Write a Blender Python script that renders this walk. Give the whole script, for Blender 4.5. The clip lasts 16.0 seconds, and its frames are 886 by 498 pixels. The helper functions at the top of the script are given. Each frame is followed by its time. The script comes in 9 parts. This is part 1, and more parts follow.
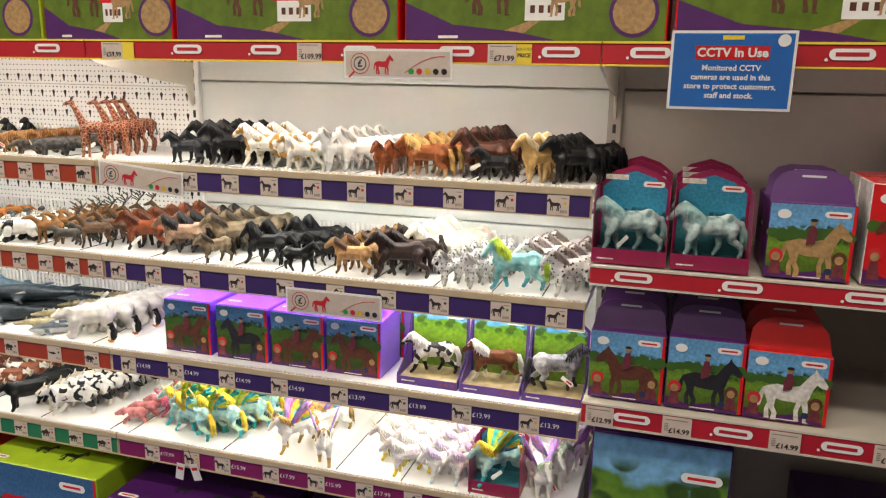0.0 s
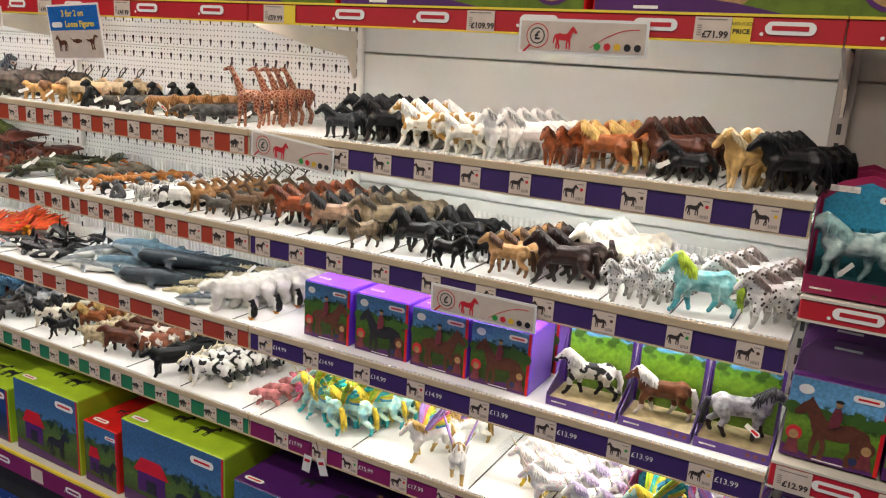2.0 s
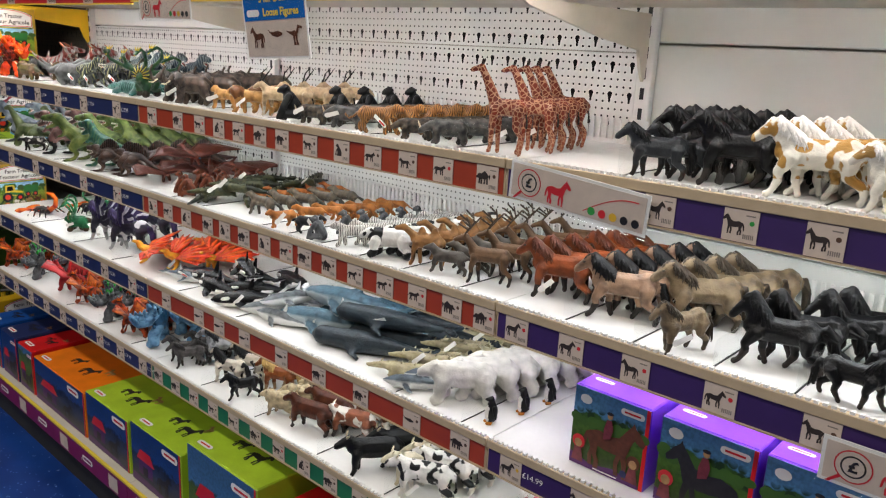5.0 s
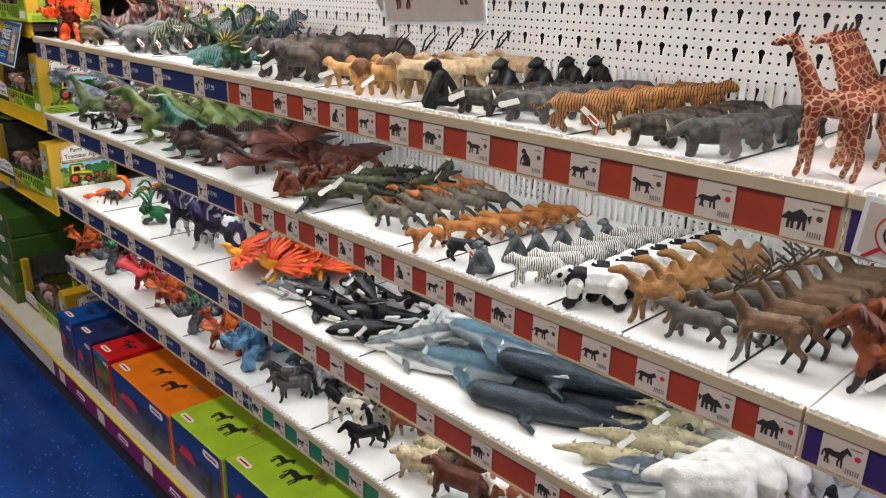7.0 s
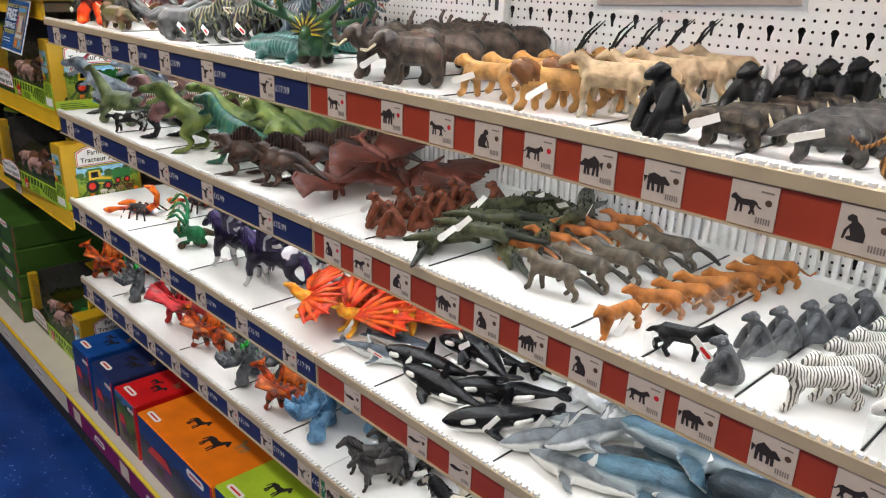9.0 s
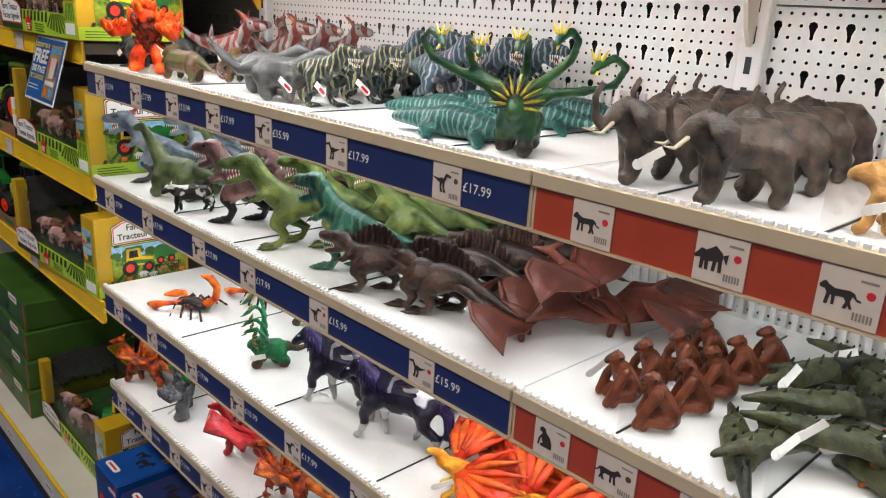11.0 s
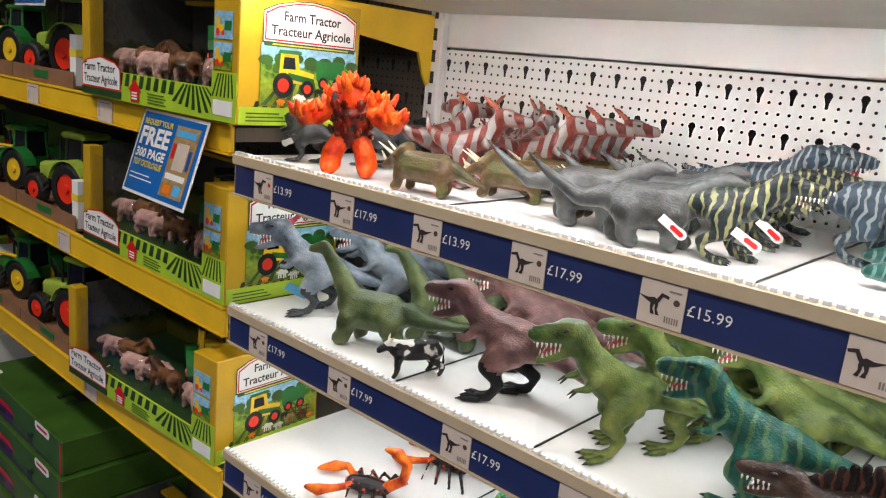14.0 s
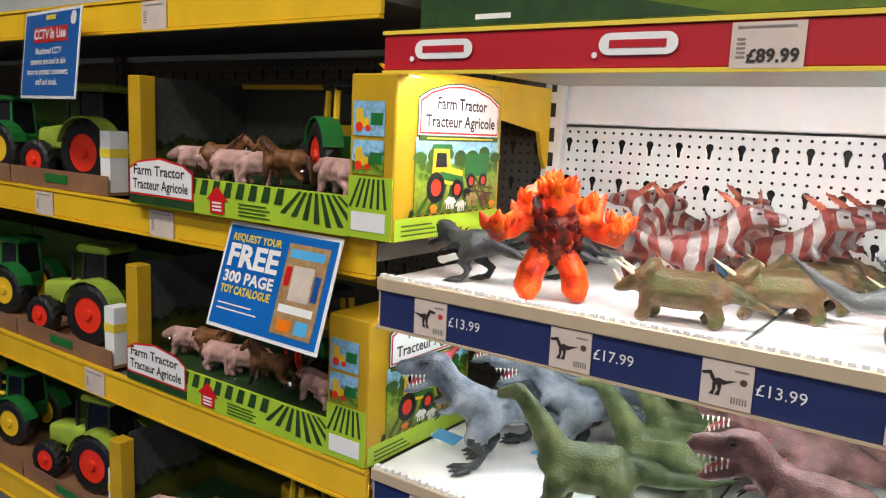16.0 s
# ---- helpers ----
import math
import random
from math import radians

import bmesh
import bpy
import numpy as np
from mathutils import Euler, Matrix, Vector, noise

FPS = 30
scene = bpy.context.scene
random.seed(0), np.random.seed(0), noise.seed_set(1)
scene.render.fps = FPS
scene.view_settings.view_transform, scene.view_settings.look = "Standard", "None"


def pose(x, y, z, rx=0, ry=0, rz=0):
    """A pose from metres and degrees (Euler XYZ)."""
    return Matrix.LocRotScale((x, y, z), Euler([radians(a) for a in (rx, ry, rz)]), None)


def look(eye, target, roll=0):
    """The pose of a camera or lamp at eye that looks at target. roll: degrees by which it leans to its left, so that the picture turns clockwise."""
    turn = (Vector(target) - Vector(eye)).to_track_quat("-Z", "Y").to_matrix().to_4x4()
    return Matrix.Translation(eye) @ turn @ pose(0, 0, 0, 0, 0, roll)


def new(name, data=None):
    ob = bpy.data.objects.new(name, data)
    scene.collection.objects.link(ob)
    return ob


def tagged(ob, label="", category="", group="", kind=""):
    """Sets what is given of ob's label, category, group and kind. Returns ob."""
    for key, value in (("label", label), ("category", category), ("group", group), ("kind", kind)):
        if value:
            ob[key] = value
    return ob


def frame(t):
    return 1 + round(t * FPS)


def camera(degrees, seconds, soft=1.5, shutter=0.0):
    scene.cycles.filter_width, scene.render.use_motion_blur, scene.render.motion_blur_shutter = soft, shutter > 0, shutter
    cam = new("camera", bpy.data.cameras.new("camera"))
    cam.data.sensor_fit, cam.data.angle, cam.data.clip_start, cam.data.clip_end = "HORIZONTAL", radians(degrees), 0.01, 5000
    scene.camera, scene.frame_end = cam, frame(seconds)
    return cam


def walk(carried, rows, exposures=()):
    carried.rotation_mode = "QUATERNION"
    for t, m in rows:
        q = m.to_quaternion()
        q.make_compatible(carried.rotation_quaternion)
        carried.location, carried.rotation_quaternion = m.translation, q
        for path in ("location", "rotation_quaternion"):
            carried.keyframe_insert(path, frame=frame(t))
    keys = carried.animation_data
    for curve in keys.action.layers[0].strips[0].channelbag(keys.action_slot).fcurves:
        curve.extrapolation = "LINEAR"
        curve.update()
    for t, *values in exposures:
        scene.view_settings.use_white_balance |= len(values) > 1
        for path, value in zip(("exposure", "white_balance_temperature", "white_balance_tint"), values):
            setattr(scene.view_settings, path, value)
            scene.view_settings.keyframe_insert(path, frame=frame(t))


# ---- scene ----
cam = camera(60.4, 16.0, soft=1.2)
PATH = [
    (0, (1.127, -1.273, 1.225), (0.561, 0.595, 0.791), 1.1),
    (0.5, (1.094, -1.265, 1.223), (0.532, 0.601, 0.772), 1.5),
    (1, (1.091, -1.205, 1.222), (0.421, 0.621, 0.756), 2.1),
    (1.5, (1.089, -1.156, 1.213), (0.278, 0.621, 0.781), 2.8),
    (2, (1.048, -1.115, 1.205), (0.122, 0.591, 0.725), 3.6),
    (2.5, (0.981, -1.053, 1.203), (-0.004, 0.625, 0.742), 2.2),
    (3, (0.895, -1.04, 1.225), (-0.145, 0.598, 0.739), 1),
    (3.5, (0.827, -0.979, 1.198), (-0.29, 0.613, 0.730), 1.1),
    (4, (0.743, -0.897, 1.204), (-0.399, 0.666, 0.703), 2.1),
    (4.5, (0.671, -0.824, 1.193), (-0.562, 0.676, 0.714), 2),
    (5, (0.599, -0.793, 1.184), (-0.685, 0.656, 0.681), 2.9),
    (7.5, (0.112, -0.605, 1.202), (-1.244, 0.703, 0.533), 1),
    (8, (0.029, -0.576, 1.194), (-1.297, 0.761, 0.518), 0.8),
    (8.5, (-0.09, -0.564, 1.191), (-1.392, 0.793, 0.510), 1.1),
    (9, (-0.172, -0.553, 1.182), (-1.521, 0.752, 0.490), 2),
    (9.5, (-0.282, -0.506, 1.182), (-1.68, 0.755, 0.508), 3.5),
    (12, (-0.819, -0.444, 1.166), (-2.165, 0.94, 0.645), 3.6),
    (12.5, (-0.916, -0.407, 1.178), (-2.295, 0.968, 0.724), 3.7),
    (13, (-1.006, -0.416, 1.174), (-2.37, 0.975, 0.723), 5.9),
    (13.5, (-1.116, -0.478, 1.182), (-2.38, 1.003, 0.725), 4.4),
    (14, (-1.179, -0.532, 1.179), (-2.458, 0.936, 0.721), 5.7),
    (14.5, (-1.261, -0.528, 1.176), (-2.612, 0.875, 0.723), 5.4),
    (15, (-1.387, -0.505, 1.192), (-2.782, 0.87, 0.789), 3.3),
    (15.5, (-1.464, -0.507, 1.199), (-2.873, 0.869, 0.848), 3.1),
    (16, (-1.528, -0.562, 1.197), (-2.666, 1.053, 0.888), 2.6),
]
walk(cam, [(t, look(eye, target, roll)) for t, eye, target, roll in PATH],
     exposures=((0, 0.36, 7000, 10), (1.5, 0.16, 6800, 10), (3.5, -0.1, 6520, 10), (5, -0.19, 6300, 10), (9, -0.03, 6200, 10), (12, -0.03, 6250, 10), (14, 0.03, 6280, 10), (16, 0.32, 6180, 10)))


# ---- light ----
world = bpy.data.worlds.new("shop_air")
scene.world = world
world.use_nodes = True
world.node_tree.nodes["Background"].inputs[0].default_value = (1, 0.97, 0.92, 1)
world.node_tree.nodes["Background"].inputs[1].default_value = 0.02


def area_lamp(name, m, sx, sy, watts, colour):
    d = bpy.data.lights.new(name, "AREA")
    d.shape, d.size, d.size_y, d.energy, d.color = "RECTANGLE", sx, sy, watts, colour
    ob = new(name, d)
    ob.matrix_world = m
    return ob


CEIL = 2.75
PANELS = [(-2.6, -1.15), (-0.7, -1.15), (1.3, -1.15), (-1.6, -2.3), (0.6, -2.3)]
for px, py in PANELS:
    area_lamp("ceiling_lamp", pose(px, py, CEIL - 0.04), 1.15, 0.28, 26 if px < -2 else 18.5, (1.0, 0.94, 0.86))

# ---- materials ----
MATS = {}


def nodes_of(name):
    m = bpy.data.materials.new(name)
    m.use_nodes = True
    nt = m.node_tree
    return m, nt, nt.nodes["Principled BSDF"]


def rgba(c):
    return (c[0], c[1], c[2], 1.0)


def noise_node(nt, scale, detail=3.0, vec=None):
    n = nt.nodes.new("ShaderNodeTexNoise")
    n.inputs["Scale"].default_value, n.inputs["Detail"].default_value = scale, detail
    if vec is not None:
        nt.links.new(vec, n.inputs["Vector"])
    return n


def ramp(nt, fac, stops, ease="LINEAR"):
    r = nt.nodes.new("ShaderNodeValToRGB")
    r.color_ramp.interpolation = ease
    e = r.color_ramp.elements
    while len(e) < len(stops):
        e.new(0.5)
    for k, (p, c) in zip(e, stops):
        k.position, k.color = p, rgba(c)
    nt.links.new(fac, r.inputs[0])
    return r.outputs[0]


def mixed(nt, fac, a, b):
    m = nt.nodes.new("ShaderNodeMix")
    m.data_type = "RGBA"
    nt.links.new(fac, m.inputs[0])
    for sock, v in ((m.inputs[6], a), (m.inputs[7], b)):
        if isinstance(v, (tuple, list)):
            sock.default_value = rgba(v)
        else:
            nt.links.new(v, sock)
    return m.outputs[2]


def bumped(nt, p, height, strength, distance=0.001):
    b = nt.nodes.new("ShaderNodeBump")
    b.inputs["Strength"].default_value, b.inputs["Distance"].default_value = strength, distance
    nt.links.new(height, b.inputs["Height"])
    nt.links.new(b.outputs[0], p.inputs["Normal"])


def paint(name, c, rough=0.5, vary=0.12, scale=18.0, metal=0.0, bump=0.0, coat=0.0):
    """A plain surface with blotches and grain of its own."""
    if name in MATS:
        return MATS[name]
    m, nt, p = nodes_of(name)
    tc = nt.nodes.new("ShaderNodeTexCoord").outputs["Object"]
    n1, n2 = noise_node(nt, scale, 4, tc), noise_node(nt, scale * 14, 2, tc)
    dark = tuple(v * (1 - vary) for v in c)
    lite = tuple(min(1, v * (1 + vary * 0.6)) for v in c)
    one = ramp(nt, n1.outputs["Fac"], [(0.32, dark), (0.68, lite)])
    two = nt.nodes.new("ShaderNodeMix")
    two.data_type, two.blend_type = "RGBA", "MULTIPLY"
    two.inputs[0].default_value = 0.35 * min(1, vary * 4)
    nt.links.new(one, two.inputs[6])
    nt.links.new(ramp(nt, n2.outputs["Fac"], [(0.3, (0.8, 0.8, 0.8)), (0.6, (1, 1, 1))]), two.inputs[7])
    nt.links.new(two.outputs[2], p.inputs["Base Color"])
    p.inputs["Roughness"].default_value, p.inputs["Metallic"].default_value = rough, metal
    p.inputs["Coat Weight"].default_value = coat
    if bump:
        bumped(nt, p, n2.outputs["Fac"], bump)
    MATS[name] = m
    return m


def clear_plastic(name="clear_plastic", gloss=0.22, creased=False):
    if name not in MATS:
        m, nt, p = nodes_of(name)
        nt.nodes.remove(p)
        t, g, mx, lw = (nt.nodes.new("ShaderNode" + k) for k in ("BsdfTransparent", "BsdfGlossy", "MixShader", "LayerWeight"))
        t.inputs[0].default_value = (0.985, 0.99, 0.99, 1)
        g.inputs["Roughness"].default_value = 0.06
        lw.inputs[0].default_value = 0.3 if "wrap" in name else 0.1
        dim = nt.nodes.new("ShaderNodeMath")
        dim.operation, dim.inputs[1].default_value = "MULTIPLY", gloss
        nt.links.new(lw.outputs["Fresnel"], dim.inputs[0])
        if creased:
            bumped(nt, g, noise_node(nt, 60, 3, nt.nodes.new("ShaderNodeTexCoord").outputs["Object"]).outputs["Fac"], 0.9, 0.006)
        nt.links.new(dim.outputs[0], mx.inputs[0])
        nt.links.new(t.outputs[0], mx.inputs[1])
        nt.links.new(g.outputs[0], mx.inputs[2])
        nt.links.new(mx.outputs[0], nt.nodes["Material Output"].inputs[0])
        MATS[name] = m
    return MATS[name]


def glow(name, c, strength):
    if name not in MATS:
        m, nt, p = nodes_of(name)
        p.inputs["Base Color"].default_value = rgba(c)
        p.inputs["Emission Color"].default_value = rgba(c)
        p.inputs["Emission Strength"].default_value = strength
        MATS[name] = m
    return MATS[name]


def scenery(name, sky, hill, near, size=0.12, tilt=0.0):
    """A printed landscape on card: sky, a hill line, a meadow with flecks; z runs up the card."""
    if name in MATS:
        return MATS[name]
    m, nt, p = nodes_of(name)
    tc = nt.nodes.new("ShaderNodeTexCoord").outputs["Object"]
    sep = nt.nodes.new("ShaderNodeSeparateXYZ")
    nt.links.new(tc, sep.inputs[0])
    n1, n2 = noise_node(nt, 3.2 / size, 4, tc), noise_node(nt, 22 / size, 5, tc)
    add = nt.nodes.new("ShaderNodeMath")
    add.operation = "MULTIPLY_ADD"
    nt.links.new(n1.outputs["Fac"], add.inputs[0])
    add.inputs[1].default_value = -0.35 * size
    nt.links.new(sep.outputs["Z"], add.inputs[2])
    norm = nt.nodes.new("ShaderNodeMath")
    norm.operation = "DIVIDE"
    nt.links.new(add.outputs[0], norm.inputs[0])
    norm.inputs[1].default_value = size
    land = ramp(nt, norm.outputs[0], [(0.0, tuple(v * 0.45 for v in near)), (0.3, near), (0.47, hill), (0.5, sky), (0.8, tuple(min(1, v * 0.75) for v in sky))])
    trees = nt.nodes.new("ShaderNodeTexVoronoi")
    trees.inputs["Scale"].default_value = 9 / size
    nt.links.new(tc, trees.inputs["Vector"])
    band = ramp(nt, norm.outputs[0], [(0.36, (0, 0, 0)), (0.42, (1, 1, 1)), (0.5, (1, 1, 1)), (0.56, (0, 0, 0))])
    spot = ramp(nt, trees.outputs["Distance"], [(0.4, (1, 1, 1)), (0.5, (0, 0, 0))])
    both = nt.nodes.new("ShaderNodeMath")
    both.operation = "MULTIPLY"
    nt.links.new(band, both.inputs[0])
    nt.links.new(spot, both.inputs[1])
    land = mixed(nt, both.outputs[0], land, tuple(v * 0.4 for v in hill))
    fleck = ramp(nt, n2.outputs["Fac"], [(0.38, (0.55, 0.58, 0.5)), (0.62, (1.1, 1.1, 1.1))])
    mul = nt.nodes.new("ShaderNodeMix")
    mul.data_type, mul.blend_type = "RGBA", "MULTIPLY"
    mul.inputs[0].default_value = 0.6
    nt.links.new(land, mul.inputs[6])
    nt.links.new(fleck, mul.inputs[7])
    nt.links.new(mul.outputs[2], p.inputs["Base Color"])
    p.inputs["Roughness"].default_value = 0.34
    MATS[name] = m
    return m


def floor_material():
    m, nt, p = nodes_of("blue_vinyl")
    tc = nt.nodes.new("ShaderNodeTexCoord").outputs["Object"]
    n = noise_node(nt, 7, 4, tc)
    v = nt.nodes.new("ShaderNodeTexVoronoi")
    v.inputs["Scale"].default_value = 95
    nt.links.new(tc, v.inputs["Vector"])
    base = ramp(nt, n.outputs["Fac"], [(0.3, (0.004, 0.022, 0.13)), (0.7, (0.008, 0.045, 0.22))])
    spots = ramp(nt, v.outputs["Distance"], [(0.0, (1, 1, 1)), (0.13, (1, 1, 1)), (0.2, (0, 0, 0))])
    pick = ramp(nt, noise_node(nt, 40, 1, tc).outputs["Fac"], [(0.52, (0, 0, 0)), (0.56, (1, 1, 1))])
    mu = nt.nodes.new("ShaderNodeMix")
    mu.data_type, mu.blend_type = "RGBA", "MULTIPLY"
    mu.inputs[0].default_value = 1
    nt.links.new(spots, mu.inputs[6])
    nt.links.new(pick, mu.inputs[7])
    nt.links.new(mixed(nt, mu.outputs[2], base, (0.25, 0.4, 0.75)), p.inputs["Base Color"])
    p.inputs["Roughness"].default_value = 0.32
    bumped(nt, p, n.outputs["Fac"], 0.1)
    return m


WHITE = paint("white_steel", (0.74, 0.73, 0.7), 0.42, 0.05, 6)
GREYW = paint("grey_white_steel", (0.62, 0.63, 0.6), 0.45, 0.06, 4)
# Steel of the unlit side bays: their shade is put into these two colours.
SHADED_STEEL = paint("shaded_steel", (0.36, 0.325, 0.285), 0.5, 0.1, 5)
DEEP_SHADE = paint("deep_shade_tone", (0.13, 0.11, 0.09), 0.5, 0.15, 5)
GLASSY = paint("smoked_window", (0.012, 0.014, 0.016), 0.12, 0.2, 30)
BEIGE = paint("beige_rail", (0.5, 0.39, 0.25), 0.4, 0.08, 30)
CREAM = paint("cream_steel", (0.6, 0.55, 0.46), 0.42, 0.08, 12)
SURF = paint("shelf_white", (0.8, 0.79, 0.76), 0.4, 0.07, 9)
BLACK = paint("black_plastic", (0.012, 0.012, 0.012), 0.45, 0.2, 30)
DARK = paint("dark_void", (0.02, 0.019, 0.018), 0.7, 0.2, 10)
RED = paint("red_fascia", (0.46, 0.016, 0.026), 0.3, 0.1, 12)
YELLOW = paint("yellow_rail", (0.78, 0.47, 0.012), 0.4, 0.1, 12)
PURPLE = paint("purple_card", (0.042, 0.018, 0.11), 0.42, 0.12, 22)
NAVY = paint("navy_card", (0.016, 0.026, 0.1), 0.42, 0.12, 22)
BRICK = paint("orange_red_card", (0.36, 0.045, 0.018), 0.42, 0.12, 22)
GREEN = paint("green_card", (0.015, 0.17, 0.075), 0.42, 0.12, 22)
MAGENTA = paint("magenta_card", (0.2, 0.008, 0.085), 0.42, 0.12, 22)
PAPER = paint("paper_white", (0.8, 0.78, 0.74), 0.6, 0.05, 30)
TICKET = paint("ticket_cream", (0.62, 0.51, 0.42), 0.5, 0.08, 60)
INK = paint("ink", (0.03, 0.02, 0.018), 0.6, 0.2, 80)
BARC = paint("barcode_grey", (0.24, 0.2, 0.17), 0.6, 0.2, 80)
BLUE = paint("sign_blue", (0.01, 0.13, 0.45), 0.25, 0.12, 10, coat=0.6)
LIME = paint("lime_card", (0.4, 0.58, 0.03), 0.35, 0.15, 15)
ORANGE = paint("orange_card", (0.85, 0.2, 0.005), 0.35, 0.15, 15)
SCARLET = paint("scarlet_card", (0.62, 0.01, 0.012), 0.33, 0.15, 15)
VIOLET = paint("violet_card", (0.17, 0.045, 0.55), 0.3, 0.15, 15)
PLUM = paint("plum_card", (0.075, 0.012, 0.12), 0.35, 0.15, 15)
WINE = paint("wine_card", (0.25, 0.008, 0.06), 0.35, 0.15, 15)
SKYC = paint("sky_card", (0.1, 0.42, 0.75), 0.35, 0.2, 15)
COBALT = paint("cobalt_card", (0.01, 0.07, 0.3), 0.35, 0.2, 15)
LEAFC = paint("leaf_card", (0.045, 0.11, 0.014), 0.4, 0.25, 15)
SUNNY = paint("sunny_card", (0.54, 0.32, 0.01), 0.35, 0.12, 15)
GOLDY = paint("gold_yellow", (0.8, 0.6, 0.05), 0.45, 0.1, 15)
LED = glow("led_white", (0.97, 0.99, 1.0), 16.0)
LED_DIM = glow("led_faint", (1.0, 0.96, 0.9), 8.0)
LED_LOW = glow("led_soft", (0.97, 0.99, 1.0), 24.0)
LED_HI = glow("led_bright", (0.97, 0.99, 1.0), 40.0)
LED_TOP = glow("led_brightest", (0.97, 0.99, 1.0), 60.0)
LED_MID = glow("led_medium", (0.98, 0.98, 0.97), 32.0)
CLEAR = clear_plastic()
FILM = clear_plastic("glossy_film", 0.25, True)
WRAP = clear_plastic("film_wrap", 0.6)


# ---- mesh helpers ----
def cuboid(bm, x0, x1, y0, y1, z0, z1, mi=0):
    vs = [bm.verts.new((x, y, z)) for z in (z0, z1) for y in (y0, y1) for x in (x0, x1)]
    for q in ((0, 2, 3, 1), (4, 5, 7, 6), (0, 1, 5, 4), (1, 3, 7, 5), (3, 2, 6, 7), (2, 0, 4, 6)):
        bm.faces.new([vs[i] for i in q]).material_index = mi
    return vs


def bevelled(bm, width, segments=1):
    bmesh.ops.bevel(bm, geom=list(bm.edges), offset=width, segments=segments, profile=0.5, affect="EDGES")
    return bm


def to_mesh(name, bm, mats, smooth=False):
    me = bpy.data.meshes.new(name)
    bmesh.ops.recalc_face_normals(bm, faces=list(bm.faces))
    bm.to_mesh(me)
    bm.free()
    for m in mats if isinstance(mats, (list, tuple)) else [mats]:
        me.materials.append(m)
    if smooth:
        me.polygons.foreach_set("use_smooth", [True] * len(me.polygons))
    return me


def part(name, bm, material, parent, label="", m=None, smooth=False):
    data = bm if isinstance(bm, bpy.types.Mesh) else to_mesh(name, bm, material, smooth)
    ob = new(name, data)
    ob.parent = parent
    if m is not None:
        ob.matrix_basis = m
    return tagged(ob, label)


def thing(name, m, label, category, group="", kind=""):
    e = new(name)
    e.empty_display_size = 0.05
    e.matrix_basis = m
    return tagged(e, label, category, group, kind)


def slab(name, dims, material, parent, label="", bev=0.0, m=None):
    bm = bmesh.new()
    cuboid(bm, *dims)
    if bev:
        bevelled(bm, bev)
    return part(name, bm, material, parent, label, m)


def structure(name, dims, material, label, category):
    bm = bmesh.new()
    cuboid(bm, *dims)
    return tagged(new(name, to_mesh(name, bm, material)), label, category, kind="structure")


def disc(bm, cx, cz, rx, rz, y, n=14, mi=0, a0=0.0, a1=2 * math.pi):
    f = bm.faces.new([bm.verts.new((cx + rx * math.cos(a0 + (a1 - a0) * k / n), y, cz + rz * math.sin(a0 + (a1 - a0) * k / n))) for k in range(n)])
    f.material_index = mi


def poly(bm, pts, y, mi=0):
    bm.faces.new([bm.verts.new((x, y, z)) for x, z in pts]).material_index = mi


def pill(bm, cx, cz, w, h, y, mi=0):
    r = h / 2
    pts = [(cx + sx * (w / 2 - r) + r * math.cos(a), cz + r * math.sin(a)) for sx, a0 in ((1, -math.pi / 2), (-1, math.pi / 2)) for a in [a0 + math.pi * k / 7 for k in range(8)]]
    poly(bm, pts, y, mi)


TEXTS = {}


def lettering(words, size, material, parent, m, name="lettering", width=None, bold=0.0):
    key = (words, size, material.name, bold)
    if key not in TEXTS:
        cu = bpy.data.curves.new("letters", "FONT")
        cu.body, cu.size, cu.align_x, cu.align_y, cu.resolution_u, cu.offset = words, size, "CENTER", "CENTER", 2, bold
        ob = new("letters", cu)
        bpy.context.view_layer.update()
        me = bpy.data.meshes.new_from_object(ob.evaluated_get(bpy.context.evaluated_depsgraph_get()))
        bpy.data.objects.remove(ob)
        me.materials.clear()
        me.materials.append(material)
        TEXTS[key] = me
    me = TEXTS[key]
    if width:
        wide = max(v.co.x for v in me.vertices) - min(v.co.x for v in me.vertices)
        m = m @ Matrix.Diagonal((width / wide, 1, 1, 1))
    return part(name, me, material, parent, "", m)


def front(x, y, z):
    """Print lying on a face that looks to the aisle."""
    return pose(x, y, z, 90, 0, 0)


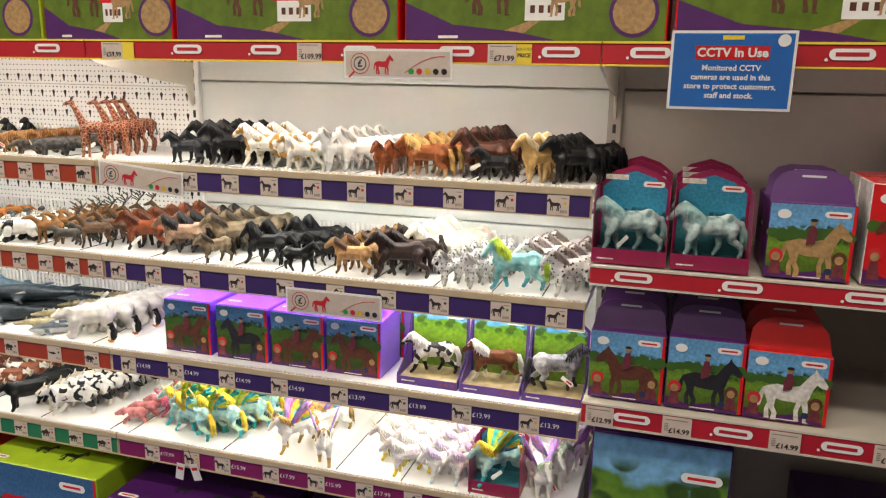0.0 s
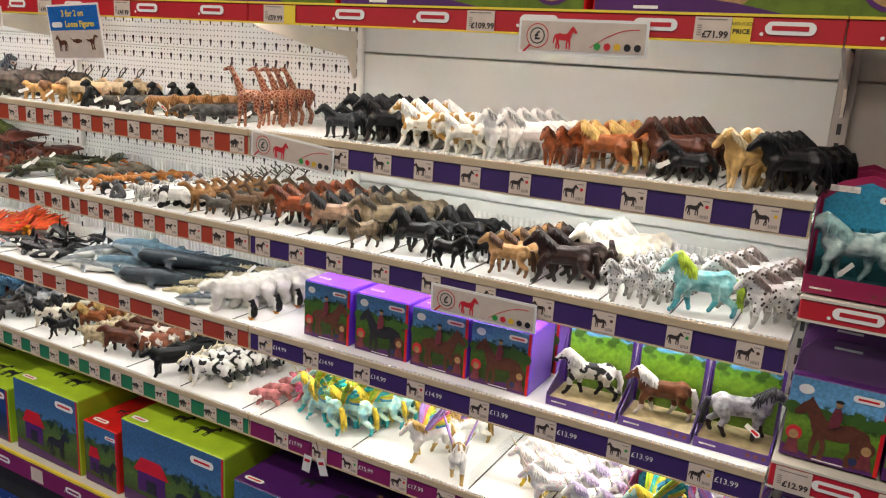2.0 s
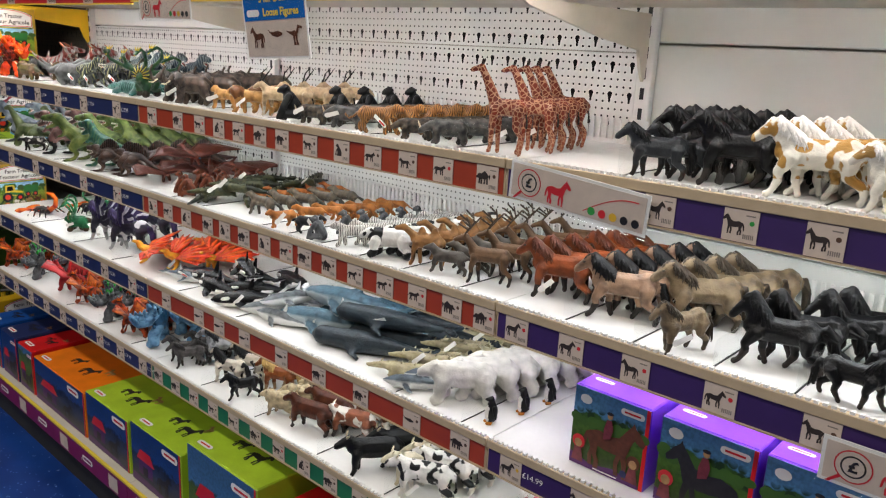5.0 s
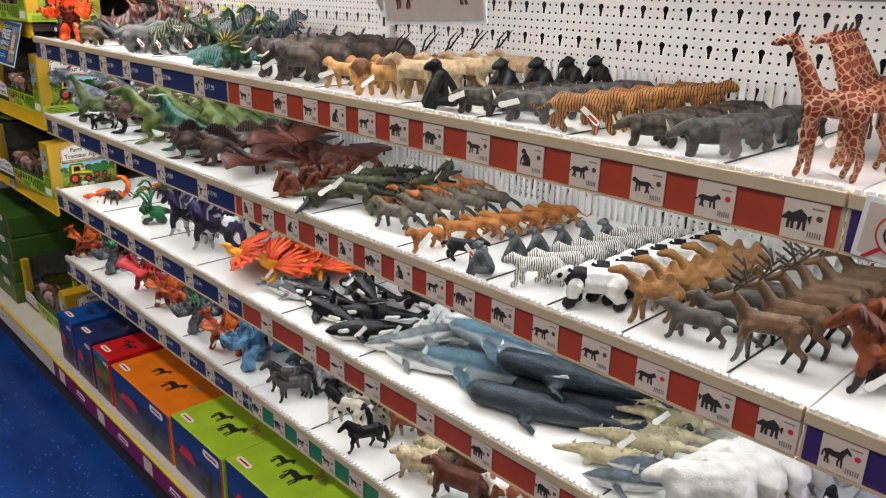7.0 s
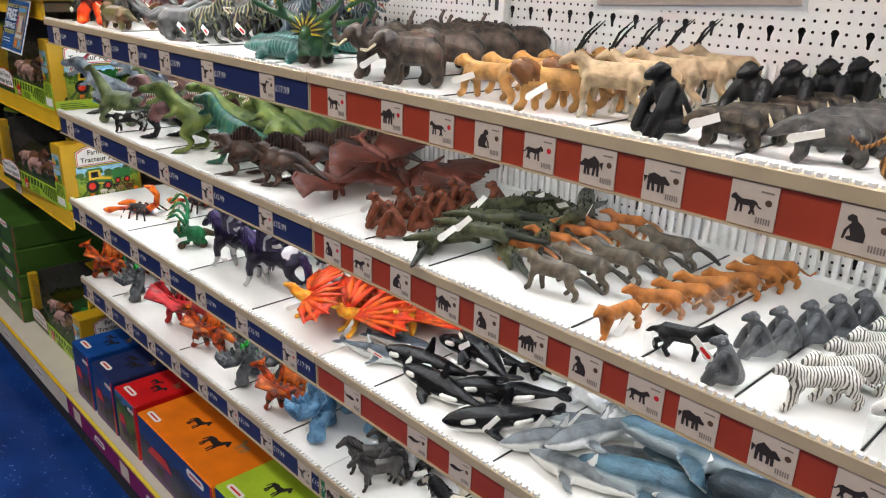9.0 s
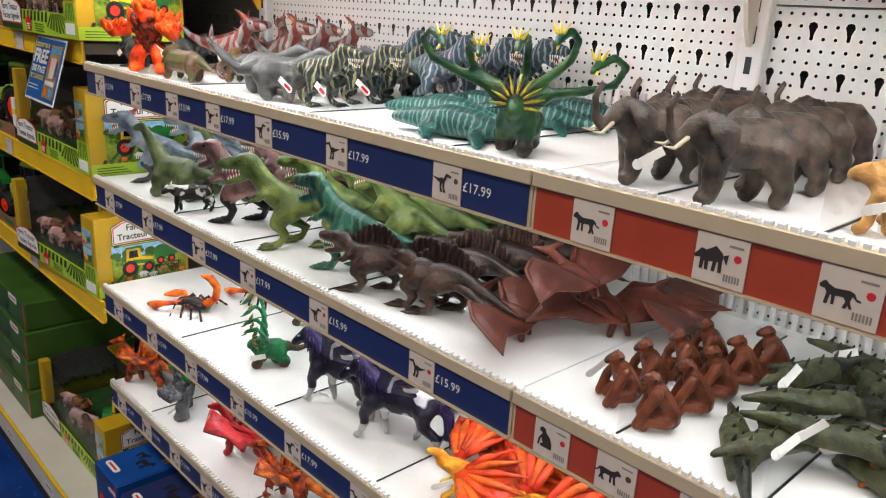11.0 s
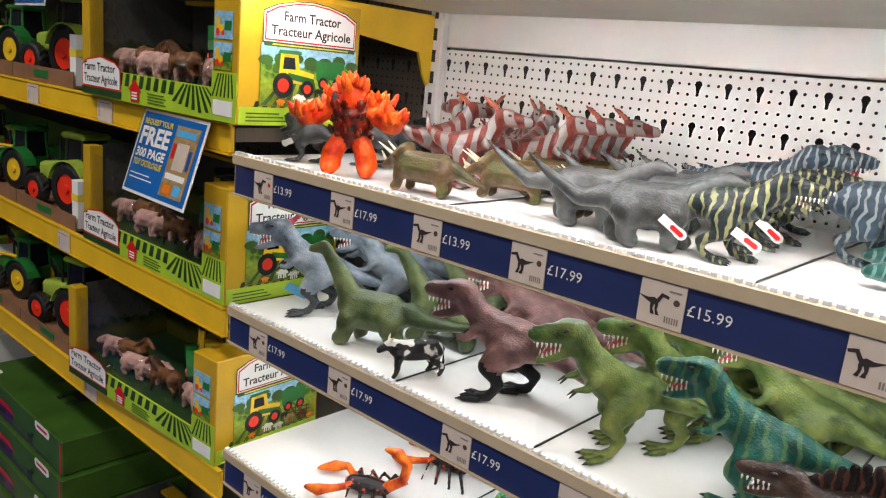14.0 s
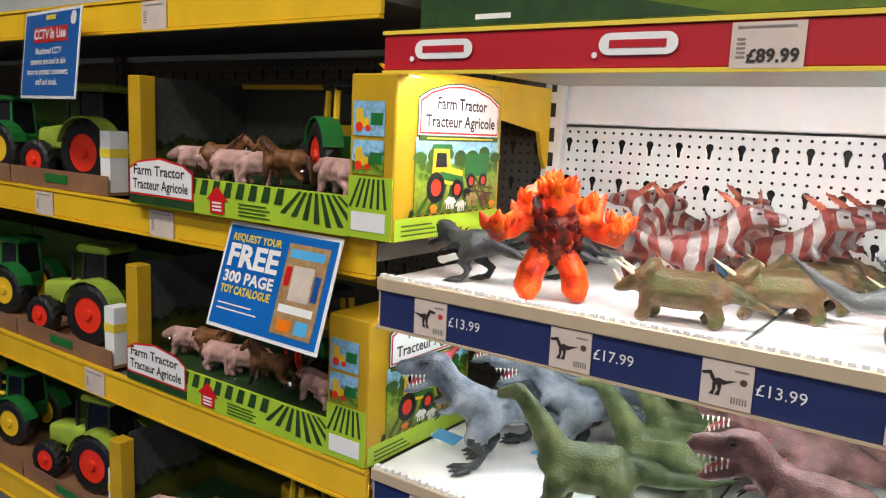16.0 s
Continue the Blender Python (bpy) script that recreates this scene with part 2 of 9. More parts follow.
def beast_print(bm, cx, cz, s, y, mi=0, flip=1, kind="horse"):
    """A small flat printed animal: body, neck, head, legs and tail."""
    k = [0]

    def yy():
        k[0] += 1
        return y - 0.00004 * k[0]

    P = lambda pts: poly(bm, [(cx + flip * a * s, cz + b * s) for a, b in pts], yy(), mi)  # noqa: E731
    if kind == "whale":
        P([(-0.5, 0.1), (-0.3, -0.08), (0.1, -0.16), (0.45, -0.08), (0.5, 0.02), (0.2, 0.12), (-0.2, 0.08)])
        P([(-0.42, 0.0), (-0.62, 0.2), (-0.45, 0.14)])
        return
    if kind == "ape":
        P([(-0.3, -0.4), (0.22, -0.4), (0.26, -0.3), (0.12, -0.24), (0.2, 0.0), (0.16, 0.2), (0.3, 0.24), (0.3, 0.36), (0.18, 0.46), (0.04, 0.42), (-0.02, 0.26), (-0.2, 0.12), (-0.32, -0.14)])
        P([(0.1, 0.16), (0.2, 0.12), (0.34, -0.1), (0.38, -0.38), (0.3, -0.38), (0.24, -0.1)])
        return
    if kind == "stalker":
        P([(-0.42, 0.1), (-0.3, 0.15), (0.1, 0.12), (0.28, 0.2), (0.36, 0.28), (0.44, 0.24), (0.52, 0.14), (0.5, 0.06), (0.36, 0.04), (0.3, -0.06), (0.34, -0.38), (0.24, -0.38), (0.2, -0.1), (-0.16, -0.08), (-0.22, -0.18), (-0.16, -0.38), (-0.26, -0.38), (-0.34, -0.16), (-0.38, 0.0), (-0.5, -0.1), (-0.62, -0.12), (-0.6, -0.06), (-0.5, -0.04)])
        P([(0.06, -0.06), (0.16, -0.06), (0.14, -0.36), (0.06, -0.36)])
        P([(-0.3, -0.06), (-0.2, -0.06), (-0.34, -0.36), (-0.42, -0.36)])
        return
    if kind.startswith("beast"):
        q = 0.03 * len(kind)
        P([(-0.38, 0.02), (-0.34, 0.2), (-0.1, 0.16 + q), (0.2, 0.2), (0.34, 0.06), (0.28, -0.16), (-0.3, -0.16 + q * 0.3)])
        P([(0.2, 0.2), (0.36, 0.24), (0.44, 0.14), (0.6, -0.02), (0.54, -0.1), (0.28, -0.06)])
        for a, b in ((-0.36, -0.36), (-0.2, -0.14), (0.08, 0.08), (0.22, 0.26)):
            P([(a, -0.04), (a + 0.14, -0.04), (b + 0.11, -0.42), (b, -0.42)])
        P([(-0.36, 0.14), (-0.54, -0.02 + q), (-0.5, -0.14), (-0.42, 0.0)])
        return
    if kind == "dino":
        P([(-0.2, -0.05), (0.12, -0.12), (0.2, 0.05), (0.0, 0.16), (-0.25, 0.1)])
        P([(-0.2, 0.1), (-0.62, 0.16), (-0.2, -0.05)])
        P([(0.08, 0.1), (0.2, 0.02), (0.34, 0.3), (0.24, 0.36)])
        P([(0.22, 0.38), (0.55, 0.3), (0.52, 0.2), (0.28, 0.24)])
        P([(-0.12, 0), (0.04, -0.02), (-0.02, -0.25), (0.08, -0.45), (-0.08, -0.45), (-0.12, -0.2)])
        P([(0.06, -0.05), (0.18, -0.05), (0.16, -0.25), (0.26, -0.45), (0.12, -0.45), (0.06, -0.22)])
        return
    P([(0.14, -0.1), (0.22, -0.12), (0.17, -0.3), (0.2, -0.48), (0.12, -0.48), (0.1, -0.28)])
    P([(-0.3, -0.1), (-0.2, -0.1), (-0.3, -0.3), (-0.28, -0.48), (-0.36, -0.48), (-0.37, -0.3)])
    P([(-0.36, 0.12), (-0.2, 0.17), (0, 0.13), (0.16, 0.17), (0.27, 0.33), (0.36, 0.44), (0.38, 0.5), (0.42, 0.43), (0.5, 0.36), (0.6, 0.22), (0.58, 0.15), (0.5, 0.17), (0.42, 0.22), (0.37, 0.12), (0.33, -0.02), (0.3, -0.1), (0.33, -0.26), (0.31, -0.47), (0.36, -0.5), (0.26, -0.5), (0.25, -0.3), (0.2, -0.12), (0.1, -0.14), (-0.1, -0.13), (-0.2, -0.1), (-0.22, -0.25), (-0.16, -0.36), (-0.17, -0.5), (-0.26, -0.5), (-0.24, -0.38), (-0.32, -0.24), (-0.36, -0.1), (-0.4, -0.02), (-0.44, -0.25), (-0.5, -0.28), (-0.48, -0.05), (-0.43, 0.08)])


# ---- the room ----
S1, S2, S3, S4 = 1.050, 0.853, 0.647, 0.450
DECK, BACK = 0.155, 0.36
structure("floor", (-6.2, 4.6, -3.4, 0.6, -0.06, 0.0), floor_material(), "speckled dark blue vinyl shop floor", "floor")
structure("ceiling", (-6.2, 4.6, -3.4, 0.6, CEIL, CEIL + 0.08), paint("ceiling_tile", (0.7, 0.69, 0.66), 0.8, 0.06, 8), "plain white shop ceiling", "ceiling")
SHOPW = paint("shop_wall", (0.5, 0.47, 0.42), 0.7, 0.1, 3, bump=0.05)
structure("wall_back", (-6.2, 4.6, 0.42, 0.5, 0, CEIL), SHOPW, "plain painted wall behind the shelving", "wall")
structure("wall_front", (-6.2, 4.6, -3.4, -3.3, 0, CEIL), SHOPW, "plain painted wall across the aisle", "wall")
# Added end wall; its dark colour stands for the dim aisle beyond.
structure("wall_west", (-6.2, -6.1, -3.3, 0.42, 0, CEIL), DEEP_SHADE, "added end wall, darkened to stand for the dim aisle", "wall")
structure("wall_east", (4.5, 4.6, -3.3, 0.42, 0, CEIL), SHOPW, "plain painted end wall of the aisle", "wall")
for px, py in PANELS:
    e = thing("ceiling_light", pose(px, py, CEIL), "flush white ceiling light with a metal frame", "ceiling light", "ceiling lights")
    bm = bmesh.new()
    for d in ((-0.6, 0.6, -0.16, -0.145), (-0.6, 0.6, 0.145, 0.16), (-0.6, -0.585, -0.145, 0.145), (0.585, 0.6, -0.145, 0.145)):
        cuboid(bm, *d, -0.03, 0)
    part("frame", bm, WHITE, e)


# ---- shelving: panels, posts, brackets ----
def peg_panel(name, x0, x1, z0, z1, material, label, p=0.01215):
    nx, nz = int((x1 - x0) / p), int((z1 - z0) / p)
    vs, fs, seen = [], [], {}
    px, pz = (x1 - x0) / nx, (z1 - z0) / nz
    for i in range(nx):
        for j in range(nz):
            row = nz - 1 - j
            head, slot = i % 3 == 1 and row % 4 == 1, i % 3 == 1 and row % 4 == 2
            if slot and j < nz - 1:
                continue
            cx, cz = x0 + (i + 0.5) * px, z0 + (j + 0.5) * pz
            tall = head and j > 0
            rim = [(1, 0), (1, 1), (0, 1), (-1, 1), (-1, 0), (-1, -1), (-1, -2), (-1, -3), (0, -3), (1, -3), (1, -2), (1, -1)] if tall else [(1, 0), (1, 1), (0, 1), (-1, 1), (-1, 0), (-1, -1), (0, -1), (1, -1)]
            if tall:
                hole = [(0.0047, 0.0), (0.0034, 0.0034), (0, 0.0047), (-0.0034, 0.0034), (-0.0047, 0), (-0.0032, -0.0036), (-0.002, -0.008), (-0.0018, -0.013), (0, -0.0142), (0.0018, -0.013), (0.002, -0.008), (0.0032, -0.0036)]
            else:
                hole = [(0.0019 * math.cos(math.pi / 4 * k), 0.0019 * math.sin(math.pi / 4 * k)) for k in range(8)]
            outer = []
            for a, c in rim:
                k = (2 * i + 1 + a, 2 * j + 1 + c)
                if k not in seen:
                    seen[k] = len(vs)
                    vs.append((cx + a * px / 2, 0, cz + c * pz / 2))
                outer.append(seen[k])
            b, m = len(vs), len(rim)
            vs += [(cx + w, 0, cz + h) for w, h in hole]
            fs += [(outer[k], outer[(k + 1) % m], b + (k + 1) % m, b + k) for k in range(m)]
    me = bpy.data.meshes.new(name)
    me.from_pydata(vs, [], fs)
    me.materials.append(material)
    e = thing(name, pose(0, BACK, 0), label, "back panel", "back panels", "structure")
    part("perforated_sheet", me, material, e)
    # Added black sheet gives the shade that shows through the holes.
    slab("shade_backing", (x0, x1, 0.014, 0.02, z0, z1), BLACK, e, "black sheet standing for the shade behind the holes")


def plain_panel(x0, x1, z0, z1, material, label):
    e = thing("plain_back_panel", pose(0, BACK, 0), label, "back panel", "back panels", "structure")
    slab("sheet", (x0 + 0.002, x1 - 0.002, 0, 0.02, z0 + 0.0015, z1 - 0.0015), material, e, "", 0.002)


# Panels right of x = 1 take the colour that carries their bay's shade.
for a, b in ((0.155, 0.62), (0.62, 0.915), (0.915, 1.212), (1.212, 1.30)):
    plain_panel(0, 1, a, b, GREYW, "plain grey-white steel back panel with a thin seam")
    plain_panel(1, 2.2, a, b, SHADED_STEEL, "plain steel back panel, shade put into its colour")
    plain_panel(2.2, 4.4, a, b, SHADED_STEEL, "plain steel back panel, shade put into its colour")
peg_panel("peg_panel", -1, 0, 0.44, 1.195, WHITE, "white perforated steel peg panel with keyhole slots")
peg_panel("peg_panel", -1, 0, 1.197, 1.29, WHITE, "white perforated steel peg panel with keyhole slots")
peg_panel("peg_panel", -2, -1, 0.44, 1.2085, WHITE, "white perforated steel peg panel with keyhole slots")
plain_panel(-2, -1, 1.21, 1.30, WHITE, "plain white steel back panel under the top shelf")
# Yellow bay panels: darker steel colour in place of real shade.
peg_panel("peg_panel", -3, -2, 0.83, 1.30, DEEP_SHADE, "perforated steel peg panel, shade put into its dark colour")
plain_panel(-3, -2, 0.155, 0.828, DEEP_SHADE, "plain steel back panel, shade put into its colour")
plain_panel(-4, -3, 0.155, 1.30, DEEP_SHADE, "plain steel back panel, shade put into its colour")
plain_panel(-5, -4, 0.155, 1.30, DEEP_SHADE, "plain steel back panel, shade put into its colour")
for a, b in ((-2, -1), (-1, 0)):
    plain_panel(a, b, 0.155, 0.438, WHITE, "plain white steel back panel behind the boxes")
for a, b in ((-4, -2), (-2, 0), (0, 2), (2, 4)):
    plain_panel(a, b, 1.302, 1.9, GREYW, "plain grey-white steel back panel above the top shelf")

for x in (-5, -4, -3, -2, -1, 0, 1, 2.2):
    e = thing("shelf_upright", pose(x, BACK - 0.012, 0), "slotted steel shelving upright", "upright", "uprights", "structure")
    # Side-bay posts get the same shade-carrying colours as their panels.
    slab("post", (-0.014, 0.014, -0.004, 0.011, 0, 1.9), DEEP_SHADE if x < -2.5 else WHITE if x < 0.5 else SHADED_STEEL, e, "", 0.002)
    bm = bmesh.new()
    for k in range(28):
        z = 0.42 + k * 0.032
        cuboid(bm, -0.0035, 0.0035, -0.0046, -0.004, z, z + 0.018)
    part("slots", bm, BLACK, e, "dark slots")


def bracket(x, material, label):
    """A sheet bracket that carries the top shelf, with a drop at its rear."""
    pts = [(0.0, 1.256), (0.352, 1.256), (0.352, 1.168), (0.338, 1.152), (0.326, 1.17), (0.315, 1.2), (0.2, 1.214), (0.02, 1.246)]
    bm = bmesh.new()
    rows = [[bm.verts.new((x + s, y, z)) for y, z in pts] for s in (-0.0025, 0.0025)]
    bm.faces.new(rows[0])
    bm.faces.new(rows[1][::-1])
    for k in range(len(pts)):
        bm.faces.new([rows[0][k], rows[1][k], rows[1][(k + 1) % len(pts)], rows[0][(k + 1) % len(pts)]])
    tagged(new("shelf_bracket", to_mesh("shelf_bracket", bm, material)), label, "bracket", "shelf brackets")


bracket(-2.006, YELLOW, "yellow steel bracket under the top shelf")
for x in (-1, 0, 1):
    bracket(x, CREAM, "cream steel bracket under the top shelf")


# ---- price tickets ----
DOTS = [paint("dot_green", (0.03, 0.3, 0.05), 0.5), paint("dot_red", (0.6, 0.02, 0.03), 0.5), paint("dot_yellow", (0.75, 0.45, 0.03), 0.5), paint("dot_brown", (0.1, 0.05, 0.03), 0.5)]
CARD = {}


def ticket_meshes(kind, dot, flip):
    key = (kind, dot, flip)
    if key not in CARD:
        bm = bmesh.new()
        cuboid(bm, -0.0185, 0.0185, -0.0012, 0, -0.0172, 0.0172)
        card = to_mesh("ticket", bm, TICKET)
        bm = bmesh.new()
        beast_print(bm, -0.006, 0.001, 0.022, -0.0015, 0, flip, kind)
        for k in range(6):
            poly(bm, [(0.004 + k * 0.002, -0.013), (0.0052 + k * 0.002, -0.013), (0.0052 + k * 0.002, -0.008), (0.004 + k * 0.002, -0.008)], -0.0015, 1)
        poly(bm, [(0.005, 0.011), (0.015, 0.011), (0.015, 0.0125), (0.005, 0.0125)], -0.0015, 1)
        disc(bm, 0.012, 0.004, 0.0027, 0.0027, -0.0015, 10, 2)
        CARD[key] = card, to_mesh("print", bm, [INK, BARC, DOTS[dot]])
    return CARD[key]


def shelf(x0, x1, top, card, ticks, kind, label, prices=(), cuts=(), lamp=LED):
    """One bay of a price-railed shelf: board, rail, card strip, tickets, toothed lip, comb at the rear."""
    e = thing("shelf", pose(0, 0, top), label, "shelf", "lit shelves")
    slab("board", (x0 + 0.001, x1 - 0.001, 0.006, 0.355, -0.014, 0), SURF, e, "white steel shelf board")
    slab("price_rail", (x0 + 0.001, x1 - 0.001, -0.0035, 0.006, -0.010, 0.003), BEIGE, e, "beige price rail", 0.001)
    slab("rail_back", (x0 + 0.001, x1 - 0.001, 0.0012, 0.0058, -0.048, -0.0102), BEIGE, e)
    slab("rail_foot", (x0 + 0.001, x1 - 0.001, -0.003, 0.001, -0.048, -0.0462), BEIGE, e)
    slab("card_strip", (x0 + 0.004, x1 - 0.004, 0.0, 0.001, -0.046, -0.010), card, e, "coloured card strip")
    bm = bmesh.new()
    n = int((x1 - x0) / 0.0085)
    for k in range(n):
        x = x0 + 0.004 + k * 0.0085
        cuboid(bm, x, x + 0.0048, -0.002, 0.004, 0.003, 0.0062)
    tagged(part("toothed_lip", bm, SURF, e, "row of small white teeth"), kind="stuff")
    bm = bmesh.new()
    cuboid(bm, x0 + 0.01, x1 - 0.01, 0.343, 0.347, 0, 0.006)
    for k in range(int((x1 - x0 - 0.02) / 0.0125)):
        x = x0 + 0.012 + k * 0.0125
        cuboid(bm, x, x + 0.0062, 0.343, 0.347, 0.006, 0.04)
    tagged(part("comb_riser", bm, WHITE, e, "white comb of upright bars"), kind="stuff")
    rng = random.Random(int(x0 * 7 + top * 100))
    for k, x in enumerate(ticks):
        kk = kind if isinstance(kind, str) else rng.choice(kind)
        card_me, print_me = ticket_meshes(kk, rng.choice((0, 1, 1, 2, 3, 3) if x0 >= 0 else (1, 3, 3, 3)), rng.choice((1, -1)))
        t = part("ticket", card_me, None, e, "", pose(x, -0.0006, -0.028))
        part("print", print_me, None, t)
        if prices:
            lettering(prices[k % len(prices)], 0.0128, PAPER, e, front(x + 0.0375, -0.0012, -0.027), "price")
    for x in cuts:
        bm = bmesh.new()
        cuboid(bm, x - 0.0009, x + 0.0009, 0.012, 0.335, 0.0005, 0.0016)
        part("divider_foot", bm, BLACK, e)
        bm = bmesh.new()
        cuboid(bm, x - 0.0006, x + 0.0006, 0.012, 0.335, 0.0016, 0.034)
        part("divider", bm, CLEAR, e, "clear plastic divider")
    if lamp:
        z = -0.016 if top < 1.2 else -0.034
        bm = bmesh.new()
        cuboid(bm, x0 + 0.03, x1 - 0.03, 0.075, 0.087, z - 0.006, z)
        part("led_strip", bm, lamp, e, "white led strip under the board")
    return e


def steps(a, b, n):
    return [a + (b - a) * k / (n - 1) for k in range(n)]


LAB = "white shelf with {} price strip, {}"
shelf(0, 1, S1, PURPLE, (0.13, 0.22, 0.312, 0.396, 0.486, 0.575, 0.666, 0.759, 0.852, 0.943), "horse", LAB.format("purple", "full of toy horses"), cuts=(0.155, 0.275, 0.38, 0.46, 0.555, 0.64, 0.775, 0.87), lamp=LED_HI)
shelf(0, 1, S2, PURPLE, (0.037, 0.123, 0.214, 0.318, 0.424, 0.53, 0.634, 0.736, 0.851, 0.95), "horse", LAB.format("purple", "full of toy horses"), cuts=(0.1, 0.2, 0.3, 0.39, 0.48, 0.6, 0.72, 0.83, 0.92), lamp=LED_MID)
shelf(0, 1, S3, PURPLE, (0.045, 0.163, 0.285, 0.405, 0.535, 0.659, 0.784, 0.911), "horse", LAB.format("purple", "holding boxed riders and horses"), ("£14.99", "£14.99", "£14.99", "£14.99", "£13.99", "£13.99", "£13.99", "£13.99"), lamp=LED_MID)
shelf(0, 1, S4, MAGENTA, (0.09, 0.19, 0.265, 0.379, 0.482, 0.588, 0.69, 0.79, 0.9), "horse", LAB.format("magenta", "holding toy unicorns"), ("£17.99", "", "£15.99", "£17.99", "£15.99"), cuts=(0.02, 0.26, 0.52, 0.66, 0.8), lamp=None)
shelf(-1, 0, S1, BRICK, (-0.938, -0.833, -0.751, -0.683, -0.617, -0.55, -0.485, -0.408, -0.328, -0.255, -0.18, -0.11, -0.03), ("beast", "ape", "stalker", "beast_bb", "stalker"), LAB.format("orange-red", "full of toy wild animals"), cuts=(-0.9, -0.78, -0.58, -0.44, -0.3, -0.12), lamp=LED_LOW)
shelf(-1, 0, S2, BRICK, (-0.953, -0.888, -0.814, -0.732, -0.671, -0.606, -0.54, -0.474, -0.422, -0.356, -0.29, -0.22, -0.15, -0.08, -0.02), ("beast", "ape", "stalker", "beast_bb", "stalker"), LAB.format("orange-red", "full of small toy animals"), cuts=(-0.9, -0.78, -0.57, -0.49, -0.4, -0.3, -0.2, -0.08), lamp=LED_LOW)
shelf(-1, 0, S3, BRICK, (-0.912, -0.777, -0.7, -0.61, -0.49, -0.38, -0.27, -0.15, -0.05), ("whale", "whale", "beast"), LAB.format("orange-red", "covered with toy whales and bears"), cuts=(-0.88, -0.66, -0.2, -0.06))
shelf(-1, 0, S4, GREEN, steps(-0.965, -0.035, 13), ("beast", "ape", "stalker", "beast_bb", "stalker"), LAB.format("green", "full of toy farm animals"), cuts=(-0.8, -0.6, -0.4, -0.22, -0.03), lamp=None)
shelf(-2, -1, S1, NAVY, (-1.934, -1.79, -1.664, -1.543, -1.417, -1.269, -1.099), "dino", LAB.format("navy blue", "full of toy dinosaurs"), ("£13.99", "£17.99", "£13.99", "£17.99", "£15.99", "£17.99", "£17.99"), cuts=(-1.66, -1.36, -1.12), lamp=LED_LOW)
shelf(-2, -1, S2, NAVY, (-1.931, -1.775, -1.6, -1.462, -1.3, -1.12), "dino", LAB.format("navy blue", "full of toy dinosaurs"), ("£17.99", "£17.99", "£17.99", "£17.99", "£15.99", "£15.99"), cuts=(-1.7, -1.52, -1.3), lamp=LED_LOW)
shelf(-2, -1, S3, NAVY, steps(-1.93, -1.07, 7), "dino", LAB.format("navy blue", "holding toy fantasy creatures"), ("£17.99", "£15.99"), cuts=(-1.7, -1.42, -1.2))
shelf(-2, -1, S4, NAVY, steps(-1.95, -1.04, 9), "dino", LAB.format("navy blue", "holding small toy monsters"), ("£15.99", "£17.99"), cuts=(-1.84, -1.5, -1.3, -1.12), lamp=None)


# ---- red and yellow fascias ----
def brand_pill(bm, x, z, w=0.062, y=-0.0055):
    pill(bm, x, z, w, 0.0165, y, 0)
    poly(bm, [(x - w * 0.36, z - 0.003), (x + w * 0.36, z - 0.003), (x + w * 0.36, z + 0.003), (x - w * 0.36, z + 0.003)], y - 0.0004, 1)
    disc(bm, x - w * 0.55, z - 0.008, 0.0025, 0.0025, y, 8, 0)


def fascia_shelf(x0, x1, z0, z1, face, lip, label, pills=(), tags=(), glaze=False, lamp=False, board=CREAM):
    """A shelf with a tall coloured fascia; tags: (x, price, yellow flag)."""
    e = thing("fascia_shelf", pose(0, 0, 0), label, "shelf", "fascia shelves")
    slab("board", (x0 + 0.001, x1 - 0.001, 0.004, 0.355, z1 - 0.02, z1 - 0.002), board, e, "steel shelf board")
    slab("fascia", (x0 + 0.001, x1 - 0.001, -0.0035, 0.004, z0, z1), face, e, "coloured fascia", 0.0015)
    bm = bmesh.new()
    cuboid(bm, x0 + 0.001, x1 - 0.001, -0.0055, 0.002, z1, z1 + 0.0035)
    cuboid(bm, x0 + 0.001, x1 - 0.001, -0.0055, 0.002, z0 - 0.003, z0)
    part("edge_trim", bm, lip, e)
    zc = (z0 + z1) / 2
    for x in pills:
        bm = bmesh.new()
        brand_pill(bm, x, zc + 0.002)
        part("badge", bm, [PAPER, RED], e, "white oval badge")
    for x, price, flag in tags:
        t = slab("ticket", (x - 0.024, x + 0.024, -0.0058, -0.0045, z0 - 0.001, z1 - 0.002), TICKET, e)
        if price:
            lettering(price, 0.0125, INK, t, front(x + 0.004, -0.0064, zc - 0.009), "price", None, 0.0004)
        bm = bmesh.new()
        for k in range(5):
            poly(bm, [(x - 0.02, zc - 0.01 + k * 0.003), (x - 0.014, zc - 0.01 + k * 0.003), (x - 0.014, zc - 0.0085 + k * 0.003), (x - 0.02, zc - 0.0085 + k * 0.003)], -0.0062)
        poly(bm, [(x - 0.02, zc + 0.010), (x + 0.018, zc + 0.010), (x + 0.018, zc + 0.0115), (x - 0.02, zc + 0.0115)], -0.0062)
        part("print", bm, BARC, t)
        if flag:
            f = slab("flag", (x + 0.0245, x + 0.05, -0.006, -0.0045, z0 - 0.001, z1 - 0.002), GOLDY, e, "yellow reduced price flag")
            if flag == 2:
                lettering("REDUCED", 0.006, INK, f, front(x + 0.0372, -0.0064, zc + 0.006), "lettering")
                lettering("PRICE", 0.0085, INK, f, front(x + 0.0372, -0.0064, zc - 0.004), "lettering", None, 0.0003)
    if lamp:
        bm = bmesh.new()
        cuboid(bm, x0 + 0.03, x1 - 0.03, 0.012, 0.024, z1 - 0.027, z1 - 0.021)
        part("led_strip", bm, lamp, e, "white led strip under the board")
    return e


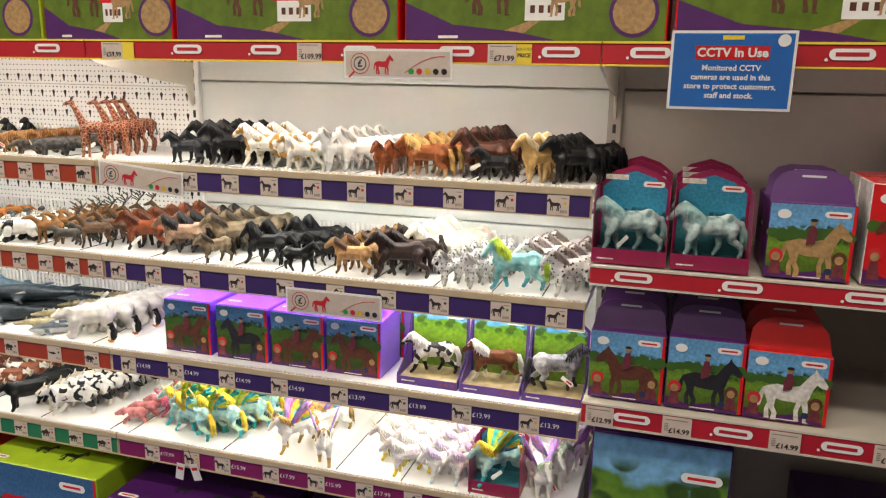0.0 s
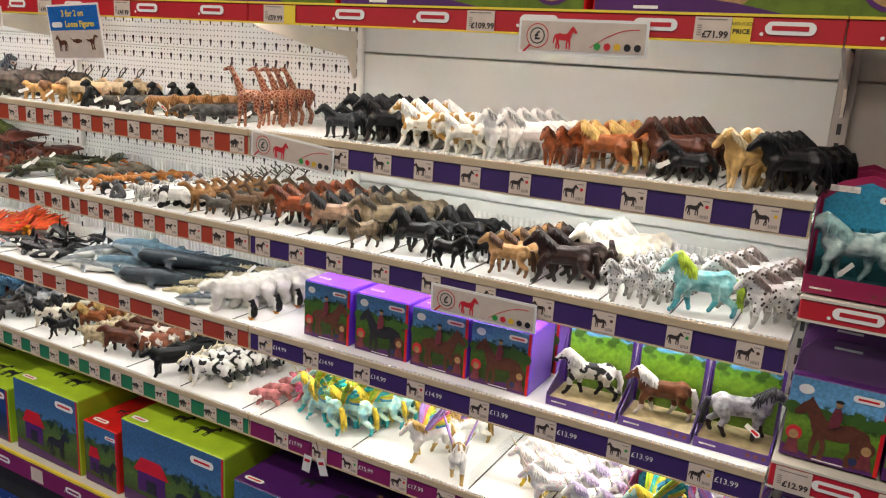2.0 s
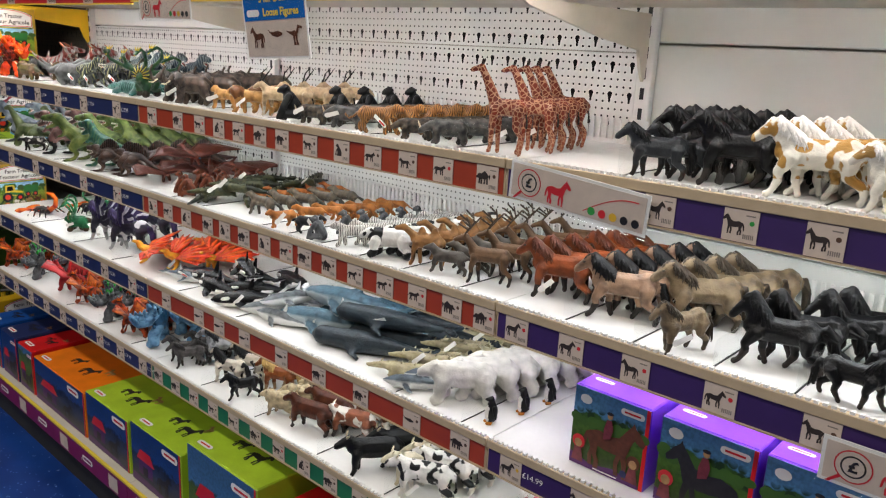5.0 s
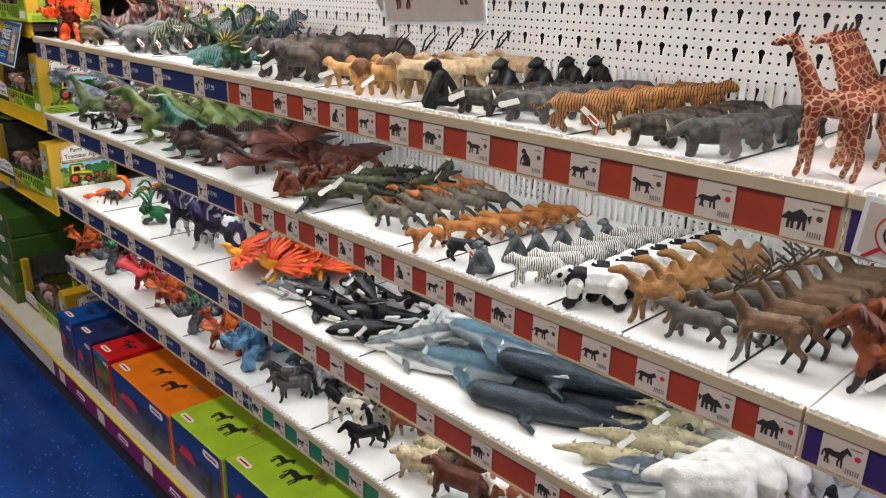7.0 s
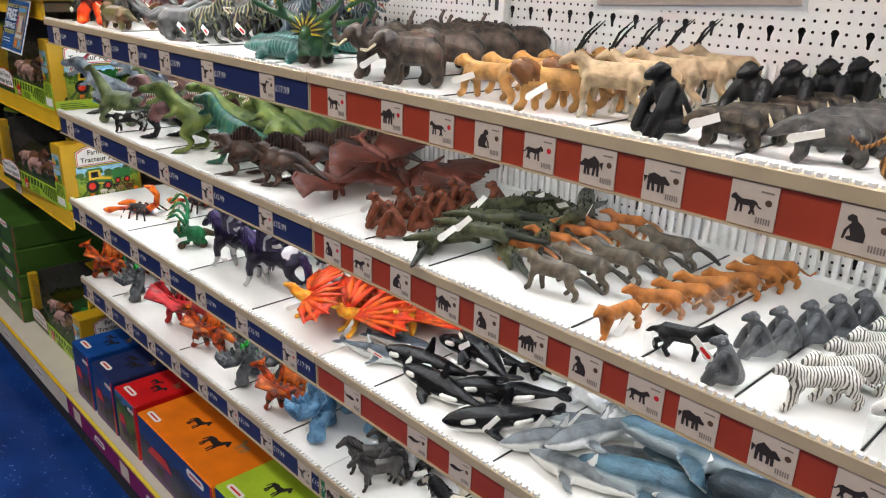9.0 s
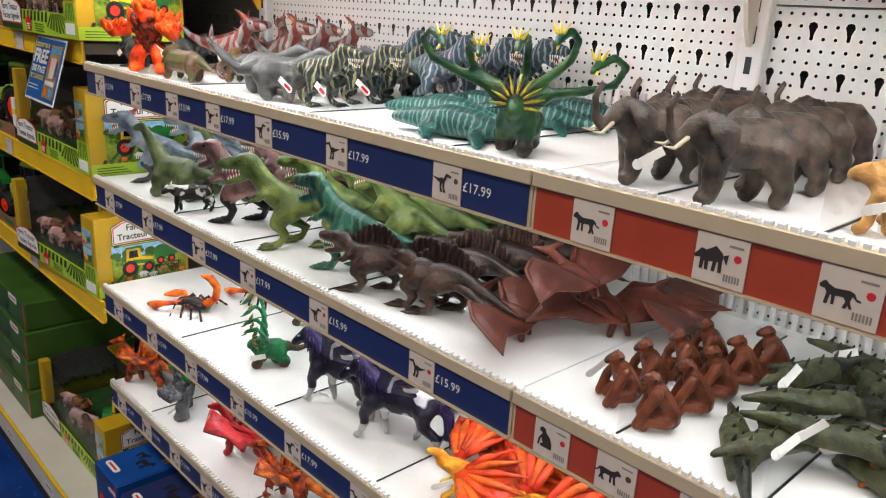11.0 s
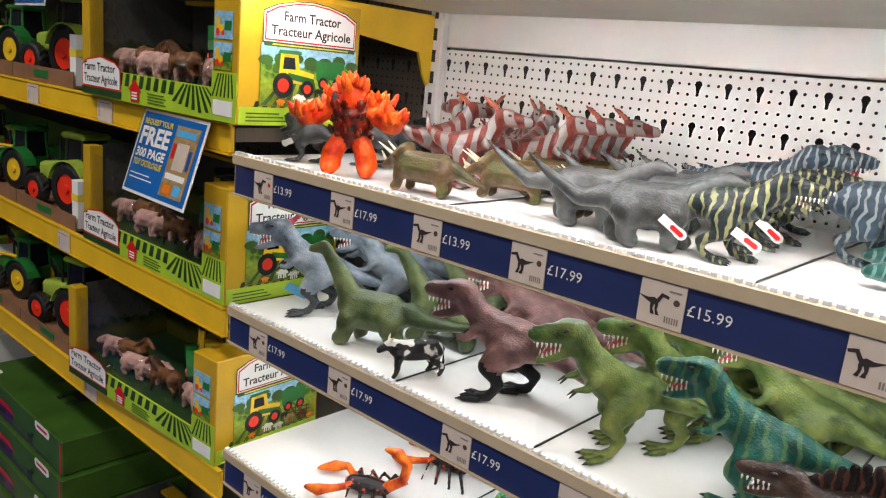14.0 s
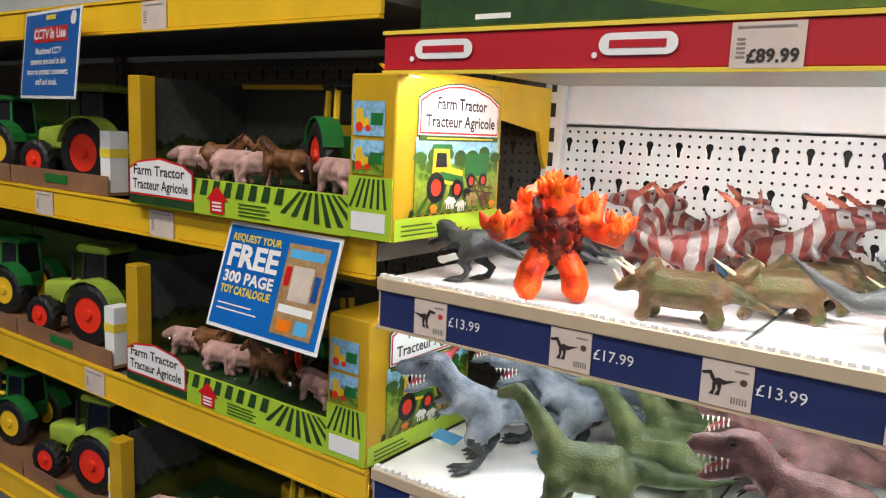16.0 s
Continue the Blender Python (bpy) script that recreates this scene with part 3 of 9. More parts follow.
TZ0, TZ1 = 1.254, 1.286
TOPL = "top shelf with a glossy red fascia and white badges"
fascia_shelf(0, 1, TZ0, TZ1, RED, GOLDY, TOPL, (0.235, 0.40, 0.585, 0.76, 0.935), ((0.065, "£59.99", 1), (0.487, "£109.99", 0), (0.838, "£71.99", 2)), lamp=LED_MID)
fascia_shelf(-1, 0, TZ0, TZ1, RED, GOLDY, TOPL, (-0.86, -0.7, -0.5, -0.27, -0.09), ((-0.93, "£39.99", 0), (-0.6, "£49.99", 0), (-0.345, "£49.99", 0)), lamp=LED_HI)
fascia_shelf(-2, -1, TZ0 - 0.005, TZ1 - 0.005, RED, GOLDY, TOPL, (-1.93, -1.752, -1.5, -1.3, -1.1), ((-1.66, "£89.99", 0), (-1.4, "£39.99", 0), (-1.2, "£39.99", 0)), lamp=LED_TOP)
fascia_shelf(1, 2.2, TZ0, TZ1, RED, GOLDY, TOPL, (1.075, 1.36, 1.6, 1.9), ((1.75, "£59.99", 0),), lamp=LED_DIM)
RL = "shelf with a red fascia carrying boxed toys"
fascia_shelf(1.002, 2.2, 0.893, 0.921, RED, CREAM, RL, (1.075, 1.245, 1.425, 1.7), ())
fascia_shelf(1.002, 2.2, 0.638, 0.674, RED, CREAM, RL, (1.09, 1.255, 1.42, 1.7), ((1.035, "£12.99", 0), (1.165, "£14.99", 0), (1.335, "£14.99", 0), (1.49, "£14.99", 0)))
YL = "shelf with a bright yellow steel fascia"
# Boards of the yellow bay also have its shade in their colour.
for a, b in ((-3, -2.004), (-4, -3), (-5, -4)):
    fascia_shelf(a, b, 1.300, 1.334, YELLOW, YELLOW, YL, (), ((b - 0.35, "", 0),), board=DEEP_SHADE)
    fascia_shelf(a, b, 1.052, 1.086, YELLOW, YELLOW, YL, (), ((b - 0.34, "", 0), (b - 0.62, "", 0)), board=DEEP_SHADE)
    fascia_shelf(a, b, 0.812, 0.847, YELLOW, YELLOW, YL, (), ((b - 0.5, "", 0),), board=DEEP_SHADE)
    fascia_shelf(a, b, 0.572, 0.610, YELLOW, YELLOW, YL, (), ((b - 0.4, "", 0),), board=DEEP_SHADE)


def base_unit(x0, x1, card, edge, label):
    e = thing("base_deck", pose(0, 0, 0), label, "base shelf", "base decks")
    slab("deck", (x0 + 0.001, x1 - 0.001, -0.07, 0.355, DECK - 0.02, DECK), CREAM, e, "cream steel deck")
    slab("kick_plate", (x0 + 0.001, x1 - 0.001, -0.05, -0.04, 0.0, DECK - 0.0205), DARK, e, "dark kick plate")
    slab("price_strip", (x0 + 0.001, x1 - 0.001, -0.076, -0.0705, DECK - 0.056, DECK - 0.004), card, e)
    slab("edge_trim", (x0 + 0.001, x1 - 0.001, -0.077, -0.0705, DECK - 0.0035, DECK + 0.003), edge, e)
    n = int((x1 - x0) / 0.13)
    for k in range(n):
        x = x0 + (k + 0.5) * (x1 - x0) / n
        bm = bmesh.new()
        if k % 2:
            brand_pill(bm, x, DECK - 0.03, 0.06, -0.0768)
        else:
            poly(bm, [(x - 0.024, DECK - 0.05), (x + 0.024, DECK - 0.05), (x + 0.024, DECK - 0.012), (x - 0.024, DECK - 0.012)], -0.0768, 2)
        part("badge" if k % 2 else "ticket", bm, [PAPER, MAGENTA, TICKET], e)


for a, b in ((-5, -4), (-4, -3), (-3, -2)):
    base_unit(a, b, CREAM, YELLOW, "low cream base shelf with a yellow edge")
for a, b in ((-2, -1), (-1, 0), (0, 1), (1, 2.2)):
    base_unit(a, b, MAGENTA, GOLDY, "low base shelf with a magenta price strip")


# ---- moulded toy figures ----
def toy(name, c1, c2=None, pat="plain", scale=60.0, rough=0.42, c3=None, scaly=False):
    """Painted soft plastic: a plain, patched, spotted, striped or netted coat."""
    if name in MATS:
        return MATS[name]
    c1 = tuple(v ** 1.18 for v in c1)
    c2 = tuple(v ** 1.18 for v in c2) if c2 else None
    low = 0.8 if sum(c1) > 1.5 else 0.4
    m, nt, p = nodes_of(name)
    tc = nt.nodes.new("ShaderNodeTexCoord").outputs["Object"]
    n1, n2 = noise_node(nt, 60, 6, tc), noise_node(nt, 420, 2, tc)
    shade = ramp(nt, n1.outputs["Fac"], [(0.3, tuple(v * low for v in c1)), (0.5, tuple(v * (0.85 if low < 0.5 else 0.96) for v in c1)), (0.7, tuple(min(1, v * 1.15) for v in c1))])
    out = shade
    if pat == "patch":
        out = mixed(nt, ramp(nt, noise_node(nt, scale, 1.5, tc).outputs["Fac"], [(0.5, (0, 0, 0)), (0.53, (1, 1, 1))]), shade, c2)
    elif pat == "spots":
        v = nt.nodes.new("ShaderNodeTexVoronoi")
        v.inputs["Scale"].default_value = scale
        nt.links.new(tc, v.inputs["Vector"])
        out = mixed(nt, ramp(nt, v.outputs["Distance"], [(0.26, (1, 1, 1)), (0.34, (0, 0, 0))]), shade, c2)
    elif pat == "net":
        v = nt.nodes.new("ShaderNodeTexVoronoi")
        v.feature = "DISTANCE_TO_EDGE"
        v.inputs["Scale"].default_value = scale
        nt.links.new(tc, v.inputs["Vector"])
        out = mixed(nt, ramp(nt, v.outputs["Distance"], [(0.06, (1, 1, 1)), (0.11, (0, 0, 0))]), shade, c2)
    elif pat in ("stripes", "bands"):
        w = nt.nodes.new("ShaderNodeTexWave")
        w.bands_direction = "X"
        w.inputs["Scale"].default_value, w.inputs["Distortion"].default_value, w.inputs["Detail Scale"].default_value = scale, 6.5 if scaly else 4.0, 1.3
        nt.links.new(tc, w.inputs["Vector"])
        out = mixed(nt, ramp(nt, w.outputs["Fac"], [(0.42, (0, 0, 0)), (0.52, (1, 1, 1))] if pat == "bands" else [(0.7, (0, 0, 0)), (0.84, (1, 1, 1))] if scaly else [(0.6, (0, 0, 0)), (0.72, (1, 1, 1))]), shade, c2)
    elif pat in ("belly", "bib"):
        sep = nt.nodes.new("ShaderNodeSeparateXYZ")
        nt.links.new(nt.nodes.new("ShaderNodeTexCoord").outputs["Normal"], sep.inputs[0])
        half = nt.nodes.new("ShaderNodeMath")
        half.operation, half.inputs[1].default_value, half.inputs[2].default_value = "MULTIPLY_ADD", 0.5, 0.5
        nt.links.new(sep.outputs["Z"], half.inputs[0])
        out = mixed(nt, ramp(nt, half.outputs[0], [(0.3, (1, 1, 1)), (0.36, (0, 0, 0))] if pat == "bib" else [(0.64, (1, 1, 1)), (0.74, (0, 0, 0))]), shade, c2)
    elif pat == "blend":
        out = mixed(nt, ramp(nt, noise_node(nt, scale, 3, tc).outputs["Fac"], [(0.35, (0, 0, 0)), (0.65, (1, 1, 1))]), shade, c2)
    if c3:
        v = nt.nodes.new("ShaderNodeTexVoronoi")
        v.inputs["Scale"].default_value = scale * 1.6
        nt.links.new(tc, v.inputs["Vector"])
        out = mixed(nt, ramp(nt, v.outputs["Distance"], [(0.2, (1, 1, 1)), (0.3, (0, 0, 0))]), out, c3)
    if scaly:
        # a sprayed dark back and a paler belly, with ragged edges
        sep = nt.nodes.new("ShaderNodeSeparateXYZ")
        nt.links.new(nt.nodes.new("ShaderNodeTexCoord").outputs["Normal"], sep.inputs[0])
        wob = nt.nodes.new("ShaderNodeMath")
        wob.operation, wob.inputs[1].default_value = "MULTIPLY_ADD", 0.35
        nt.links.new(noise_node(nt, 75, 4, tc).outputs["Fac"], wob.inputs[0])
        half = nt.nodes.new("ShaderNodeMath")
        half.operation, half.inputs[1].default_value, half.inputs[2].default_value = "MULTIPLY_ADD", 0.4, 0.22
        nt.links.new(sep.outputs["Z"], half.inputs[0])
        nt.links.new(half.outputs[0], wob.inputs[2])
        out = mixed(nt, ramp(nt, wob.outputs[0], [(0.6, (0, 0, 0)), (0.78, (0.7, 0.7, 0.7))]), out, tuple(v * 0.4 for v in c1))
        out = mixed(nt, ramp(nt, wob.outputs[0], [(0.12, (0.6, 0.6, 0.6)), (0.3, (0, 0, 0))]), out, tuple(min(0.6, v * 1.7 + 0.06) for v in c1))
    nt.links.new(out, p.inputs["Base Color"])
    p.inputs["Roughness"].default_value = rough
    p.inputs["Specular IOR Level"].default_value = 0.28
    relief = nt.nodes.new("ShaderNodeMath")
    relief.operation, relief.inputs[1].default_value = "MULTIPLY_ADD", 2.2
    nt.links.new(noise_node(nt, 130, 3, tc).outputs["Fac"], relief.inputs[0])
    grain = n2.outputs["Fac"]
    if scaly:
        v = nt.nodes.new("ShaderNodeTexVoronoi")
        v.inputs["Scale"].default_value = 480
        nt.links.new(tc, v.inputs["Vector"])
        grain = v.outputs["Distance"]
        relief.inputs[1].default_value = 1.2
    nt.links.new(grain, relief.inputs[2])
    bumped(nt, p, relief.outputs[0], 0.3 if scaly else 0.45, 0.0014)
    MATS[name] = m
    return m


def ring_tube(bm, mi, wide, pts, n=8):
    """A tapering tube through (x, y, z, radius) with rounded ends."""
    P = [Vector(p[:3]) for p in pts]
    R = [p[3] for p in pts]
    t0, t1 = (P[1] - P[0]).normalized(), (P[-1] - P[-2]).normalized()
    P = [P[0] - t0 * R[0] * 0.62] + P + [P[-1] + t1 * R[-1] * 0.62]
    R = [R[0] * 0.62] + R + [R[-1] * 0.62]
    rings = []
    for k, (c, r) in enumerate(zip(P, R)):
        t = (P[min(k + 1, len(P) - 1)] - P[max(k - 1, 0)]).normalized()
        side = Vector((0, 1, 0)) - t * t.y
        if side.length < 0.35:
            side = Vector((1, 0, 0)) - t * t.x
        side.normalize()
        up = t.cross(side)
        rings.append([bm.verts.new(c + side * (r * wide * math.cos(2 * math.pi * j / n)) + up * (r * math.sin(2 * math.pi * j / n))) for j in range(n)])
    for a, b in zip(rings, rings[1:]):
        for j in range(n):
            bm.faces.new((a[j], a[(j + 1) % n], b[(j + 1) % n], b[j])).material_index = mi
    for ring, c in ((rings[0], P[0] - t0 * R[0] * 0.5), (rings[-1], P[-1] + t1 * R[-1] * 0.5)):
        tip = bm.verts.new(c)
        for j in range(n):
            bm.faces.new((ring[j], ring[(j + 1) % n], tip)).material_index = mi


def web(bm, mi, pts, bulge=0.005, thick=0.0011):
    """A thin stretched skin inside an outline, a little domed."""
    P = [Vector(p) for p in pts]
    mid = sum(P, Vector()) / len(P)
    n = Vector((0, 0, 1))
    rings = []
    for s in (1, -1):
        rim = [bm.verts.new(p + n * (s * thick)) for p in P]
        half = [bm.verts.new((p + mid) / 2 + n * (s * thick + bulge * 0.8)) for p in P]
        top = bm.verts.new(mid + n * (s * thick + bulge))
        for k in range(len(P)):
            j = (k + 1) % len(P)
            bm.faces.new((rim[k], rim[j], half[j], half[k])).material_index = mi
            bm.faces.new((half[k], half[j], top)).material_index = mi
        rings.append(rim)
    for k in range(len(P)):
        j = (k + 1) % len(P)
        bm.faces.new((rings[0][k], rings[0][j], rings[1][j], rings[1][k])).material_index = mi


def fused(name, chains, raw, mats, fine=44):
    """Fuses overlapping tubes into one smooth skin, then adds thin raw pieces (feathers, horns)."""
    bm = bmesh.new()
    for c in chains:
        ring_tube(bm, *c)
    tmp = bpy.data.meshes.new("tmp")
    bm.to_mesh(tmp)
    bm.free()
    co = np.array([v.co[:] for v in tmp.vertices])
    size = (co.max(0) - co.min(0)).max()
    ob = new("tmp", tmp)
    mod = ob.modifiers.new("skin", "REMESH")
    mod.mode, mod.voxel_size = "VOXEL", size / fine
    bpy.context.view_layer.update()
    me = bpy.data.meshes.new_from_object(ob.evaluated_get(bpy.context.evaluated_depsgraph_get()))
    bpy.data.objects.remove(ob)
    v = np.empty(len(me.vertices) * 3)
    me.vertices.foreach_get("co", v)
    v = v.reshape(-1, 3)
    e = np.empty(len(me.edges) * 2, int)
    me.edges.foreach_get("vertices", e)
    e = e.reshape(-1, 2)
    deg = np.bincount(e.ravel(), minlength=len(v))[:, None].clip(1)
    for f in (0.5, -0.47, 0.5, -0.47, 0.25):
        s = np.zeros_like(v)
        np.add.at(s, e[:, 0], v[e[:, 1]])
        np.add.at(s, e[:, 1], v[e[:, 0]])
        v = v + f * (s / deg - v)
    me.vertices.foreach_set("co", v.ravel())
    best, pick = None, None
    me.update()
    cen = np.empty(len(me.polygons) * 3)
    me.polygons.foreach_get("center", cen)
    cen = cen.reshape(-1, 3)
    for mi, wide, pts in chains:
        for a, b in zip(pts, pts[1:]):
            A, B = np.array(a[:3]), np.array(b[:3])
            d = B - A
            k = ((cen - A) @ d / max(d @ d, 1e-12)).clip(0, 1)[:, None]
            off = cen - (A + k * d)
            off[:, 1] /= wide if abs(d[1]) < 0.7 * np.linalg.norm(d) else 1
            dist = np.linalg.norm(off, axis=1) / (a[3] + k[:, 0] * (b[3] - a[3]))
            if best is None:
                best, pick = dist, np.full(len(cen), mi)
            else:
                pick = np.where(dist < best, mi, pick)
                best = np.minimum(dist, best)
    bm = bmesh.new()
    bm.from_mesh(me)
    for f, mi in zip(bm.faces, pick):
        f.material_index = int(mi)
    for c in raw:
        if c[0] == "web":
            web(bm, *c[1:])
        else:
            ring_tube(bm, *c, n=6)
    out = to_mesh(name, bm, mats, True)
    bpy.data.meshes.remove(me)
    bpy.data.meshes.remove(tmp)
    low = min(p.co.z for p in out.vertices)
    for p in out.vertices:
        p.co.z -= low
    return out


def mirror(c):
    return [c, (c[0], c[1], [(x, -y, z, r) for x, y, z, r in c[2]])]


def quad(L, h, r, leg, neck, head, tail, stride=0.012, belly=1.0, lw=0.82, foot=2, hump=0.0, hocks=1.0):
    """The trunk, four legs, neck, head and tail of a four-footed beast that looks along +x."""
    rt, rm, rf = leg
    ch = [(0, lw, [(-L / 2 - 0.4 * r, 0, h - 0.08 * r, 0.62 * r), (-L / 2, 0, h, r), (-L / 6, 0, h - 0.06 * r + hump * 0.4, r * belly), (L / 6, 0, h - 0.06 * r + hump, r * belly), (L / 2, 0, h, r * 1.0), (L / 2 + 0.4 * r, 0, h + 0.05 * r, 0.68 * r)])]
    for s, y in ((stride, 0.52 * r), (-stride * 0.7, -0.52 * r)):
        ch.append((0, 1, [(L / 2, y, h - 0.25 * r, rt), (L / 2 + s * 0.6, y * 1.1, 0.55 * h, rm * 1.1), (L / 2 + s * 0.5, y * 1.1, 0.42 * h, rm)]))
        ch.append((foot, 1, [(L / 2 + s * 0.5, y * 1.1, 0.40 * h, rm), (L / 2 + s * 0.8, y * 1.1, 0.14 * h, rf * 0.85), (L / 2 + s + 0.35 * rf, y * 1.1, rf * 0.7, rf)]))
    for s, y in ((-stride * 0.8, 0.52 * r), (stride, -0.52 * r)):
        hk = 0.35 * r * hocks
        ch.append((0, 1, [(-L / 2, y, h - 0.15 * r, rt * 1.25), (-L / 2 + hk + s * 0.4, y * 1.1, 0.58 * h, rm * 1.3), (-L / 2 - hk + s * 0.8, y * 1.1, 0.38 * h, rm)]))
        ch.append((foot, 1, [(-L / 2 - hk + s * 0.8, y * 1.1, 0.36 * h, rm), (-L / 2 - 0.5 * hk + s, y * 1.1, 0.14 * h, rf * 0.85), (-L / 2 - 0.3 * hk + s + 0.35 * rf, y * 1.1, rf * 0.7, rf)]))
    x, z = L / 2 + 0.1 * r, h + 0.25 * r
    nx, nz, r0, r1 = neck
    ch.append((0, lw, [(x, 0, z, r0), (x + nx * 0.5, 0, z + nz * 0.55, (r0 + r1) / 2 * 0.95), (x + nx, 0, z + nz, r1)]))
    hx, hz, h0, h1 = head
    a, b = x + nx, z + nz
    ch.append((0, 0.85, [(a - 0.2 * h0, 0, b, h0), (a + hx * 0.5, 0, b + hz * 0.5, (h0 + h1) / 2), (a + hx, 0, b + hz, h1)]))
    pts, px, pz = [], -L / 2 - 0.55 * r, h + 0.2 * r
    for dx, dz, tr in tail:
        px, pz = px + dx, pz + dz
        pts.append((px, 0, pz, tr))
    if len(pts) > 1:
        ch.append((1, 1, pts))
    return ch, (a, b)


def ears(a, b, r, size, mi=0, out=0.4, back=0.0):
    return mirror((mi, 0.6, [(a + back, r * 0.55, b + r * 0.5, size * 0.5), (a + back - size * 0.3, r * 0.55 + size * out, b + r * 0.5 + size, size * 0.25)]))


def horse(stride=0.012, arch=0.0, mane=1.0, wings=None, horn=False, s=1.0, tailup=0.0):
    """A sturdy horse: deep chest, round rump, thick arched neck, flowing mane and tail."""
    ch, (a, b) = quad(0.066, 0.0585, 0.0195, (0.0122, 0.0062, 0.005), (0.023 - arch * 0.006, 0.027 + arch * 0.004, 0.0165, 0.0098), (0.0215, -0.019 - arch * 0.006, 0.0096, 0.006), [(0, 0, 0.0048), (-0.01, 0.002 + tailup, 0.0066), (-0.007 - tailup, -0.022 + tailup, 0.0076), (0.001, -0.024, 0.0042)], stride, 1.0, hocks=0.9)
    ch.append((0, 0.95, [(-0.034, 0, 0.062, 0.0192), (-0.026, 0, 0.0625, 0.019)]))
    ch.append((0, 0.9, [(0.034, 0, 0.055, 0.0182), (0.042, 0, 0.058, 0.0145)]))
    ch.append((0, 0.7, [(a + 0.001, 0, b - 0.006, 0.008), (a + 0.009, 0, b - 0.0105, 0.0062)]))
    ch += ears(a - 0.002, b, 0.008, 0.006)
    raw = [(2, 1, [(a + 0.0085, y, b - 0.003, 0.0014), (a + 0.0105, y, b - 0.0035, 0.0012)]) for y in (0.0074, -0.0074)]
    if mane:
        for k in range(7):
            q = k / 6
            x, z = 0.03 + (a - 0.03) * q - 0.006, 0.0765 + (b + 0.006 - 0.0765) * q
            ch.append((1, 0.8, [(x, 0.002, z + 0.002, 0.0054 * mane), (x - 0.003, 0.009, z - 0.006 * mane, 0.0048 * mane), (x - 0.004, 0.0112, z - 0.012 * mane, 0.003)]))
        ch.append((1, 0.9, [(a + 0.002, 0, b + 0.007, 0.0042), (a + 0.009, 0.001, b + 0.001, 0.003)]))
        for k in range(13):
            q = k / 12
            x, z = 0.03 + (a - 0.03) * q - 0.005, 0.0775 + (b + 0.008 - 0.0775) * q
            sw = 0.004 * math.sin(k * 2.3)
            for sy in (1, -1):
                raw.append((1, 0.7, [(x, sy * 0.002, z + 0.003, 0.0021 * mane), (x - 0.004 + sw, sy * 0.0128, z - 0.006 * mane, 0.0021 * mane), (x - 0.006 + sw * 2, sy * 0.0142, z - 0.016 * mane, 0.0006)]))
        for k in range(9):
            a1 = k * 0.7
            raw.append((1, 1, [(-0.047, 0.002 * math.cos(a1), 0.064, 0.0024), (-0.062 - tailup, 0.006 * math.cos(a1), 0.048 + 0.004 * math.sin(a1) + tailup, 0.0026), (-0.066 - tailup * 2, 0.008 * math.cos(a1), 0.016 + 0.005 * math.sin(a1 * 2), 0.0008)]))
    if horn:
        raw.append((3, 1, [(a + 0.008, 0, b + 0.006, 0.0022), (a + 0.022, 0, b + 0.03, 0.0005)]))
    if wings:
        raw += feathers(0.022, 0.012, 0.073, wings)
    return ch, raw


def feathers(x, y, z, mats, span=0.075, rake=0.5, n=7, rise=0.75):
    """Two fans of overlapping flat feathers, from the shoulders."""
    out = []
    for k in range(n):
        q = k / (n - 1)
        ang = math.radians(78 - 70 * q)
        ln = span * (1 - 0.45 * q)
        for sy in (1, -1):
            tip = (x - 0.2 * span - ln * rake * math.cos(ang) * 1.6, sy * (y + ln * 0.35), z + ln * rise * math.sin(ang) + 0.005)
            out.append((mats[k * len(mats) // n], 0.3, [(x - 0.004 * k, sy * y, z, 0.006), ((x + tip[0]) / 2, sy * (y + ln * 0.2), (z + tip[2]) / 2 + 0.004, 0.0085), (*tip, 0.004)]))
    return out


def bat_wings(x, y, z, mi, span=0.07, lift=0.5):
    """Two webbed wings with scalloped rear edges and thin finger bones."""
    out = []
    for s in (1, -1):
        P = lambda u, v, w: (x + span * u, s * (y + span * v), z + span * w)  # noqa: E731
        out.append(("web", mi, [P(0, 0, 0), P(0.15, 0.4, lift * 1.1), P(-0.1, 0.95, lift), P(-0.4, 0.7, lift * 0.6), P(-0.65, 0.72, lift * 0.35), P(-0.65, 0.42, lift * 0.2), P(-0.85, 0.3, 0), P(-0.55, 0.05, -0.05)], span * 0.1))
        for tip in ((-0.1, 0.95, lift), (-0.65, 0.72, lift * 0.35), (-0.85, 0.3, 0)):
            out.append((0, 1, [(*P(0.15, 0.4, lift * 1.1), 0.0028), (*P(*tip), 0.0009)]))
        out.append((0, 1, [(*P(0, 0, 0), 0.004), (*P(0.15, 0.4, lift * 1.1), 0.003)]))
    return out


def horned(a, b, r, length, spread, mi=3, curl=0.0):
    return mirror((mi, 1, [(a, r * 0.5, b + r * 0.6, 0.0022), (a - length * 0.3, r * 0.5 + spread * 0.6, b + r * 0.6 + length * 0.6, 0.0018), (a - length * (0.5 - curl), r * 0.5 + spread, b + r * 0.6 + length, 0.0007)]))


def cow(bull=False):
    ch, (a, b) = quad(0.07, 0.05, 0.0195, (0.0105, 0.0065, 0.0052), (0.014, 0.008 + 0.004 * bull, 0.0155, 0.0105), (0.022, -0.012, 0.0105, 0.0065), [(0, 0, 0.003), (-0.006, -0.018, 0.0024), (0, -0.016, 0.0034)], 0.008, 1.08)
    return ch + ears(a, b, 0.011, 0.006, 0, 1.3), horned(a + 0.003, b, 0.011, 0.008, 0.006)


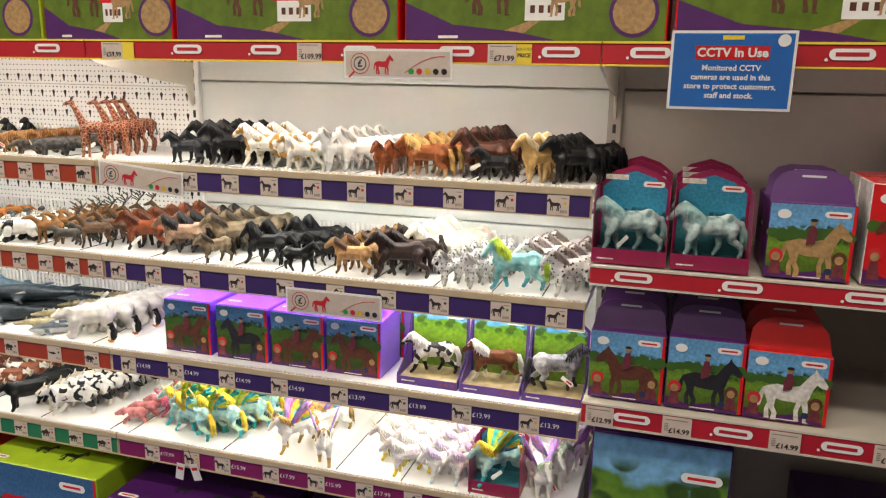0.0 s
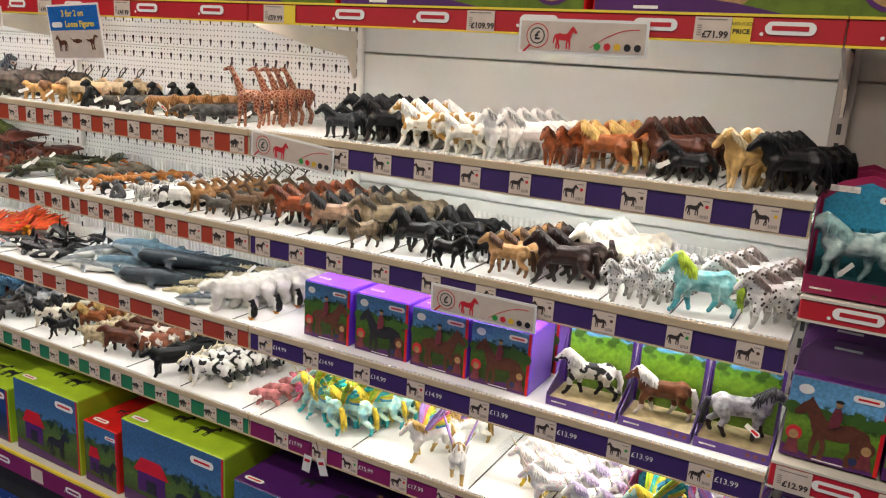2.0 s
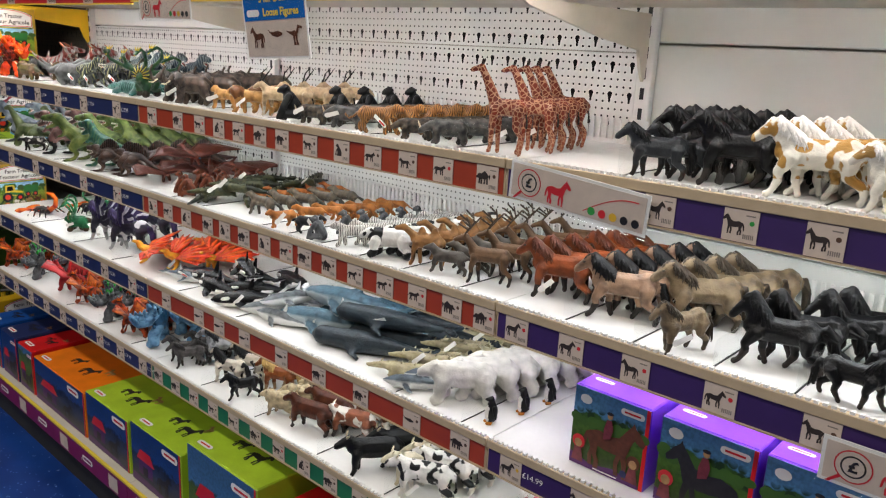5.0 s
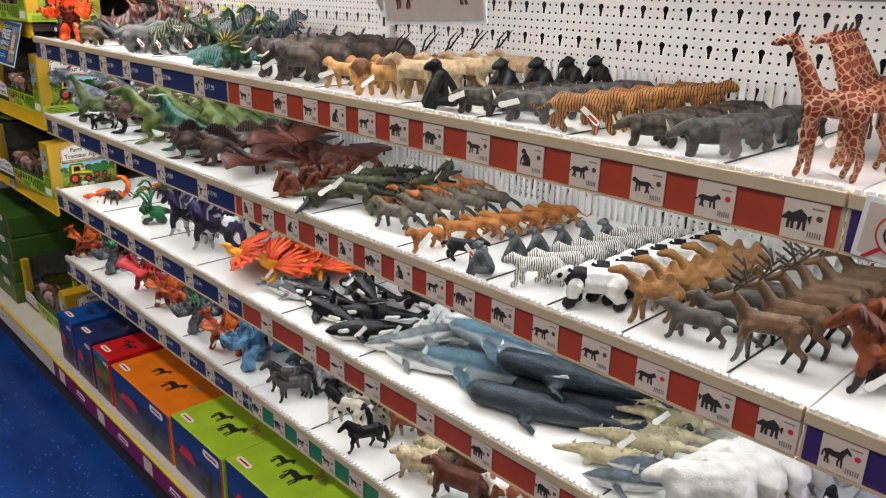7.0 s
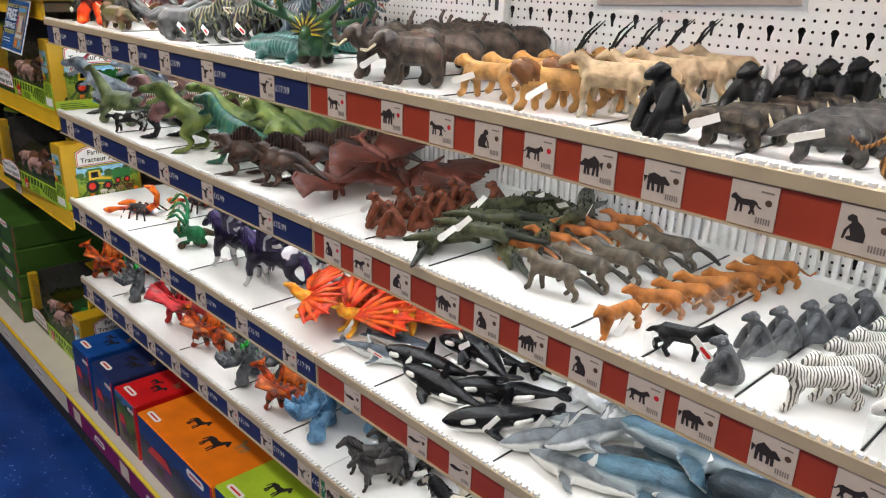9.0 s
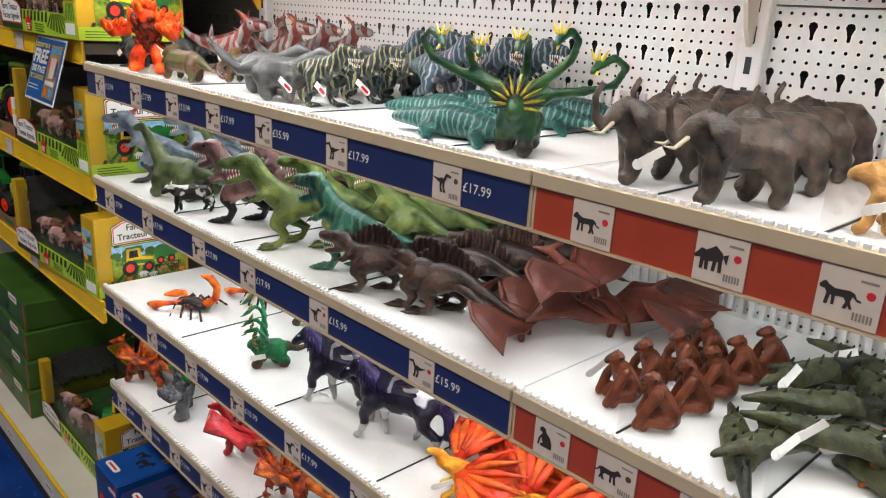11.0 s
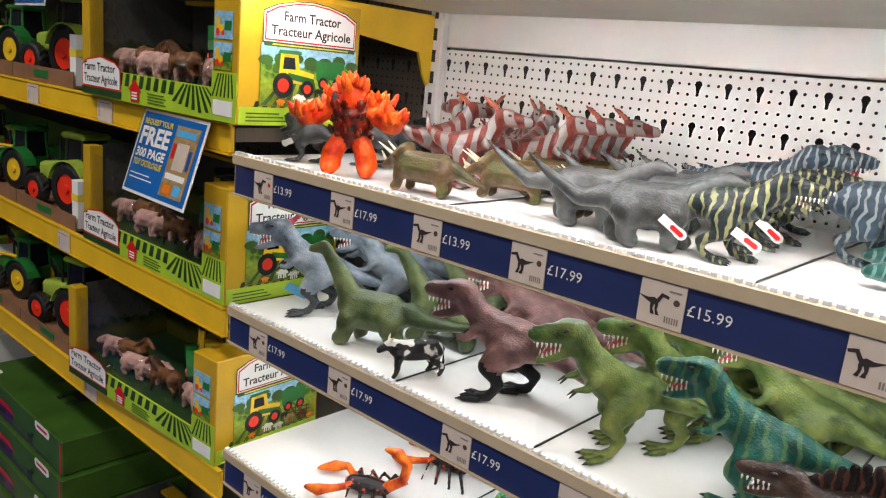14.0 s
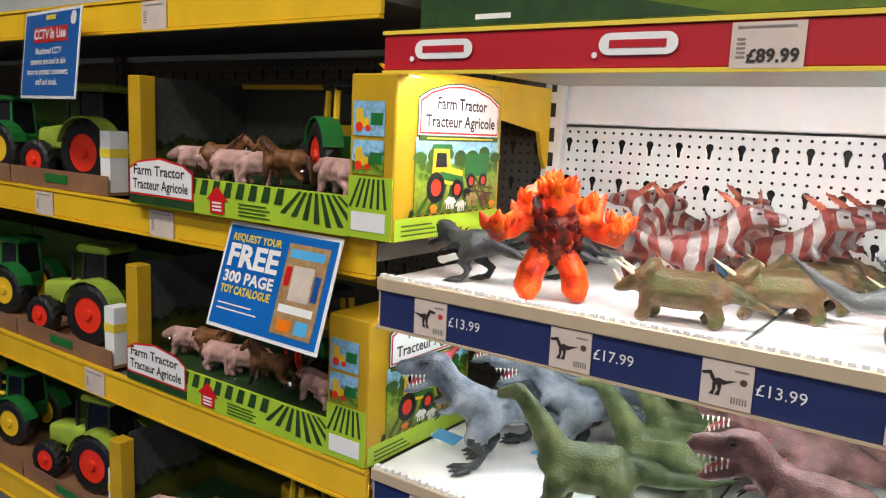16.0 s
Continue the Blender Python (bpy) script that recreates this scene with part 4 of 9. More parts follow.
def cat(mane=False, low=0.0):
    ch, (a, b) = quad(0.062, 0.04 - low, 0.0135, (0.0085, 0.006, 0.0062), (0.014, 0.008, 0.0115, 0.0105), (0.012, -0.004, 0.0105, 0.006), [(0, 0, 0.0034), (-0.014, -0.012, 0.003), (-0.012, -0.006, 0.0026), (-0.01, 0.008, 0.0032)], 0.012, 1.0, foot=0)
    ch += ears(a, b, 0.011, 0.0055)
    if mane:
        ch.append((3, 1.1, [(a - 0.012, 0, b - 0.008, 0.017), (a - 0.004, 0, b - 0.001, 0.0155)]))
    return ch, []


def bear(s=1.0):
    ch, (a, b) = quad(0.058, 0.042, 0.019, (0.013, 0.0095, 0.0092), (0.013, 0.003, 0.0155, 0.0125), (0.018, -0.007, 0.0125, 0.0068), [(0, 0, 0.004), (-0.004, -0.003, 0.004)], 0.008, 1.1, foot=2, hocks=0.5)
    ch.append((1, 0.84, [(0.022, 0, 0.042, 0.0205), (0.03, 0, 0.042, 0.0202)]))
    ch += mirror((2, 1, [(a + 0.009, 0.007, b - 0.001, 0.0036), (a + 0.011, 0.0072, b - 0.003, 0.0034)]))
    return ch + ears(a - 0.003, b, 0.014, 0.006, 2), []


def elephant():
    ch, (a, b) = quad(0.07, 0.072, 0.03, (0.0165, 0.0135, 0.0125), (0.014, 0.012, 0.023, 0.02), (0.016, -0.004, 0.0205, 0.014), [(0, 0, 0.003), (-0.008, -0.03, 0.0025), (0, -0.012, 0.003)], 0.012, 1.1, foot=0, hocks=0.3)
    ch.append((0, 1, [(a + 0.016, 0, b - 0.006, 0.0125), (a + 0.034, 0, b - 0.022, 0.0085), (a + 0.042, 0, b - 0.01, 0.0065), (a + 0.046, 0, b + 0.018, 0.005), (a + 0.038, 0, b + 0.034, 0.0045)]))
    ch += mirror((0, 0.35, [(a - 0.004, 0.02, b + 0.008, 0.013), (a - 0.012, 0.032, b - 0.004, 0.02), (a - 0.014, 0.036, b - 0.022, 0.012)]))
    return ch, mirror((3, 1, [(a + 0.024, 0.011, b - 0.014, 0.003), (a + 0.04, 0.015, b - 0.026, 0.0024), (a + 0.052, 0.014, b - 0.024, 0.0008)]))


def rhino():
    ch, (a, b) = quad(0.075, 0.05, 0.024, (0.013, 0.0105, 0.0098), (0.016, 0.0, 0.019, 0.015), (0.03, -0.016, 0.0145, 0.009), [(0, 0, 0.003), (-0.005, -0.02, 0.0025)], 0.006, 1.1, foot=0, hocks=0.4)
    return ch + ears(a, b, 0.013, 0.007), [(3, 1, [(a + 0.03, 0, b - 0.008, 0.004), (a + 0.038, 0, b + 0.012, 0.0008)])]


def giraffe():
    ch, (a, b) = quad(0.045, 0.082, 0.0155, (0.0095, 0.0052, 0.0046), (0.03, 0.062, 0.0125, 0.0062), (0.02, -0.006, 0.0068, 0.0042), [(0, 0, 0.0026), (-0.004, -0.022, 0.002), (0, -0.014, 0.003)], 0.006, 1.0)
    return ch + ears(a, b, 0.006, 0.006, 0, 1.2), mirror((1, 1, [(a - 0.001, 0.003, b + 0.005, 0.0018), (a - 0.003, 0.004, b + 0.013, 0.0018)]))


def camel():
    ch, (a, b) = quad(0.05, 0.056, 0.0165, (0.009, 0.0055, 0.0056), (0.03, 0.022, 0.0105, 0.0072), (0.018, -0.004, 0.0085, 0.0055), [(0, 0, 0.003), (-0.004, -0.018, 0.0026)], 0.01, 1.05, foot=0)
    ch += [(0, 0.7, [(-0.014, 0, 0.066, 0.012), (-0.014, 0, 0.082, 0.007)]), (0, 0.7, [(0.014, 0, 0.066, 0.012), (0.015, 0, 0.082, 0.007)])]
    return ch + ears(a, b, 0.007, 0.004), []


def deer(antlers=True):
    ch, (a, b) = quad(0.056, 0.055, 0.0145, (0.0085, 0.0046, 0.0038), (0.02, 0.026, 0.0105, 0.0065), (0.02, -0.008, 0.007, 0.0042), [(0, 0, 0.003), (-0.004, -0.008, 0.003)], 0.01)
    raw = []
    if antlers:
        for c in (((0, 0.004, 0.006), (-0.012, 0.014, 0.022), (-0.006, 0.022, 0.04)), ((-0.006, 0.01, 0.016), (0.01, 0.014, 0.026)), ((-0.012, 0.014, 0.022), (-0.022, 0.02, 0.034)), ((-0.009, 0.018, 0.032), (0.006, 0.022, 0.044))):
            raw += mirror((3, 1, [(a + x, y, b + z, 0.0018) for x, y, z in c]))
    return ch + ears(a, b, 0.007, 0.006, 0, 1.2), raw


def oryx():
    ch, (a, b) = quad(0.062, 0.058, 0.0175, (0.0095, 0.005, 0.0042), (0.02, 0.018, 0.0125, 0.008), (0.02, -0.012, 0.0082, 0.005), [(0, 0, 0.003), (-0.005, -0.022, 0.0024), (0, -0.014, 0.0035)], 0.008)
    return ch + ears(a, b, 0.008, 0.006, 1, 1.2), mirror((3, 1, [(a - 0.002, 0.004, b + 0.006, 0.0022), (a - 0.014, 0.012, b + 0.026, 0.0018), (a - 0.03, 0.01, b + 0.042, 0.0006)]))


def dog(r=0.0105, tail=0.02):
    ch, (a, b) = quad(0.05, 0.036, r, (0.007, 0.0045, 0.0045), (0.012, 0.01, r * 0.85, r * 0.65), (0.018, -0.004, r * 0.7, 0.0036), [(0, 0, 0.003), (-tail * 0.7, -tail * 0.3, 0.0046), (-tail * 0.6, -tail * 0.4, 0.003)], 0.01, foot=0)
    return ch + ears(a, b, 0.007, 0.006), []


def sitter(arm=0.0):
    """An ape or bear that sits or leans on its arms."""
    ch = [(0, 1.0, [(-0.012, 0, 0.018, 0.016), (0.0, 0, 0.036, 0.018), (0.01, 0, 0.056, 0.014)]), (0, 0.9, [(0.016, 0, 0.07, 0.0125), (0.024, 0, 0.068, 0.0085)])]
    ch += mirror((0, 1, [(0.008, 0.016, 0.056, 0.009), (0.02, 0.024, 0.034, 0.0075), (0.03, 0.02, 0.008, 0.007)]))
    ch += mirror((0, 1, [(-0.008, 0.012, 0.018, 0.011), (0.016, 0.018, 0.016, 0.0085), (0.02, 0.018, 0.006, 0.007)]))
    ch += mirror((2, 0.6, [(0.013, 0.0105, 0.073, 0.0036), (0.012, 0.0125, 0.076, 0.0028)]))
    ch.append((1, 0.9, [(0.024, 0, 0.07, 0.0075), (0.03, 0, 0.066, 0.006)]))
    return ch, []


def sea_beast(L, r, fluke=True, dorsal=0.02, nose=0.5, bend=0.0, patch=False):
    """A whale, dolphin or shark lying on its belly."""
    xs = (-0.5, -0.36, -0.15, 0.1, 0.32, 0.46, 0.5)
    rs = (0.16, 0.38, 0.78, 1.0, 0.85, nose, nose * 0.5)
    ch = [(0, 1.05, [(L * x, bend * (x * 2) ** 2, r * (1.0 + 0.5 * max(0, -x - 0.3)), r * q) for x, q in zip(xs, rs)])]
    tb = bend
    if fluke:
        ch += [(0, 2.2, [(-0.49 * L, tb + s * 0.002, r * 1.1, r * 0.2), (-0.53 * L, tb + s * 0.06 * L, r * 1.15, r * 0.22), (-0.57 * L, tb + s * 0.12 * L, r * 1.2, r * 0.12)]) for s in (1, -1)]
    else:
        ch += [(0, 0.4, [(-0.49 * L, tb, r, r * 0.24), (-0.56 * L, tb, r * (1 + s * 1.2), r * 0.16)]) for s in (1, -0.6)]
    ch += [(0, 2.4, [(0.16 * L, s * r * 0.8, r * 0.7, r * 0.2), (0.08 * L, s * (r + 0.05 * L), r * 0.45, r * 0.2), (0.02 * L, s * (r + 0.1 * L), r * 0.3, r * 0.12)]) for s in (1, -1)]
    if dorsal:
        ch.append((0, 0.4, [(-0.02 * L, 0, r * 1.8, r * 0.45), (-0.07 * L, 0, r * 1.9 + dorsal, r * 0.2)]))
    raw = []
    if patch:
        raw += [(1, 0.5, [(0.36 * L, s * r * 0.78, r * 1.28, r * 0.2), (0.28 * L, s * r * 0.86, r * 1.36, r * 0.22)]) for s in (1, -1)]
        raw += [(1, 0.6, [(-0.1 * L, s * r * 0.8, r * 0.95, r * 0.26), (-0.24 * L, s * r * 0.56, r * 1.05, r * 0.16)]) for s in (1, -1)]
    return ch, raw


def croc():
    ch, (a, b) = quad(0.05, 0.013, 0.011, (0.006, 0.0045, 0.0042), (0.012, 0.001, 0.0095, 0.008), (0.034, -0.002, 0.0078, 0.0036), [(0, 0, 0.008), (-0.03, -0.004, 0.0055), (-0.03, -0.002, 0.003)], 0.008, 1.0, 1.3, 0)
    return ch, [(1, 0.7, [(-0.05 + 0.011 * k, 0.003 * (-1) ** k, 0.021, 0.0026), (-0.052 + 0.011 * k, 0.003 * (-1) ** k, 0.026, 0.001)]) for k in range(10)]


def theropod(s=1.0, sail=False, low=0.0, jaw=True, crest=False, curl=0.01, rise=0.0, shin=0):
    """A two-legged dinosaur: heavy skull, gaping jaw, thick thighs, clawed toes, a tapering tail."""
    hz = 0.112 - low * 2
    ch = [(0, 0.82, [(-0.034, 0, 0.069, 0.0205), (-0.004, 0, 0.069, 0.027), (0.024, 0, 0.08 - low, 0.0225), (0.042, 0, 0.096 - low * 1.6, 0.0165), (0.05, 0, hz - 0.004, 0.015)])]
    ch.append((0, 0.85, [(-0.03, 0, 0.07, 0.019), (-0.06, curl * 0.35, 0.063 + rise * 0.2, 0.0125), (-0.096 + rise * 0.15, curl, 0.054 + rise * 0.6, 0.0075), (-0.134 + rise * 0.45, curl * 2.1, 0.052 + rise * 1.1, 0.0028)]))
    ch.append((0, 0.76, [(0.054, 0, hz + 0.001, 0.0172), (0.066, 0, hz + 0.003, 0.0155), (0.082, 0, hz + 0.0005, 0.0118), (0.1, 0, hz - 0.001, 0.0098)]))
    ch += mirror((0, 1, [(0.062, 0.009, hz + 0.0125, 0.0045), (0.074, 0.0075, hz + 0.011, 0.0036)]))
    if jaw:
        ch.append((0, 0.78, [(0.054, 0, hz - 0.011, 0.0095), (0.074, 0, hz - 0.0225, 0.0072), (0.093, 0, hz - 0.0295, 0.0056)]))
        ch.append((1, 0.7, [(0.062, 0, hz - 0.0085, 0.006), (0.078, 0, hz - 0.0155, 0.0048), (0.09, 0, hz - 0.0215, 0.003)]))
    raw = []
    for sx, y in ((0.014, 0.018), (-0.014, -0.018)):
        ch.append((0, 0.85, [(-0.008, y * 0.8, 0.063, 0.0205), (0.006 + sx * 0.3, y * 1.1, 0.048, 0.0155), (0.012 + sx * 0.4, y * 1.2, 0.04, 0.011)]))
        ch.append((shin, 1, [(0.011 + sx * 0.4, y * 1.2, 0.04, 0.0108), (-0.014 + sx, y * 1.25, 0.024, 0.007), (-0.004 + sx, y * 1.25, 0.009, 0.0064), (0.01 + sx, y * 1.25, 0.005, 0.0062)]))
        for dy in (-0.0075, 0, 0.0075):
            raw.append((shin, 1, [(0.006 + sx, y * 1.25 + dy * 0.6, 0.005, 0.0044), (0.022 + sx, y * 1.25 + dy * 1.5, 0.0035, 0.0034)]))
            raw.append((2, 1, [(0.022 + sx, y * 1.25 + dy * 1.5, 0.0035, 0.0026), (0.029 + sx, y * 1.25 + dy * 1.7, 0.0018, 0.0007)]))
    ch += mirror((0, 1, [(0.034, 0.015, 0.08 - low, 0.0074), (0.044, 0.02, 0.068 - low, 0.0052), (0.056, 0.018, 0.067 - low, 0.004)]))
    for y in (0.018, -0.018):
        raw += [(2, 1, [(0.056, y + d, 0.066 - low, 0.0018), (0.062, y + d * 2, 0.06 - low, 0.0005)]) for d in (-0.002, 0.002)]
    raw += [(1, 0.5, [(0.046 - 0.013 * k, 0, (hz + 0.006 if k == 0 else 0.1 - low if k == 1 else 0.0965 - 0.003 * k), 0.0026), (0.042 - 0.013 * k, 0, (hz + 0.013 if k == 0 else 0.107 - low if k == 1 else 0.1015 - 0.0034 * k), 0.0008)]) for k in range(8)]
    if jaw:
        raw += [(3, 1, [(0.074 + 0.0048 * k, y, hz - 0.0088, 0.0013), (0.074 + 0.0048 * k, y, hz - 0.0132, 0.0004)]) for k in range(6) for y in (0.0062, -0.0062)]
        raw += [(3, 1, [(0.074 + 0.0042 * k, y, hz - 0.0165 - 0.0018 * k, 0.0012), (0.074 + 0.0042 * k, y, hz - 0.0122 - 0.0018 * k, 0.0004)]) for k in range(5) for y in (0.005, -0.005)]
    raw += [(2, 1, [(0.07, y, hz + 0.0075, 0.0022), (0.073, y, hz + 0.0072, 0.0018)]) for y in (0.0112, -0.0112)]
    if sail:
        raw += [(1, 0.4, [(-0.05 + 0.009 * k, 0, 0.082, 0.0066), (-0.053 + 0.009 * k, 0, 0.09 + 0.034 * math.sin(math.pi * (k + 0.5) / 11), 0.0046)]) for k in range(11)]
    if crest:
        ch.append((1, 0.6, [(0.05, 0, hz + 0.01, 0.0065), (0.03, 0, hz + 0.026, 0.005), (0.018, 0, hz + 0.032, 0.003)]))
    return ch, raw


def sauropod(up=1.0, tail=1.0):
    ch, (a, b) = quad(0.058, 0.048, 0.0265, (0.0155, 0.0118, 0.0112), (0.046, 0.058 * up, 0.0195, 0.0078), (0.019, -0.006, 0.0092, 0.0062), [(0, 0, 0.0165), (-0.036, -0.008, 0.0105), (-0.036, -0.008 + 0.02 * tail, 0.0062), (-0.028, 0.014 * tail, 0.0026)], 0.01, 1.06, foot=0, hocks=0.4)
    return ch, []


def ceratops():
    ch, (a, b) = quad(0.07, 0.04, 0.023, (0.012, 0.0085, 0.0085), (0.012, 0.0, 0.0185, 0.0155), (0.026, -0.014, 0.0135, 0.0055), [(0, 0, 0.0125), (-0.03, -0.012, 0.007), (-0.025, -0.008, 0.003)], 0.006, 1.05, 1.0, 0, hocks=0.4)
    ch.append((1, 2.2, [(a - 0.004, 0, b + 0.004, 0.011), (a - 0.016, 0, b + 0.02, 0.009)]))
    return ch, mirror((3, 1, [(a + 0.008, 0.008, b + 0.008, 0.003), (a + 0.03, 0.012, b + 0.022, 0.0007)])) + [(3, 1, [(a + 0.024, 0, b - 0.004, 0.003), (a + 0.032, 0, b + 0.008, 0.0007)])]


def swimmer():
    """A broad-bodied sea reptile with four paddles."""
    ch = [(0, 1.15, [(-0.13, 0, 0.02, 0.004), (-0.08, 0, 0.022, 0.011), (-0.03, 0, 0.027, 0.024), (0.02, 0, 0.028, 0.026), (0.06, 0, 0.026, 0.018), (0.095, 0, 0.026, 0.015), (0.125, 0, 0.022, 0.008)])]
    ch += [(1, 2.4, [(x, s * 0.02, 0.02, 0.006), (x - 0.015, s * 0.045, 0.012, 0.006), (x - 0.03, s * 0.065, 0.006, 0.003)]) for x in (0.045, -0.045) for s in (1, -1)]
    ch.append((0, 0.35, [(-0.12, 0, 0.022, 0.006), (-0.145, 0, 0.04, 0.004)]))
    return ch, []


def hydra(heads=5):
    """A squat beast with a frilled face and a fan of long curling necks."""
    ch, _ = quad(0.045, 0.044, 0.025, (0.014, 0.011, 0.0125), (0.01, 0.01, 0.02, 0.016), (0.012, -0.006, 0.015, 0.012), [(0, 0, 0.013), (-0.03, -0.01, 0.009), (-0.03, 0.006, 0.0045)], 0.01, 1.05, 1.0, 1)
    raw = []
    for k in range(heads):
        u = (k - (heads - 1) / 2) / max(1, (heads - 1) / 2)
        up = 0.018 * (1 - abs(u)) + 0.012 * math.cos(k * 2.1)
        sg = 1 if u >= 0 else -1
        pts = [(0.018, 0.012 * u, 0.055, 0.0115), (0.016, 0.04 * u, 0.078 + up * 0.3, 0.0095), (0.01, 0.075 * u + 0.004 * sg, 0.086 + up * 0.7, 0.008), (0.012, 0.108 * u + 0.006 * sg, 0.098 + up, 0.0072), (0.02, 0.118 * u + 0.008 * sg, 0.12 + up, 0.0066), (0.034, 0.106 * u + 0.006 * sg, 0.131 + up, 0.0066), (0.048, 0.094 * u, 0.122 + up, 0.0078), (0.062, 0.088 * u, 0.114 + up, 0.0048)]
        ch.append((0, 1, [(*p[:3], p[3] * 0.84) for p in pts]))
        x, y, z, _ = pts[-2]
        raw += [(3, 1, [(x, y + o, z + 0.006, 0.0026), (x - 0.008, y + o * 2.6, z + 0.017, 0.0008)]) for o in (0.004, -0.004, 0.0)]
        raw += [(3, 0.8, [(x + 0.01, y, z - 0.008, 0.0026), (x + 0.02, y, z - 0.012, 0.001)])]
    for k in range(18):
        a = math.radians(-20 + 220 * k / 17)
        raw.append((1 if k % 2 else 3, 0.8, [(0.04, 0.013 * math.cos(a), 0.064 + 0.013 * math.sin(a), 0.003), (0.03, 0.034 * math.cos(a), 0.066 + 0.032 * math.sin(a), 0.0008)]))
    return ch, raw


def dragon(span=0.07):
    ch, (a, b) = quad(0.042, 0.036, 0.0135, (0.008, 0.006, 0.006), (0.024, 0.03, 0.0095, 0.006), (0.018, -0.006, 0.0075, 0.004), [(0, 0, 0.008), (-0.03, -0.012, 0.005), (-0.024, 0.006, 0.0025)], 0.01, foot=0)
    raw = bat_wings(0.018, 0.01, 0.045, 1, span)
    raw += [(3, 0.6, [(-0.03 + 0.011 * k, 0, 0.049, 0.003), (-0.034 + 0.011 * k, 0, 0.06, 0.0008)]) for k in range(6)]
    return ch + ears(a, b, 0.006, 0.008, 3, 0.5, -0.003), raw


def golem(spike=0.0, s=1.0):
    """A hulking upright monster of lumps, with raised fists."""
    rng = random.Random(5)
    ch = [(1, 1.3, [(0, 0, 0.045, 0.014), (0.002, 0, 0.062, 0.02), (0.004, 0, 0.08, 0.021)]), (0, 1.1, [(0.012, 0, 0.094, 0.014), (0.016, 0, 0.106, 0.0115)])]
    for s_ in (1, -1):
        ch.append((0, 1, [(0, s_ * 0.012, 0.045, 0.0135), (0.008, s_ * 0.022, 0.026, 0.0145), (0.006, s_ * 0.025, 0.009, 0.015), (0.016, s_ * 0.025, 0.006, 0.011)]))
        ch.append((0, 1, [(0.002, s_ * 0.024, 0.084, 0.0135), (0.006, s_ * 0.046, 0.068, 0.011), (0.022, s_ * 0.058, 0.07, 0.014), (0.032, s_ * 0.06, 0.078, 0.0115)]))
    raw = []
    for k in range(26):
        x, y, z = rng.uniform(-0.014, 0.02), rng.uniform(-0.05, 0.05), rng.uniform(0.07, 0.112)
        if abs(y) > 0.02 and z > 0.1:
            z -= 0.02
        ch.append((1 if abs(y) < 0.024 and z < 0.094 else rng.choice((0, 0, 3)), 1, [(x, y, z, rng.uniform(0.005, 0.008)), (x - 0.004, y * 1.1, z + rng.uniform(0.006, 0.016), 0.0035)]))
    for k in range(70):
        q = rng.random()
        if q < 0.4:
            bx, by, bz, rr = 0.01, 0.0, 0.108, 0.014
        elif q < 0.75:
            bx, by, bz, rr = 0.027, rng.choice((-1, 1)) * 0.059, 0.075, 0.012
        else:
            bx, by, bz, rr = 0.0, rng.choice((-1, 1)) * 0.03, 0.09, 0.013
        a, h = rng.uniform(0, 6.28), rng.uniform(-0.3, 1)
        u, v = math.cos(a) * math.sqrt(1 - h * h), math.sin(a) * math.sqrt(1 - h * h)
        x, y, z = bx + u * rr, by + v * rr, bz + h * rr
        raw.append((rng.choice((0, 0, 3)), 1, [(x, y, z, 0.0058), (x + u * 0.004, y + v * 0.004, z + 0.004, 0.0044), (x + u * 0.006 + 0.002, y + v * 0.008, z + 0.01, 0.0008)]))
    for k in range(24):
        a, z = rng.uniform(-1.6, 1.6), rng.uniform(0.048, 0.092)
        x, y = 0.002 + 0.02 * math.cos(a), 0.026 * math.sin(a)
        raw.append((1, 1, [(x, y, z, 0.0042), (x + 0.003, y * 1.1, z + 0.004, 0.0018)]))
    return ch, raw


def bird(span=0.11):
    """A phoenix with wide raised wings and a fan of tail feathers."""
    ch = [(1, 0.9, [(-0.02, 0, 0.04, 0.01), (0.0, 0, 0.045, 0.016), (0.02, 0, 0.06, 0.011), (0.026, 0, 0.075, 0.008), (0.036, 0, 0.078, 0.006)])]
    ch += mirror((1, 1, [(0, 0.008, 0.035, 0.008), (0.006, 0.012, 0.014, 0.0045), (0.018, 0.014, 0.004, 0.005)]))
    raw = []
    for sy in (1, -1):
        rim, tips = [(0.008, sy * 0.006, 0.045)], []
        for k in range(8):
            q = math.radians(88 - 15 * k)
            r = span * (0.8 + 0.2 * math.sin(k * 0.45))
            tip = lambda f: (0.004 - 0.7 * f * r * max(0.12, math.sin(q + 0.2)), sy * (0.012 + f * r * math.cos(q)), 0.05 + 0.5 * f * r * max(0.06, math.sin(q)))  # noqa: E731
            rim.append(tip(1))
            tips.append((tip(0.2), tip(0.6), tip(1.04)))
            if k < 7:
                q -= math.radians(7)
                rim.append(tip(0.87))
        raw.append(("web", 0, rim, 0.002))
        for k, (p0, p1, p2) in enumerate(tips):
            raw.append((3 if k % 2 else 0, 1.4, [(*p0, 0.0034), (p1[0] + 0.003, p1[1], p1[2] + 0.003, 0.0048), (*p2, 0.0012)]))
    for k in range(7):
        y = 0.016 * (k - 3)
        raw.append((0 if k % 2 else 3, 2.6, [(-0.02, y * 0.3, 0.042, 0.003), (-0.06, y * 0.8, 0.05, 0.004), (-0.1, y * 1.3, 0.046, 0.0016)]))
    return ch, raw


